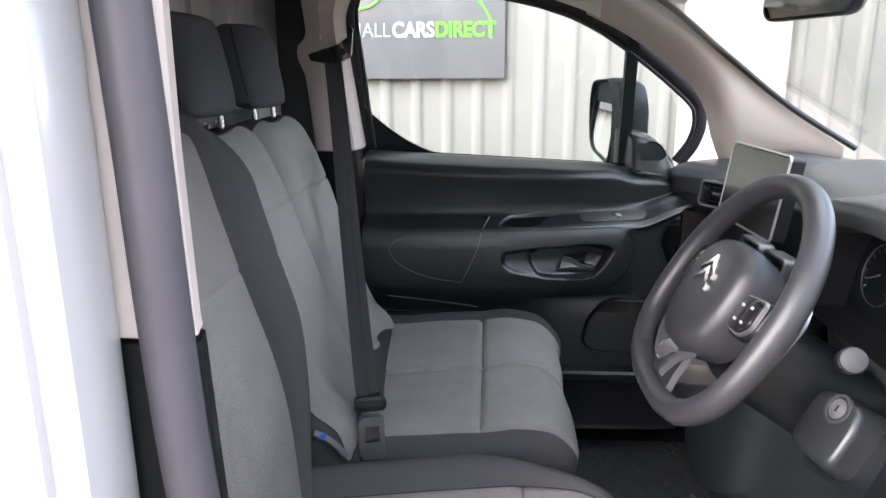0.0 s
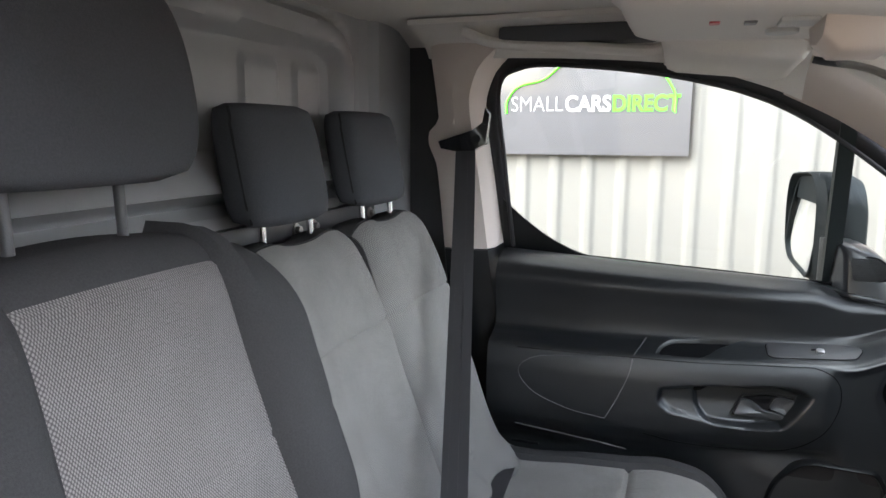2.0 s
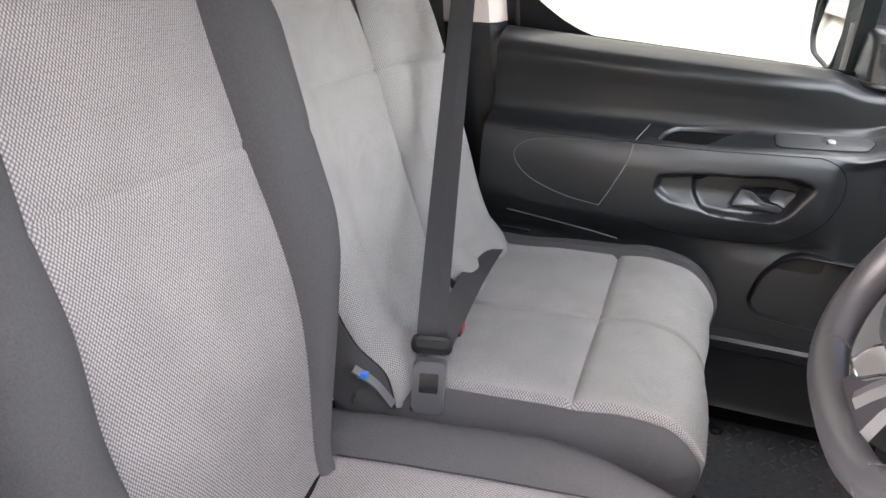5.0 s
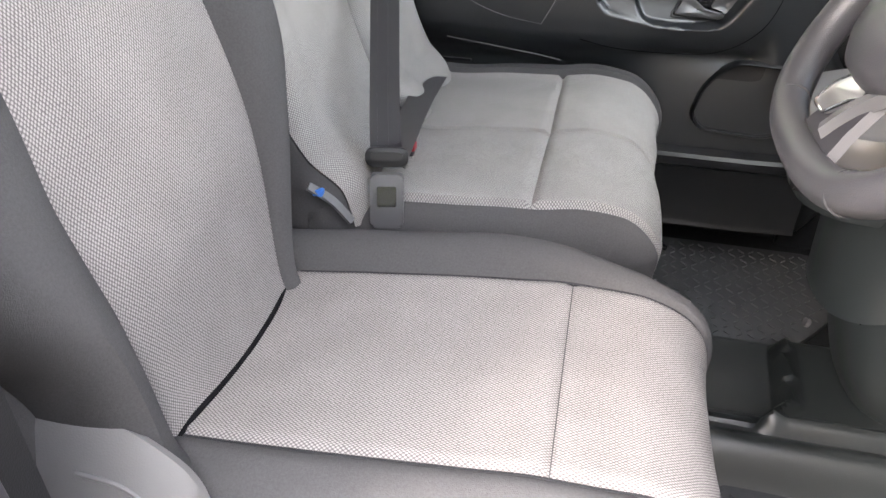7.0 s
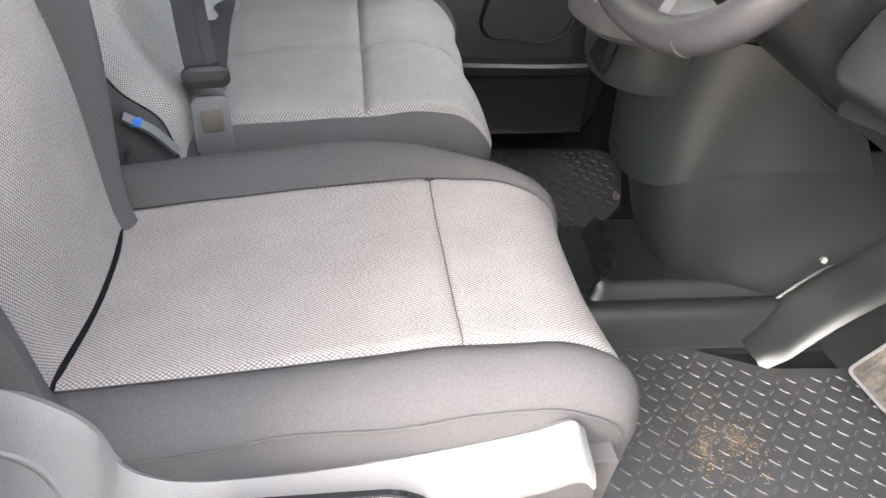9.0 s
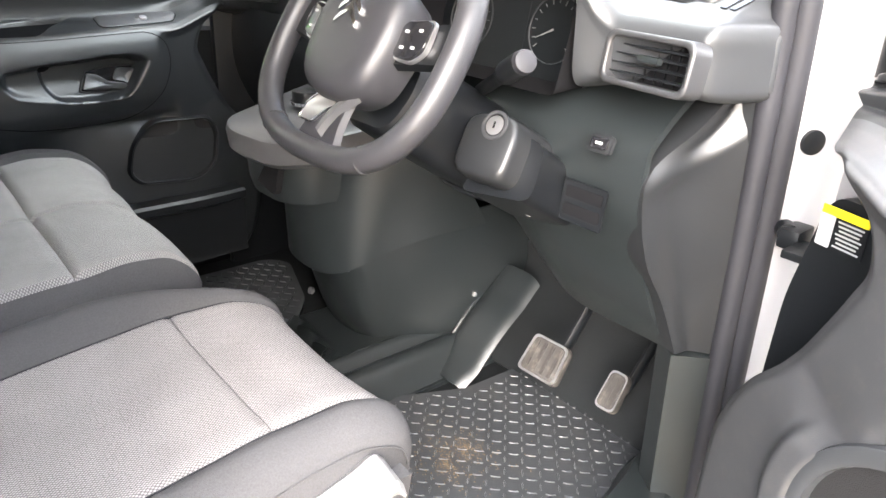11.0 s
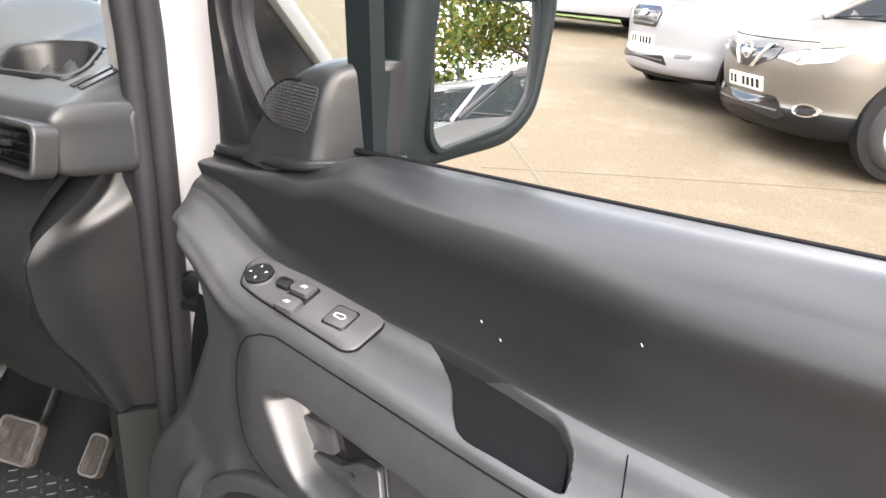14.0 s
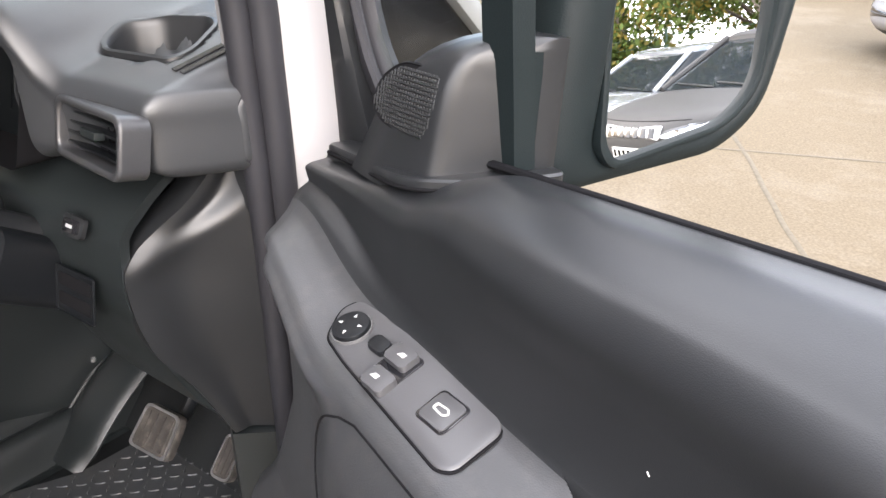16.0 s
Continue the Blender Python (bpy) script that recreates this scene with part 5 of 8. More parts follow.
        pad("switch_well", 0.354, 0.172, 0.030, 0.046, 0.0008, PLASTIC_GLOSS)
        pad("window_switch", 0.352, 0.160, 0.026, 0.019, 0.007, SWITCH)
        pad("window_switch", 0.357, 0.185, 0.026, 0.019, 0.007, SWITCH)
        for n_ in (0.160, 0.185):
            m2 = axes(tilt(0.354, n_) + up * 0.0104, ex, up.cross(ex))
            part("window_mark", plate([(-0.004, -0.002), (0.0035, -0.002), (0.004, 0.002), (-0.001, 0.002)], m2, 0.0005), WHITE_MARK, d)
        pad("lock_well", 0.416, 0.172, 0.031, 0.030, 0.0006, PLASTIC_GLOSS)
        pad("lock_switch", 0.416, 0.172, 0.027, 0.026, 0.002, SWITCH)
        m2 = axes(tilt(0.416, 0.172) + up * 0.0055, ex, up.cross(ex))
        part("lock_mark", plate(soften([(-0.008, -0.003), (0.004, -0.004), (0.008, 0.0), (0.004, 0.004), (-0.008, 0.003)], 0.002), m2, 0.0005, hole=soften([(-0.006, -0.0015), (0.003, -0.0025), (0.006, 0.0), (0.003, 0.0025), (-0.006, 0.0015)], 0.001)), WHITE_MARK, d)
    else:
        pad("switch_well", 0.352, 0.172, 0.030, 0.020, 0.0008, PLASTIC_GLOSS)
        pad("window_switch", 0.349, 0.172, 0.016, 0.016, 0.006, SATIN)
    # lever, grip
    def on(s, z, dn=0.0):
        return P(s, pad_n(s, z) + dn, z)
    def floor_n(s, z):
        """Depth of the hollow's floor at the lever."""
        return -0.039 + 0.016 * smoothstep(0.42, 0.54, s) * (1 - smoothstep(1.02, 1.075, z))
    quad = soften([(0.388, 1.090), (0.445, 1.094), (0.508, 1.086), (0.530, 1.040), (0.423, 1.031), (0.408, 1.036)], 0.006, 4)
    def layer(poly, c, rows):
        return loft([[on(s + (c[0] - s) * e, z + (c[1] - z) * e, floor_n(s, z) + dn) for s, z in poly] for dn, e in rows])
    part("handle_well", layer(quad, (0.46, 1.060), ((-0.012, 0.0), (0.001, 0.0), (0.001, 0.3), (0.001, 0.9))), PLASTIC_GLOSS, d, "dark hollow behind the release lever")
    part("handle_frame", tube([on(s, z, floor_n(s, z) + 0.001) for s, z in quad], 0.0024, 0.0030, 8, closed=True), PLASTIC, d, "raised rim round the release lever")
    lev = soften([(0.410, 1.040), (0.420, 1.050), (0.458, 1.056), (0.485, 1.076), (0.509, 1.080), (0.526, 1.044), (0.424, 1.035)], 0.006, 4)
    part("door_handle", layer(lev, (0.475, 1.052), ((0.0, 0.0), (0.007, 0.0), (0.010, 0.05), (0.011, 0.2), (0.010, 0.8))), PLASTIC_LIGHTENED, d, "charcoal inner door release lever")
    cup = soften([(0.394, 1.084), (0.436, 1.087), (0.449, 1.060), (0.424, 1.054), (0.410, 1.046)], 0.008, 4)
    part("lever_scoop", layer(cup, (0.418, 1.068), ((0.0, 0.0), (0.008, 0.0), (0.007, 0.15), (0.0025, 0.5), (0.0015, 0.9))), SWITCH, d, "satin curved inside of the lever")
    # armrest parting lines
    rail = [P(s, curve(SHELF_EDGE, s) + 0.0025, shelf_z(s, curve(SHELF_EDGE, s)) - 0.0075) for s in [0.366 + 0.66 * k / 60 for k in range(61)]]
    turn = line_on(P, [(0.346, 1.166), (0.325, 1.154), (0.309, 1.128), (0.308, 1.085), (0.327, 1.037), (0.356, 1.002), (0.392, 0.975), (0.44, 0.958), (0.54, 0.955), (0.64, 0.962), (0.72, 0.98)], 44)
    part("armrest_groove", tube(rail[::-1] + turn, 0.0010, n=6), GAP, d)
    # On the passenger side pale tubes paint the sheen along these joints.
    part("trim_joint", tube([P(0.727 + 0.022 * k / 10, curve(WALL, 0.74) + 0.010 + (curve(SHELF_EDGE, 0.74) - curve(WALL, 0.74) - 0.006) * k / 10, 0) + V((0, 0, shelf_z(0.735, curve(WALL, 0.74) + 0.010 + (curve(SHELF_EDGE, 0.74) - curve(WALL, 0.74) - 0.006) * k / 10) + 0.0004)) for k in range(11)], 0.0007 if driver else 0.0016, n=6), GAP if driver else SEAT_PLASTIC, d, "fine parting line, edge sheen in its colour on the passenger side")
    part("trim_joint", tube(line_on(P, [(0.752, 1.160), (0.760, 1.12), (0.785, 1.06), (0.81, 1.01)], 16), 0.0006 if driver else 0.0013, n=6), GAP if driver else SEAT_PLASTIC, d, "fine parting line, edge sheen in its colour on the passenger side")
    part("trim_joint", tube(line_on(P, [(0.81, 1.01), (0.90, 1.025), (0.985, 1.06), (1.02, 1.11), (0.98, 1.145), (0.88, 1.156), (0.76, 1.163)], 30), 0.0008 if driver else 0.0012, n=6), GAP if driver else PLASTIC_GREY, d, "fine parting line, edge sheen in its colour on the passenger side")
    part("lower_joint", tube(line_on(P, [(0.76, 0.918), (0.85, 0.935), (1.03, 0.960)], 12), 0.0022, n=6), SWITCH, d)
    if driver:
        for s, z in ((0.568, 1.243), (0.590, 1.233), (0.717, 1.286)):
            n = min((abs(door_surface(s, 3 + 0.05 * i)[1] - z), door_surface(s, 3 + 0.05 * i)[0]) for i in range(110))[1]
            part("fleck", tube([P(s - 0.0009, n + 0.0003, z + 0.0011), P(s, n + 0.0004, z), P(s + 0.001, n + 0.0003, z - 0.0012)], 0.0005, n=5), WHITE_MARK, d, "pale fleck on the lining")
    # loudspeaker
    o = P(0.372, 0.196, 0.838)
    sm = axes(o, P(1, 0.2, 0) - P(0, 0.2, 0), V((0, 0, 1)))
    sgn = 1 if sm.col[2].xyz.dot(P(0, 1, 0) - P(0, 0, 0)) > 0 else -1
    if not driver:
        pk = soften([(0.440, 0.820), (0.425, 0.890), (0.371, 0.945), (0.225, 0.940), (0.205, 0.90), (0.217, 0.815), (0.270, 0.780), (0.415, 0.790)], 0.03, 5)
        shape = lambda rows: loft([[P(a + (0.32 - a) * e, panel_n(0.32, 0.86) + dn, z + (0.86 - z) * e) for a, z in pk] for dn, e in rows])
        part("speaker_rim", shape(((-0.010, -0.10), (0.010, -0.07), (0.013, -0.04), (0.012, 0.0), (-0.004, 0.03))), PLASTIC_DARK, d, "raised rim of the loudspeaker")
        part("speaker_mesh", shape(((-0.010, 0.0), (-0.002, 0.0), (-0.002, 0.5), (-0.002, 0.9))), SPEAKER_MESH, d, "black loudspeaker mesh")
        part("bin_edge", loft([[P(a, n, z + 0.06 * max(0.0, 0.26 - a)) for n, z in ((0.19, 0.735), (0.268, 0.742), (0.276, 0.735), (0.276, 0.716), (0.266, 0.708), (0.262, 0.57), (0.268, 0.555), (0.19, 0.54))] for a in (0.16, 0.22, 0.30, 0.45, 0.60, 0.80, 1.0)]), PLASTIC_DARK, d, "black door bin")
    if driver:
        part("speaker_ring", disc(sm @ Matrix.Translation((0, 0, 0.004 * sgn)), 0.148, 0.018 * sgn, 44, 0.006, hole=0.124), PLASTIC_MID, d, "black loudspeaker surround")
        part("speaker_mesh", disc(sm, 0.126, 0.006 * sgn, 44), SPEAKER_MESH, d, "black loudspeaker mesh")
    # door mirror
    mir = part("mirror_case", loft([[P(s, n, z) for s, n, z in ring] for ring in mirror_rings(1.0 if driver else 0.3)]), MIRROR_CASE, d, "black door mirror housing", smooth=60)
    part("mirror_arm", loft([[P(s, n, z) for s, n, z in ((0.25, nn, 1.345 - 0.03 * e), (0.335, nn, 1.345 - 0.03 * e), (0.335, nn, 1.425 + 0.02 * e), (0.27, nn, 1.43 + 0.02 * e))] for nn, e in ((0.035, 0), (-0.02, 0), (-0.055, 0.3), (-0.09, 1.0))]), MIRROR_CASE, d, "black mirror arm")
    mg = mirror_frame(P)
    outline = mirror_outline()
    o2 = [(x * 0.93, y * 0.93) for x, y in outline]
    part("mirror_glass", plate(o2, mg @ Matrix.Translation((0, 0, 0.002)), 0.003), MIRROR, mir, "silvered mirror glass")
    part("mirror_rim", plate(outline, mg @ Matrix.Translation((0, 0, -0.002)), 0.014, 0.003, hole=o2), MIRROR_CASE, mir, "black mirror rim")
    return d


SPEAKER_MESH = mat("speaker_mesh", (0.010, 0.010, 0.011), 0.55, spec=0.4, bump=0.5, bump_scale=800)


def axes_z(P):
    o = P(0, 0, 0)
    return (P(1, 0, 0) - o).cross(P(0, 0, 1) - o).dot(P(0, 1, 0) - o)


def mirror_outline():
    """Rounded glass shape: x outward from the van, y up."""
    return soften([(-0.106, -0.088), (-0.092, -0.108), (0.050, -0.086), (0.092, -0.052), (0.102, 0.02), (0.104, 0.075), (0.090, 0.142), (-0.060, 0.152), (-0.100, 0.10)], 0.040, 6)


def mirror_frame(P):
    c = P(0.352, -0.148, 1.432)
    out = P(0.20, -0.98, 0.05) - P(0, 0, 0)
    up = V((0, 0, 1)) + (P(-0.118, 0, 0) - P(0, 0, 0))
    m = axes(c, out, up)
    if m.col[2].xyz.dot(P(1, 0, 0) - P(0, 0, 0)) < 0:
        m = axes(c, -out, up)
        m = m @ Matrix.Diagonal((-1, 1, 1, 1))
    return m


def mirror_rings(rim):
    o = mirror_outline()
    rings = []
    for depth, k in ((-0.004, 0.97), (0.012, 1.0), (0.016, 1.05), (0.014, 1.12), (0.004, 1.18), (-0.03, 1.19), (-0.07, 1.11), (-0.10, 0.92), (-0.118, 0.60), (-0.122, 0.25)):
        k = 1 + (k - 1) * rim if k > 1 else k
        # local: x outward -> -n, y up -> z, depth -> s
        out = [(x * k - (0.030 if x < 0 and k > 1.05 else 0.0), y * k - (0.008 if y < 0 and k > 1.05 else 0.0)) for x, y in o]
        rings.append([(0.352 + depth + 0.20 * x, -0.148 - x * 0.98, 1.432 + y) for x, y in out])
    return rings


HX, HY = 0.87, 0.66
SX, SY = -0.30, -0.954


def P_driver(s, n, z):
    return V((HX + s * SX + n * SY, HY + s * SY - n * SX, z))


def P_pass(s, n, z):
    return V((0.82 - s, 2.345 - n, z))


door("driver_door", P_driver, "open white van door with black plastic lining and mirror", True)
DISH[0] = 0.0
door("passenger_door", P_pass, "closed van door with black plastic lining and window", False)

lab = thing("door_label", P_driver(0.15, 0.092, 1.03), "white and yellow printed warning label on the door edge", "label")
lm = axes(P_driver(0.117, 0.0915, 1.110), P_driver(1, 0, 0) - P_driver(0, 0, 0), V((0, 0, 1)))
if lm.col[2].xyz.dot(P_driver(0, 1, 0) - P_driver(0, 0, 0)) < 0:
    lm = lm @ Matrix.Rotation(math.pi, 4, 'Y')
part("paper", plate(rounded(0.020, 0.050, 0.002, cx=-0.023), lm, 0.001), WHITE_MARK, lab, "white end of the label")
part("dark_field", plate(rounded(0.045, 0.044, 0.002, cx=0.010, cy=-0.003), lm, 0.0008), PLASTIC_DARK, lab, "black field of the label")
part("yellow_band", plate(rounded(0.066, 0.011, 0.001, cy=0.022), lm @ Matrix.Translation((0, 0, 0.0012)), 0.0006), YELLOW, lab, "yellow band")
for k in range(7):
    part("text_bar", plate(rounded(0.036 - 0.004 * (k % 3), 0.0022, 0.0005, cx=0.010, cy=0.012 - 0.0052 * k), lm @ Matrix.Translation((0, 0, 0.0012)), 0.0005), WHITE_MARK, lab)



# ---- dashboard ----
def dash_section(y):
    """Profile of the dash at y, from the windscreen over the top and down the face: (x, z) rows."""
    lobe = smoothstep(0.880, 0.965, y) * (1 - smoothstep(1.30, 1.40, y))      # instrument hood with its side pillar
    hood = smoothstep(0.938, 0.952, y) * (1 - smoothstep(1.300, 1.325, y))     # opening under the hood
    mid = smoothstep(1.36, 1.44, y) * (1 - smoothstep(1.72, 1.80, y))
    left = smoothstep(1.76, 1.84, y)
    back = max(0.0, 0.756 - y)
    end = back * back / (back + 0.014)
    pod = 1 - smoothstep(0.90, 0.985, y)
    low = 1 - smoothstep(0.74, 0.86, y)
    zt = 1.415 - 0.03 * left
    edge = curve([(0.70, 0.672), (0.80, 0.668), (0.88, 0.658), (0.94, 0.634), (1.00, 0.622), (1.15, 0.615), (1.28, 0.625), (1.36, 0.670), (1.44, 0.718), (1.76, 0.720), (2.08, 0.720), (2.22, 0.630)], y) + 3.0 * end
    ze = curve([(0.70, 1.325), (0.88, 1.325), (0.905, 1.340), (0.925, 1.368), (0.945, 1.392), (0.975, 1.408), (1.02, 1.419), (1.10, 1.422), (1.20, 1.414), (1.26, 1.402), (1.295, 1.386), (1.33, 1.358), (1.38, 1.345), (1.72, 1.345), (1.80, 1.325), (2.30, 1.325)], y)
    foot = 1 - smoothstep(0.90, 1.03, y)
    return [(1.30, 1.33), (1.10, zt - 0.02), (0.95, zt + 0.026 * lobe), (0.82, zt - 0.022 + 0.044 * lobe - 0.014 * low), (edge + 0.045 + 0.03 * lobe, ze + 0.020 - 0.006 * lobe - 0.004 * low), (edge + 0.012, ze + 0.006), (edge, ze - 0.012),
            (edge + 0.004, ze - 0.032), (edge + 0.008 + 0.125 * hood - 0.002 * pod, ze - 0.060 + 0.012 * hood), (edge + 0.016 + 0.135 * hood - 0.008 * pod, 1.262 - 0.010 * pod), (edge + 0.036 + 0.110 * hood - 0.012 * pod, 1.215 + 0.025 * pod), (edge + 0.085 + 0.06 * hood, 1.198 + 0.034 * foot), (0.95, 1.18 + 0.05 * foot)]


def dash(u, v):
    y = 0.715 + 1.54 * u
    r = dash_section(y)
    k = v * (len(r) - 1)
    x, z = curve([(i, p[0]) for i, p in enumerate(r)], k), curve([(i, p[1]) for i, p in enumerate(r)], k)
    if y < 0.93 and k < 6:
        z -= 0.036 * smoothstep(-0.004, 0.004, inside(TRAY, x, y))
    return V((x, y, z))


TRAY = soften([(0.722, 0.892), (0.742, 0.797), (0.768, 0.790), (0.815, 0.806), (0.822, 0.822), (0.797, 0.880), (0.760, 0.902)], 0.016, 6)


db = thing("dashboard", (0.85, 1.49, 1.0), "grained black plastic dashboard of the van", "dashboard")
part("top_moulding", grid(dash, 300, 110, thick=0.006), PLASTIC_MID, db, "grained black upper dash moulding", smooth=55)
ends = [(x, z) for x, z in dash_section(0.715)[2:] if x < 0.96] + [(0.95, 1.30)]
part("end_cap", loft([[V((x + (0.83 - x) * e, y, z + (1.30 - z) * e)) for x, z in ends] for y, e in ((0.7155, 0.0), (0.7135, 0.03), (0.7125, 0.10), (0.712, 0.5))]), PLASTIC_MID, db)


def slider(m, par):
    bm = box((0.004, 0.004, -0.002), (0.034, 0.009, 0.012), 0.0025)
    bmesh.ops.transform(bm, matrix=m, verts=bm.verts)
    part("vent_slider", bm, PLASTIC_FLOOR, par)


def vent_at(*a, **k):
    m = vent_core(*a, **k)
    slider(m, a[6])


def vent_core(cx, cy, cz, w, h, yaw, par, tilt=8, slats=4):
    m = Matrix.Translation((cx, cy, cz)) @ Matrix.Rotation(radians(yaw), 4, 'Z') @ axes((0, 0, 0), (0, -1, 0), (math.sin(radians(tilt)), 0, math.cos(radians(tilt))))
    o = rounded(w, h, 0.016, 5)
    i = rounded(w - 0.017, h - 0.017, 0.011, 5)
    part("vent_surround", plate(o, m @ Matrix.Translation((0, 0, -0.03)), 0.034, 0.004, 3, hole=i), PLASTIC_LIGHTENED, par, "satin air vent surround")
    part("vent_throat", plate(i, m @ Matrix.Translation((0, 0, -0.028)), 0.004), GAP, par)
    for k in range(slats):
        y = (k - (slats - 1) / 2) * (h - 0.022) / slats
        part("vent_slat", loft([[(m @ V((x, y + dy, dz))) for dy, dz in ((-0.0012, -0.007), (0.0012, -0.007), (0.0018, -0.020), (-0.0024, -0.020))] for x in (-(w - 0.018) / 2, (w - 0.018) / 2)]), PLASTIC_DARK, par)
    for k in range(7):
        x = (k - 3) * (w - 0.03) / 7
        part("vent_fin", loft([[(m @ V((x + dx, y, dz))) for dx, dz in ((-0.0008, -0.021), (0.0008, -0.021), (0.0008, -0.026), (-0.0008, -0.026))] for y in (-(h - 0.02) / 2, (h - 0.02) / 2)]), PLASTIC_DARK, par)
    return m


vent_at(0.648, 0.820, 1.281, 0.146, 0.070, -7, db)
vent_at(0.70, 2.02, 1.285, 0.13, 0.075, 25, db)
vent_at(0.645, 1.60, 1.235, 0.11, 0.06, 0, db)
vent_at(0.645, 1.47, 1.235, 0.11, 0.06, 0, db)


def dash_top_frame(p, q, r):
    """Frame with origin p, x towards q, and r on its y side."""
    return axes(p, V(q) - V(p), V(r) - V(p))


# cup tray and demister slots on the top at the driver's end
def dash_z(x, y):
    r = dash_section(y)
    return curve([(a, b) for a, b in r[6:1:-1]], x)


ct = TRAY
tc = (0.772, 0.846)


def cup_ring(e, dz):
    ps = [(x + (tc[0] - x) * e, y + (tc[1] - y) * e) for x, y in ct]
    return [V((x, y, dash_z(x, y) + dz)) for x, y in ps]


part("tray_well", loft([cup_ring(-0.10, -0.002), cup_ring(-0.09, 0.0035), cup_ring(-0.02, 0.0045), cup_ring(0.02, 0.003), cup_ring(0.06, -0.004), cup_ring(0.14, -0.034)], caps=False), PLASTIC, db, "raised oval rim of the dash tray")
for k in range(2):
    a0, b0 = V((0.730, 0.776 - 0.013 * k, 0)), V((0.812, 0.762 - 0.013 * k, 0))
    pts = [a0.lerp(b0, t / 8) for t in range(9)]
    part("demister_slot", strip([V((p.x, p.y, dash_z(p.x, p.y) + 0.0012)) for p in pts], [V((-0.4, 0, 0.92))] * 9, 0.0085, 0.002), PLASTIC_GLOSS, db)
for k in range(4):
    sm_ = dash_top_frame((0.935 + 0.020 * k, 0.765 + 0.002 * k, 1.410), (1.0, 0.765, 1.412), (0.94, 0.9, 1.42))
    part("demister_slot", plate(rounded(0.012, 0.030, 0.003), sm_, 0.004), PLASTIC_GLOSS, db)


# lower dash: knee panel and fuse cover
def knee(u, v):
    y = 0.80 + 0.56 * u
    z = 1.25 - 0.435 * v
    x = curve([(0.815, 0.80), (0.90, 0.735), (1.00, 0.685), (1.10, 0.652), (1.16, 0.655), (1.20, 0.69), (1.25, 0.76)], z)
    x += 0.05 * smoothstep(1.28, 1.36, y) + 0.02 * math.exp(-((y - 1.14) / 0.1)**2) * v
    z2 = z + 0.10 * v * smoothstep(0.95, 1.36, y)
    return V((x + 0.10 * v * smoothstep(1.0, 1.36, y), y, z2))


part("under_pod", box((0.850, 0.835, 1.212), (0.13, 0.22, 0.075), 0.01), PLASTIC, db)
part("knee_panel", grid(knee, 40, 30, thick=0.012), PLASTIC_FLOOR, db, "black lower knee panel")


FUSE_EDGE = [(0.83, 0.789, 0.790), (0.93, 0.738, 0.800), (1.02, 0.683, 0.812), (1.07, 0.673, 0.822), (1.115, 0.671, 0.829), (1.135, 0.682, 0.824), (1.16, 0.708, 0.812), (1.19, 0.742, 0.796), (1.235, 0.775, 0.778)]


def fuse_side(u, v):
    """Moulding at the driver's end, hollowed between its nose and the door seal."""
    z = 1.235 - 0.405 * v
    x0, y0 = curve([(r[0], r[1]) for r in FUSE_EDGE], z), curve([(r[0], r[2]) for r in FUSE_EDGE], z)
    x1, y1 = jamb(z) - 0.036, 0.722
    if u < 0.16:
        w = u / 0.16
        return V((x0 + 0.014 * (1 - w) ** 2 - 0.007 * w * w, y0 + 0.036 * (1 - w) - 0.014 * w * w, z))
    u = (u - 0.16) / 0.84
    e = u ** 0.85
    hollow = 0.004 * math.sin(math.pi * u) * smoothstep(0.86, 1.0, z)
    zc = 1.112 + 0.10 * u
    crest = math.exp(-(zc - z) / 0.11) if z < zc else math.exp(-((z - zc) / 0.030)**2)
    nose = 0.014 * math.exp(-(u / 0.20)**2) + 0.017 * crest * (1 - u) ** 0.8
    return V((x0 + (x1 - x0) * e + hollow * 0.7 - nose * 0.5, y0 + (y1 - y0) * u + hollow * 0.6 - nose, z))


part("fuse_cover", grid(fuse_side, 60, 60, thick=0.006), PLASTIC, db, "black moulded end of the lower dash")


part("fuse_joint", tube([fuse_side(u, 0.53) + V((-0.0015, -0.001, 0)) for u in [k * 0.16 / 10 for k in range(11)]], 0.0022, n=6), GAP, db)
part("glove_box", grid(lambda u, v: V((0.735 + 0.10 * v * v - 0.03 * math.sin(3.14 * v), 1.70 + 0.53 * u, 1.22 - 0.36 * v)), 20, 20, thick=0.012), PLASTIC_DARK, db, "black glove box lid")
sm2 = axes((0.645, 0.866, 1.165), (0, -1, 0), (0.35, 0, 0.94))
part("alarm_button_frame", plate(rounded(0.040, 0.026, 0.006), sm2, 0.006, 0.002), PLASTIC, db)
part("alarm_button", plate(rounded(0.028, 0.016, 0.003), sm2 @ Matrix.Translation((0, 0, 0.006)), 0.003, 0.001), PLASTIC_GLOSS, db)
part("button_mark", plate(rounded(0.012, 0.004, 0.001), sm2 @ Matrix.Translation((0, 0, 0.0095)), 0.0005), WHITE_MARK, db)
cu = axes((0.640, 0.882, 1.072), (0, -1, 0), (0.12, 0, 0.99))
part("coin_holder", plate(rounded(0.078, 0.062, 0.004), cu, 0.003, 0.001, hole=rounded(0.074, 0.058, 0.003)), PLASTIC_DARK, db, "black coin holder")
part("coin_well", plate(rounded(0.074, 0.058, 0.003), cu, 0.0015), PLASTIC_DARK, db)
for dy in (-0.012, 0.014):
    part("coin_slot", plate(rounded(0.066, 0.017, 0.003), cu @ Matrix.Translation((0, dy, 0.0015)), 0.0008), GAP, db)

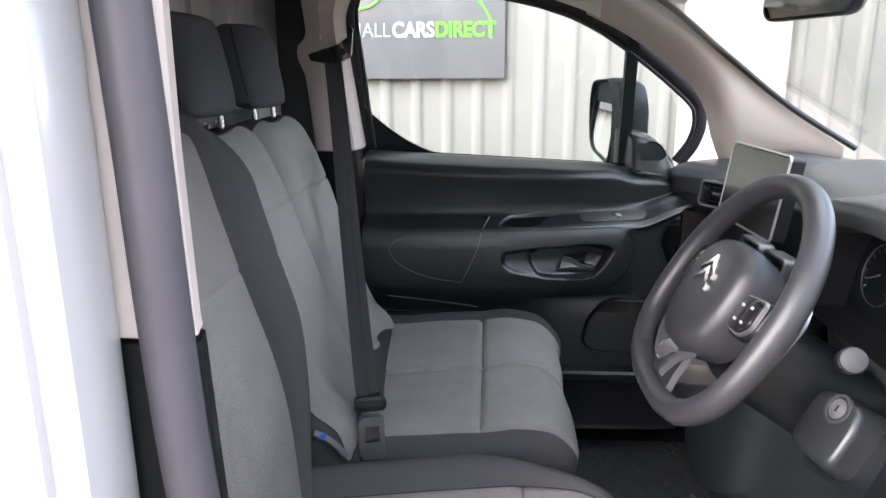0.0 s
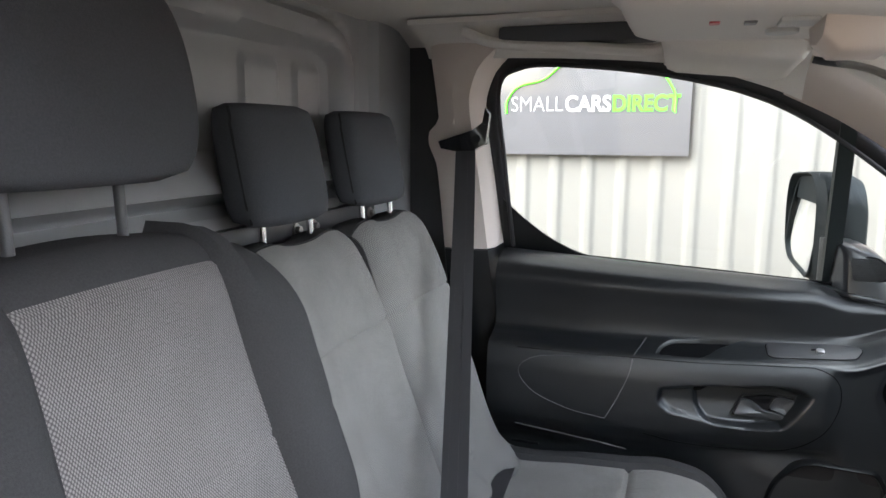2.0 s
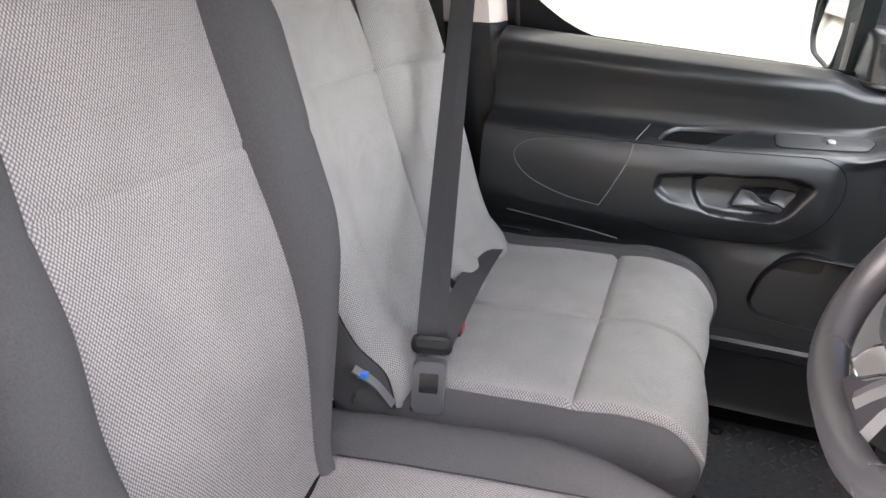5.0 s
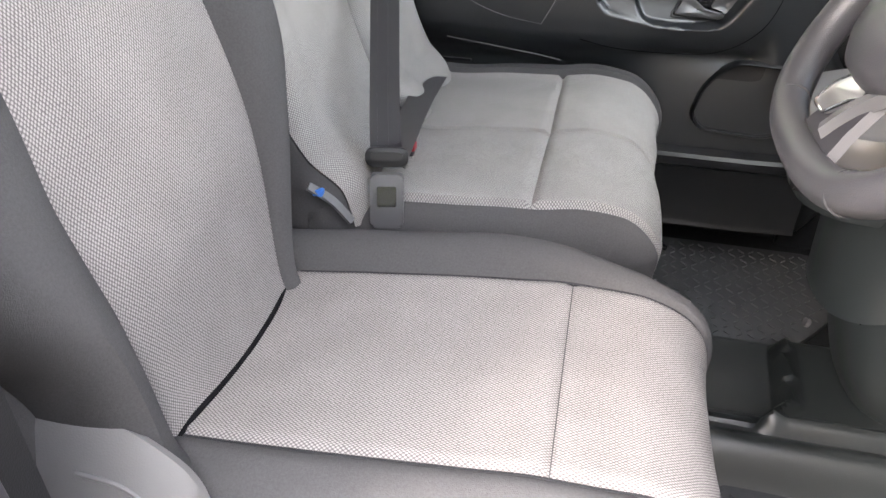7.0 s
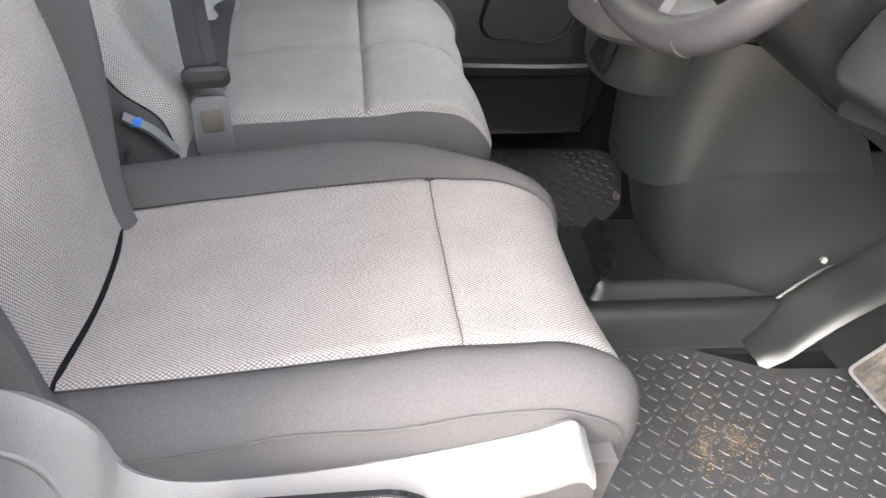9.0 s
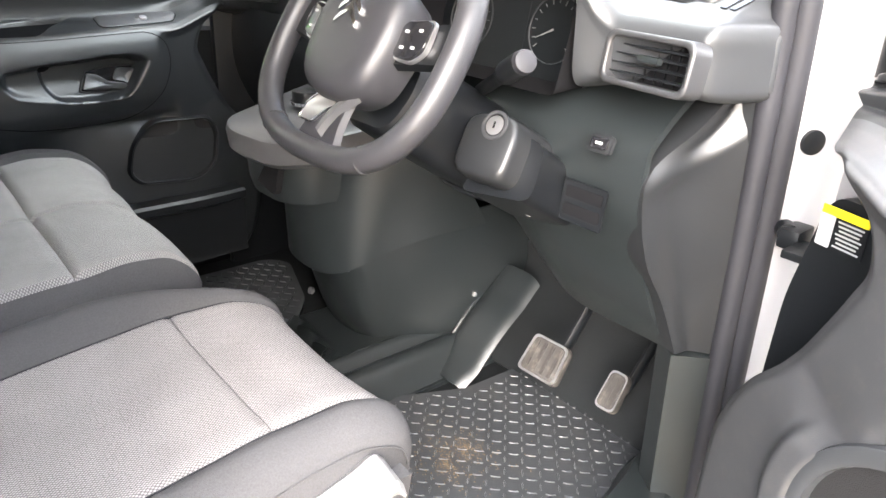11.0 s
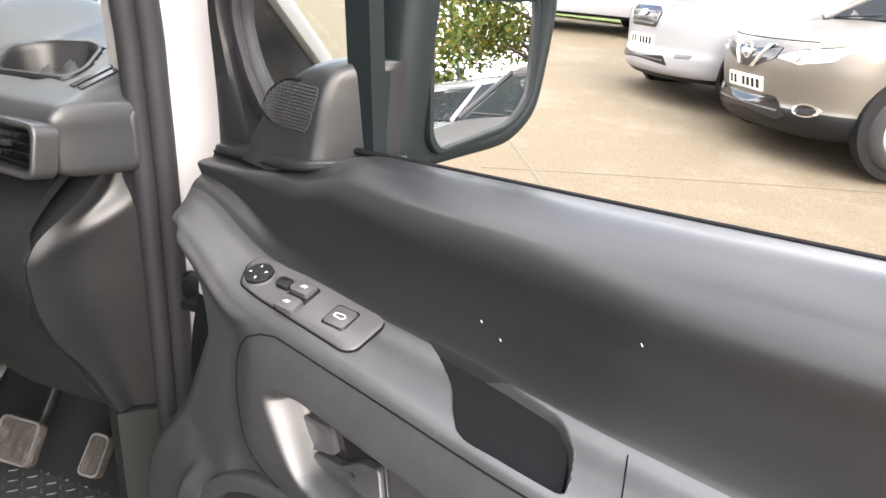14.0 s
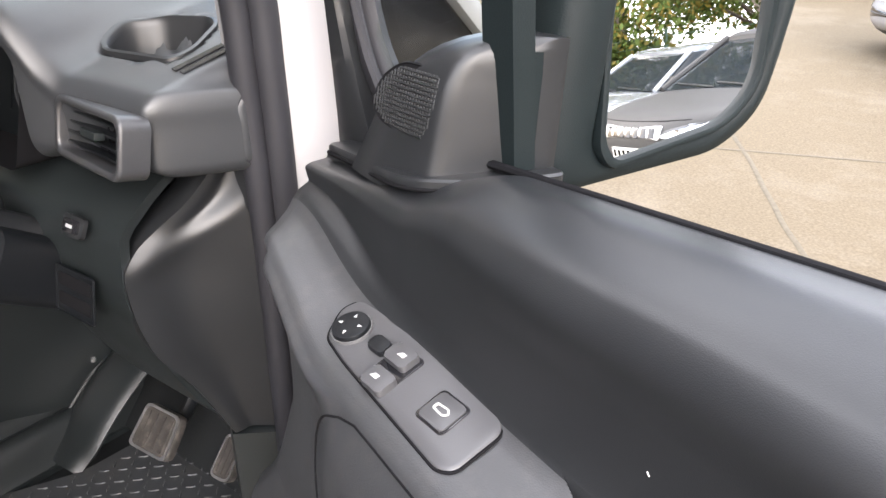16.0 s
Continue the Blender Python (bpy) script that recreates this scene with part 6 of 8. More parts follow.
# instruments
ic = thing("instrument_cluster", (0.78, 1.14, 1.25), "dark instrument cluster with dials under a hood", "instrument panel")
ARCH = soften([(1.306, 1.215), (1.312, 1.300), (1.292, 1.362), (1.255, 1.378), (1.20, 1.388), (1.10, 1.395), (1.02, 1.391), (0.972, 1.377), (0.954, 1.352), (0.948, 1.300), (0.952, 1.215)], 0.012, 4)
shrink = lambda e: [(y + (1.135 - y) * e, z + (1.300 - z) * e) for y, z in ARCH]
part("hood_lining", loft([[V((x + 0.2 * (z - 1.3), y, z)) for y, z in shrink(e)] for x, e in ((0.648, 0.0), (0.69, 0.02), (0.730, 0.04))], caps=False), GAP, ic, "matt black lining under the hood")
part("panel", loft([[V((x + 0.2 * (z - 1.3), y, z)) for y, z in shrink(e)] for x, e in ((0.735, 0.02), (0.722, 0.03), (0.722, 0.5), (0.722, 0.95))]), CLUSTER, ic, "black dial face")
im = axes((0.7200, 1.135, 1.292), (0, -1, 0), (0.2, 0, 0.98))
for cx in (-0.095, 0.095):
    m = im @ Matrix.Translation((cx, 0.0, 0.0))
    part("dial_ring", disc(m, 0.052, 0.003, 36, 0.001, hole=0.0505), PLASTIC_MID, ic)
    for k in range(15):
        a = radians(220 - 260 * k / 14)
        part("tick", plate(rounded(0.008 if k % 2 == 0 else 0.005, 0.0016, 0.0005), m @ Matrix.Rotation(a, 4, 'Z') @ Matrix.Translation((0.042, 0, 0.001)), 0.001), PLASTIC_GREY, ic)
    part("needle", plate([(0.0, -0.0016), (0.038, -0.0006), (0.038, 0.0006), (0.0, 0.0016)], m @ Matrix.Rotation(radians(205), 4, 'Z') @ Matrix.Translation((0, 0, 0.002)), 0.001), PLASTIC_GREY, ic)
part("info_screen", plate(rounded(0.075, 0.085, 0.004), im @ Matrix.Translation((0, 0, 0.001)), 0.001), CLUSTER, ic)

# touch screen on the dash
ts = thing("touchscreen", (0.62, 1.46, 1.30), "grey-lit touchscreen tablet standing on the dashboard", "touchscreen")
tm = axes((0.588, 1.463, 1.395), (0.02, -1, 0), (0.15, 0, 0.99))
part("body", plate(rounded(0.268, 0.150, 0.008), tm @ Matrix.Translation((0, 0, -0.024)), 0.024, 0.003), PLASTIC_DARK, ts)
part("bezel", plate(rounded(0.273, 0.155, 0.010), tm, 0.004, 0.001, hole=rounded(0.266, 0.148, 0.009)), SATIN, ts, "silver screen edge")
part("glass", plate(rounded(0.262, 0.144, 0.008), tm @ Matrix.Translation((0, 0, 0.0005)), 0.002), SCREEN, ts)

# centre stack and gear selector console
cs = thing("centre_console", (0.62, 1.54, 0.48), "black centre console with gear selector", "centre console")


def stack(u, v):
    y = 1.345 + 0.37 * u
    z = 1.235 - 0.165 * v
    x = 0.70 - 0.06 * v + 0.02 * abs(2 * u - 1) ** 2
    return V((x, y, z))


part("centre_panel", grid(stack, 16, 12, thick=0.012), PLASTIC_DARK, cs)
top = soften([(0.700, 1.335), (0.480, 1.365), (0.420, 1.420), (0.405, 1.560), (0.435, 1.640), (0.720, 1.745), (0.78, 1.54)], 0.05, 6)
part("shelf", loft([[V((x + (0.6 - x) * e, y + (1.54 - y) * e, z + 0.12 * (x - 0.42))) for x, y in top] for z, e in ((1.010, 0.10), (1.022, 0.02), (1.050, 0.0), (1.062, 0.02), (1.066, 0.06))]), SWITCH, cs, "satin grey console shelf")
part("pocket", loft([[V((x + (0.58 - x) * e, y + (1.54 - y) * e, z)) for x, y in soften([(0.70, 1.40), (0.50, 1.42), (0.455, 1.47), (0.450, 1.58), (0.475, 1.65), (0.70, 1.70)], 0.03, 4)] for z, e in ((1.030, 0.0), (1.00, 0.02), (0.945, 0.05), (0.925, 0.10), (0.920, 0.25))]), PLASTIC_FLOOR, cs, "black oddments pocket below the shelf")
# Flat black plate on the closed tub paints in the hollow's shade.
part("pocket_mouth", plate(soften([(-0.075, 0.038), (0.075, 0.038), (0.062, -0.034), (-0.060, -0.034)], 0.018, 4), axes((0.4665, 1.510, 0.985), (-0.14, -0.99, 0.0), (0.10, 0, 0.99)), 0.012, 0.003), GAP, cs, "black plate for the shade in the pocket mouth")
part("cup_hole", disc(axes((0.60, 1.48, 1.0885), (1, 0, 0), (0, 1, 0)), 0.036, 0.003, 28, 0.001), PLASTIC_GLOSS, cs, "dark round cup hole")
part("selector_knob", disc(axes((0.585, 1.57, 1.09), (1, 0, 0), (0, 1, 0)), 0.030, 0.028, 28, 0.006), PLASTIC_DARK, cs, "black rotary knob")
part("knob_ring", disc(axes((0.585, 1.57, 1.088), (1, 0, 0), (0, 1, 0)), 0.034, 0.008, 28, 0.002, hole=0.030), CHROME, cs)
for y in (1.40, 1.44, 1.48):
    part("toggle", box((0.662, y, 1.175), (0.02, 0.03, 0.022), 0.005), PLASTIC_GLOSS, cs)


def path_at(rows, u):
    n = 40
    p = spline([(x, y, 0) for x, y in rows], n)
    k = u * (n - 1)
    i = min(int(k), n - 2)
    return p[i].lerp(p[i + 1], k - i)


SKIRT = [(1.035, [(0.80, 1.74), (0.64, 1.70), (0.565, 1.62), (0.555, 1.50), (0.60, 1.39), (0.68, 1.345), (0.73, 1.325)]),
         (0.90, [(0.82, 1.73), (0.65, 1.70), (0.565, 1.63), (0.545, 1.52), (0.585, 1.41), (0.67, 1.373), (0.86, 1.352)]),
         (0.755, [(0.86, 1.72), (0.67, 1.70), (0.575, 1.64), (0.548, 1.53), (0.575, 1.425), (0.66, 1.395), (0.96, 1.378)])]
HUMP = [(0.775, [(0.87, 1.71), (0.69, 1.69), (0.60, 1.63), (0.572, 1.53), (0.60, 1.435), (0.70, 1.402), (1.08, 1.385)]),
        (0.62, [(0.90, 1.73), (0.71, 1.70), (0.64, 1.62), (0.622, 1.53), (0.65, 1.445), (0.77, 1.410), (1.10, 1.395)]),
        (0.50, [(0.95, 1.76), (0.74, 1.70), (0.69, 1.62), (0.675, 1.53), (0.71, 1.46), (0.84, 1.412), (1.12, 1.400)]),
        (0.455, [(0.95, 1.78), (0.73, 1.72), (0.66, 1.63), (0.645, 1.53), (0.68, 1.44), (0.82, 1.392), (1.12, 1.39)])]


def draped(rows, rise_top=0.0, rise_low=0.0):
    def fn(u, v):
        up = smoothstep(0.55, 0.95, u)
        z0, z1 = rows[0][0] + rise_top * up, rows[-1][0] + rise_low * up
        z = z0 + (z1 - z0) * v
        ps = [(r[0], path_at(r[1], u)) for r in rows][::-1]
        return V((curve([(q, p.x) for q, p in ps], z), curve([(q, p.y) for q, p in ps], z), z))
    return fn


part("skirt", grid(draped(SKIRT, 0.0, 0.07), 44, 16, thick=0.010), PLASTIC_FLOOR, cs, "black console skirt")
part("floor_hump", grid(draped(HUMP, 0.075, 0.0), 60, 18, thick=0.008), PLASTIC_FLOOR, cs, "black floor moulding round the console")
sk = draped(SKIRT)
part("skirt_joint", tube([sk(0.42 + 0.26 * k / 12, 0.52 - 0.10 * k / 12) for k in range(13)], 0.0022, n=6), PLASTIC_GLOSS, cs)
part("skirt_joint", tube([sk(0.68 + 0.05 * math.sin(k / 4), 0.05 + 0.90 * k / 12) for k in range(13)], 0.0022, n=6), PLASTIC_GLOSS, cs)
part("fixing", disc(axes((0.543, 1.513, 0.695), (0, 1, 0), (0.3, 0, 0.95)), 0.008, 0.008, 12, 0.002), STEEL_DARK, cs)
tn = thing("floor_tunnel", (0.45, 1.52, 0.455), "black moulded floor tunnel between the footwells", "floor tunnel")


def tunnel(u, v):
    """A raised tray between the footwells, with a rolled lip towards the console and a ledge beside the driver."""
    x, y = 0.10 + 0.92 * u, 1.325 + 0.385 * v
    z = 0.455 + 0.066 * smoothstep(1.335, 1.378, y) * (1 - smoothstep(1.655, 1.70, y))
    z += 0.007 * math.exp(-((y - 1.384) / 0.009)**2)
    lip = 0.545 + 0.10 * (y - 1.50) - 0.9 * max(0.0, 1.455 - y) ** 1.0
    z += 0.030 * smoothstep(lip - 0.012, lip + 0.010, x) * smoothstep(1.405, 1.425, y) * (1 - smoothstep(1.63, 1.66, y))
    z += 0.008 * math.exp(-((x - lip - 0.008) / 0.010)**2) * smoothstep(1.41, 1.43, y) * (1 - smoothstep(1.62, 1.65, y))
    z += 0.010 * math.exp(-((y - 1.428) / 0.008)**2) * (1 - smoothstep(lip - 0.03, lip, x))
    return V((x, y, z))


part("side_ledge", grid(tunnel, 110, 30, 0.0, 1.0, 0.0, 0.262, thick=-0.012), PLASTIC_FLOOR, tn, smooth=60)
part("tray", grid(tunnel, 110, 64, 0.0, 1.0, 0.262, 1.0, thick=-0.012), PLASTIC_FLOOR, tn, smooth=60)

# ---- steering wheel and column ----
def steering():
    w = thing("steering_wheel", (0.44, 1.14, 1.27), "black leather-rimmed steering wheel with flattened base", "steering wheel")
    a = radians(31)
    C = V((0.437, 1.142, 1.280))
    R_, U = V((0, -1, 0)), V((math.sin(a), 0, math.cos(a)))
    N = R_.cross(U) * 1.0
    if N.x > 0:
        N = -N
    rim = []
    for k in range(96):
        th = 2 * math.pi * k / 96
        c, s = math.cos(th), math.sin(th)
        R0 = 0.199
        x, y = R0 * c, R0 * s * 0.98
        if s < 0:
            q = (abs(c)**2.7 + abs(s)**2.7) ** (-1 / 2.7)
            x, y = R0 * q * c, R0 * q * s * 0.86
        rim.append(C + R_ * x + U * y)
    part("rim", tube(rim, 0.0180, 0.0205, 16, closed=True, up=N), LEATHER, w, "black leather rim", smooth=80)
    for sx in (-0.118, 0.118):
        # rim seams
        j = min(range(96), key=lambda i: (V((rim[i] - C).to_tuple()).dot(R_) - sx)**2 + ((rim[i] - C).dot(U) + 0.155)**2)
        t = (rim[(j + 1) % 96] - rim[j - 1]).normalized()
        part("rim_seam", tube([rim[j] + (N * math.cos(q) + t.cross(N) * math.sin(q)) * 0.0185 for q in [2 * math.pi * i / 20 for i in range(20)]], 0.0014, n=6, closed=True), PIPING, w)
    m = Matrix((R_, U, N)).transposed().to_4x4()
    m.translation = C + N * -0.012
    hub = soften([(-0.072, 0.060), (-0.03, 0.078), (0.03, 0.078), (0.072, 0.060), (0.084, 0.0), (0.070, -0.062), (0.03, -0.085), (-0.03, -0.085), (-0.070, -0.062), (-0.084, 0.0)], 0.03, 4)
    part("hub", loft([[m @ V((x * e * 1.13, y * e * 1.13, h)) for x, y in hub] for h, e in ((-0.03, 0.92), (0.0, 1.0), (0.022, 1.0), (0.036, 0.95), (0.044, 0.84), (0.047, 0.6), (0.048, 0.25))]), LEATHER, w, "black airbag hub", smooth=70)
    for s in (1, -1):
        part("spoke", loft([[m @ V((x * s, y + dy, h)) for y, h in ((0.030, 0.010), (0.034, 0.0), (0.0, -0.012), (-0.030, 0.0), (-0.026, 0.012))] for x, dy in ((0.070, 0.0), (0.11, 0.006), (0.15, 0.012), (0.182, 0.016))]), PLASTIC_DARK, w, "black spoke")
        bm = plate(soften([(0.088 * s, 0.026), (0.142 * s, 0.034), (0.146 * s, -0.006), (0.128 * s, -0.022), (0.090 * s, -0.022)], 0.010, 4), m @ Matrix.Translation((0, 0.006, 0.012)), 0.010, 0.003)
        bp = part("button_pad", bm, PLASTIC_GLOSS, w, "gloss black button pad")
        part("pad_rim", plate(soften([(0.086 * s, 0.029), (0.144 * s, 0.037), (0.149 * s, -0.007), (0.130 * s, -0.025), (0.088 * s, -0.025)], 0.011, 4), m @ Matrix.Translation((0, 0.006, 0.012)), 0.006, 0.001,
                              hole=soften([(0.088 * s, 0.026), (0.142 * s, 0.034), (0.146 * s, -0.006), (0.128 * s, -0.022), (0.090 * s, -0.022)], 0.010, 4)), SATIN, w)
        for bx, by in ((0.102, 0.014), (0.128, 0.018), (0.104, -0.008), (0.126, -0.006)):
            part("button_mark", plate(rounded(0.008, 0.004, 0.001), m @ Matrix.Translation((bx * s, by + 0.006, 0.0222)), 0.0006), WHITE_MARK, w)
    part("lower_spoke", loft([[m @ V((dx * k, y, h)) for dx, h in ((-0.046, 0.006), (-0.040, 0.014), (0.040, 0.014), (0.046, 0.006), (0.0, -0.014))] for k, y in ((1.05, -0.075), (0.98, -0.10), (1.0, -0.13), (1.2, -0.158))]), SEAL, w, "black lower spoke")
    tr = soften([(-0.052, -0.020), (-0.046, 0.006), (-0.030, 0.021), (0.020, 0.022), (0.024, 0.013), (0.006, 0.004), (-0.016, -0.020)], 0.007, 4)
    part("spoke_trim", plate(tr, m @ Matrix.Translation((-0.004, -0.114, 0.0125)), 0.006, 0.0015), SATIN, w, "satin silver trim on the lower spoke")
    part("trim_rim", tube([m @ V((x - 0.004, y - 0.114, 0.0185)) for x, y in tr], 0.0016, n=6, closed=True), CHROME, w, "chrome edge of the trim")
    part("spoke_arch", loft([[m @ V((x + dx, y + dy, h)) for dx, dy, h in ((-0.010, 0.003, 0.012), (-0.004, 0.006, 0.021), (0.006, 0.002, 0.022), (0.010, -0.004, 0.012))] for x, y in ((0.052, -0.080), (0.036, -0.094), (0.020, -0.110), (0.010, -0.128), (0.004, -0.146))]), SWITCH, w, "grey blade of the lower spoke")
    # emblem: two chevrons
    for dy in (0.0, 0.019):
        ch = [(-0.026, -0.012 + dy), (0.0, 0.014 + dy), (0.026, -0.012 + dy), (0.026, -0.021 + dy), (0.0, 0.003 + dy), (-0.026, -0.021 + dy)]
        part("emblem", plate(ch, m @ Matrix.Translation((0, 0.022, 0.0465)), 0.005, 0.001), CHROME, w, "chrome chevron emblem")
    return C, R_, U, N, m


SC, SR, SU, SN, SM = steering()
col = thing("steering_column", (0.58, 1.10, 1.15), "black steering column shroud with ignition lock and stalk", "steering column")
part("shroud", loft([[SM @ V((x * e, y * e - 0.025, h)) for x, y in soften([(-0.075, 0.045), (0.075, 0.045), (0.085, -0.02), (0.06, -0.085), (-0.06, -0.085), (-0.085, -0.02)], 0.03, 4)] for h, e in ((-0.05, 0.9), (-0.065, 1.0), (-0.16, 1.06), (-0.28, 1.1))]), PLASTIC_DARK, col, "black column shroud")
lockm = axes((0.562, 0.990, 1.160), (0.15, -0.98, 0.05), (0.50, 0.05, 0.86))
part("lock_housing", loft([[lockm @ V((x * e + (0.03 if h < -0.1 else 0.0), y * e - 0.014, h)) for x, y in soften([(-0.050, 0.040), (0.030, 0.044), (0.046, 0.014), (0.044, -0.056), (-0.052, -0.050)], 0.026, 5)] for h, e in ((-0.17, 1.00), (-0.10, 1.06), (-0.02, 1.04), (0.004, 1.0), (0.012, 0.95), (0.016, 0.84))]), PLASTIC, col, "charcoal ignition lock housing")
part("lock_side", loft([[lockm @ V((x, y, h)) for x, y in soften([(0.0, 0.020), (0.070, 0.005), (0.076, -0.078), (-0.05, -0.085)], 0.02, 4)] for h in (-0.16, -0.06, -0.030, -0.024)]), PLASTIC_DARK, col, "black side of the lock housing")
part("lock_ring", disc(lockm @ Matrix.Translation((0.004, 0.010, 0.012)), 0.022, 0.006, 30, 0.002, hole=0.0165), PLASTIC_LIGHTENED, col, "grey lock ring")
part("lock_face", disc(lockm @ Matrix.Translation((0.004, 0.010, 0.012)), 0.0145, 0.005, 24, 0.001), SATIN, col, "satin key cylinder")
part("key_slot", plate(rounded(0.003, 0.010, 0.001), lockm @ Matrix.Translation((0.004, 0.010, 0.0175)), 0.0006), PLASTIC_GLOSS, col)
part("stalk", tube(spline([V((0.63, 1.10, 1.198)), V((0.585, 1.035, 1.222)), V((0.552, 0.975, 1.248)), V((0.536, 0.940, 1.264)), V((0.526, 0.914, 1.276))], 20), 0.0165, n=18, taper=lambda t: 0.62 + 0.38 * smoothstep(0.45, 0.58, t)), PLASTIC_DARK, col, "black light stalk")
part("stalk_end", disc(axes(V((0.526, 0.914, 1.276)), (0.935, -0.355, 0.0), (0.009, 0.024, 0.062)), 0.0160, 0.009, 24, 0.006), SEAL, col, "grey stalk end")
part("paddle", plate(soften([(-0.012, -0.05), (0.012, -0.05), (0.018, 0.03), (0.0, 0.06), (-0.015, 0.03)], 0.012, 4), SM @ Matrix.Translation((0.150, 0.01, -0.032)), 0.005, 0.002), SATIN, col, "silver shift paddle")
part("paddle", plate(soften([(-0.012, -0.05), (0.012, -0.05), (0.018, 0.03), (0.0, 0.06), (-0.015, 0.03)], 0.012, 4), SM @ Matrix.Translation((-0.150, 0.01, -0.032)), 0.005, 0.002), SATIN, col, "silver shift paddle")
wr = thing("column_bracket", (0.66, 1.08, 1.03), "bare metal column bracket and wiring under the dash", "bracket")
part("plate", join(box((0.655, 1.06, 1.035), (0.05, 0.10, 0.012), 0.003, Euler((0.2, 0.3, 0.4)).to_matrix()), box((0.640, 1.13, 1.050), (0.02, 0.05, 0.05), 0.004, Euler((0.1, 0.2, 0.3)).to_matrix())), SATIN, wr)
part("connector", box((0.650, 1.005, 1.030), (0.04, 0.05, 0.022), 0.004, Euler((0.1, 0.3, 0.3)).to_matrix()), PLASTIC_GREY, wr, "grey plug")
part("wire", tube(spline([V((0.60, 1.20, 1.07)), V((0.610, 1.14, 1.035)), V((0.635, 1.06, 1.025)), V((0.66, 1.0, 1.045))], 20), 0.004, n=8), PLASTIC_DARK, wr)
part("wire", tube(spline([V((0.585, 1.17, 1.085)), V((0.60, 1.13, 1.060)), V((0.625, 1.09, 1.055))], 14), 0.003, n=8), PLASTIC_DARK, wr)

# ---- pedals, footrest, mats ----
def pedal(name, label, c, w, h, tilt, arm_to, ribs):
    p = thing(name, c, label, "pedal")
    m = axes(c, (0.05, -1, 0), (math.sin(radians(tilt)), 0, math.cos(radians(tilt))))
    part("pad", loft([[m @ V((x * e, y * e, hh)) for x, y in soften([(-w / 2, -h / 2), (w / 2, -h / 2), (w / 2 * 0.9, h / 2), (-w / 2 * 0.9, h / 2)], 0.014, 4)] for hh, e in ((-0.012, 0.96), (0.0, 1.0), (0.008, 0.98), (0.012, 0.90))]), PEDAL, p, "worn black rubber pad")
    part("pad_edge", plate([(x * 0.97, y * 0.97) for x, y in soften([(-w / 2, -h / 2), (w / 2, -h / 2), (w / 2 * 0.9, h / 2), (-w / 2 * 0.9, h / 2)], 0.014, 4)], m @ Matrix.Translation((0, 0, 0.011)), 0.002, hole=[(x * 0.86, y * 0.86) for x, y in soften([(-w / 2, -h / 2), (w / 2, -h / 2), (w / 2 * 0.9, h / 2), (-w / 2 * 0.9, h / 2)], 0.014, 4)]), SATIN, p)
    for k in range(ribs):
        x = (k - (ribs - 1) / 2) * w * 0.78 / ribs
        part("rib", plate(rounded(w * 0.30 / ribs, h * 0.72, 0.001), m @ Matrix.Translation((x, 0, 0.011)), 0.003, 0.001), PEDAL, p)
    part("arm", tube(spline([m @ V((0, 0.0, -0.012)), m @ V((0, 0.03, -0.05)), V(arm_to) * 0.5 + (m @ V((0, 0.05, -0.06))) * 0.5, V(arm_to)], 16), 0.008, 0.014, 10), PLASTIC_DARK, p, "black steel arm")


PEDAL = mat("worn_pedal_rubber", (0.036, 0.033, 0.031), 0.5, spec=0.4, vary=0.4, noise_scale=60, wear=0.32, wear_scale=40)
pedal("brake_pedal", "worn square brake pedal with dirty ribbed pad", V((0.872, 1.105, 0.605)), 0.102, 0.088, 38, (1.05, 1.06, 0.90), 4)
pedal("accelerator_pedal", "worn narrow accelerator pedal on a black arm", V((0.912, 0.955, 0.592)), 0.046, 0.085, 38, (1.02, 0.90, 0.84), 3)
fr = thing("footrest", (0.95, 1.34, 0.47), "black moulded plastic footrest beside the pedals", "footrest")


def ramp(u, v):
    """A broad foot plate with a rolled edge, climbing ahead."""
    x = 0.790 + 0.235 * v
    z = 0.478 + 0.205 * v + 0.014 * math.sin(math.pi * min(1.0, v * 1.3)) - 0.018 * (2 * u - 1)**4
    w = 0.060 - 0.012 * (1 - smoothstep(0.0, 0.18, v)) + 0.004 * v
    return V((x - 0.012 * (1 - (2 * u - 1)**2) * (1 - smoothstep(0.0, 0.15, v)), 1.318 + 0.020 * v + w * (2 * u - 1), z))


part("ramp", grid(ramp, 20, 24, thick=-0.02), PLASTIC_FLOOR, fr, "worn black foot plate", smooth=60)
part("edge", tube([ramp(1.0, k / 16) + V((0, 0.003, 0.004)) for k in range(17)], 0.0055, n=8), PLASTIC_FLOOR, fr)
part("fixing", disc(axes((0.925, 1.392, 0.622), (0, 1, 0), (0.6, 0, 0.8)), 0.006, 0.004, 12, 0.001), SATIN, fr)


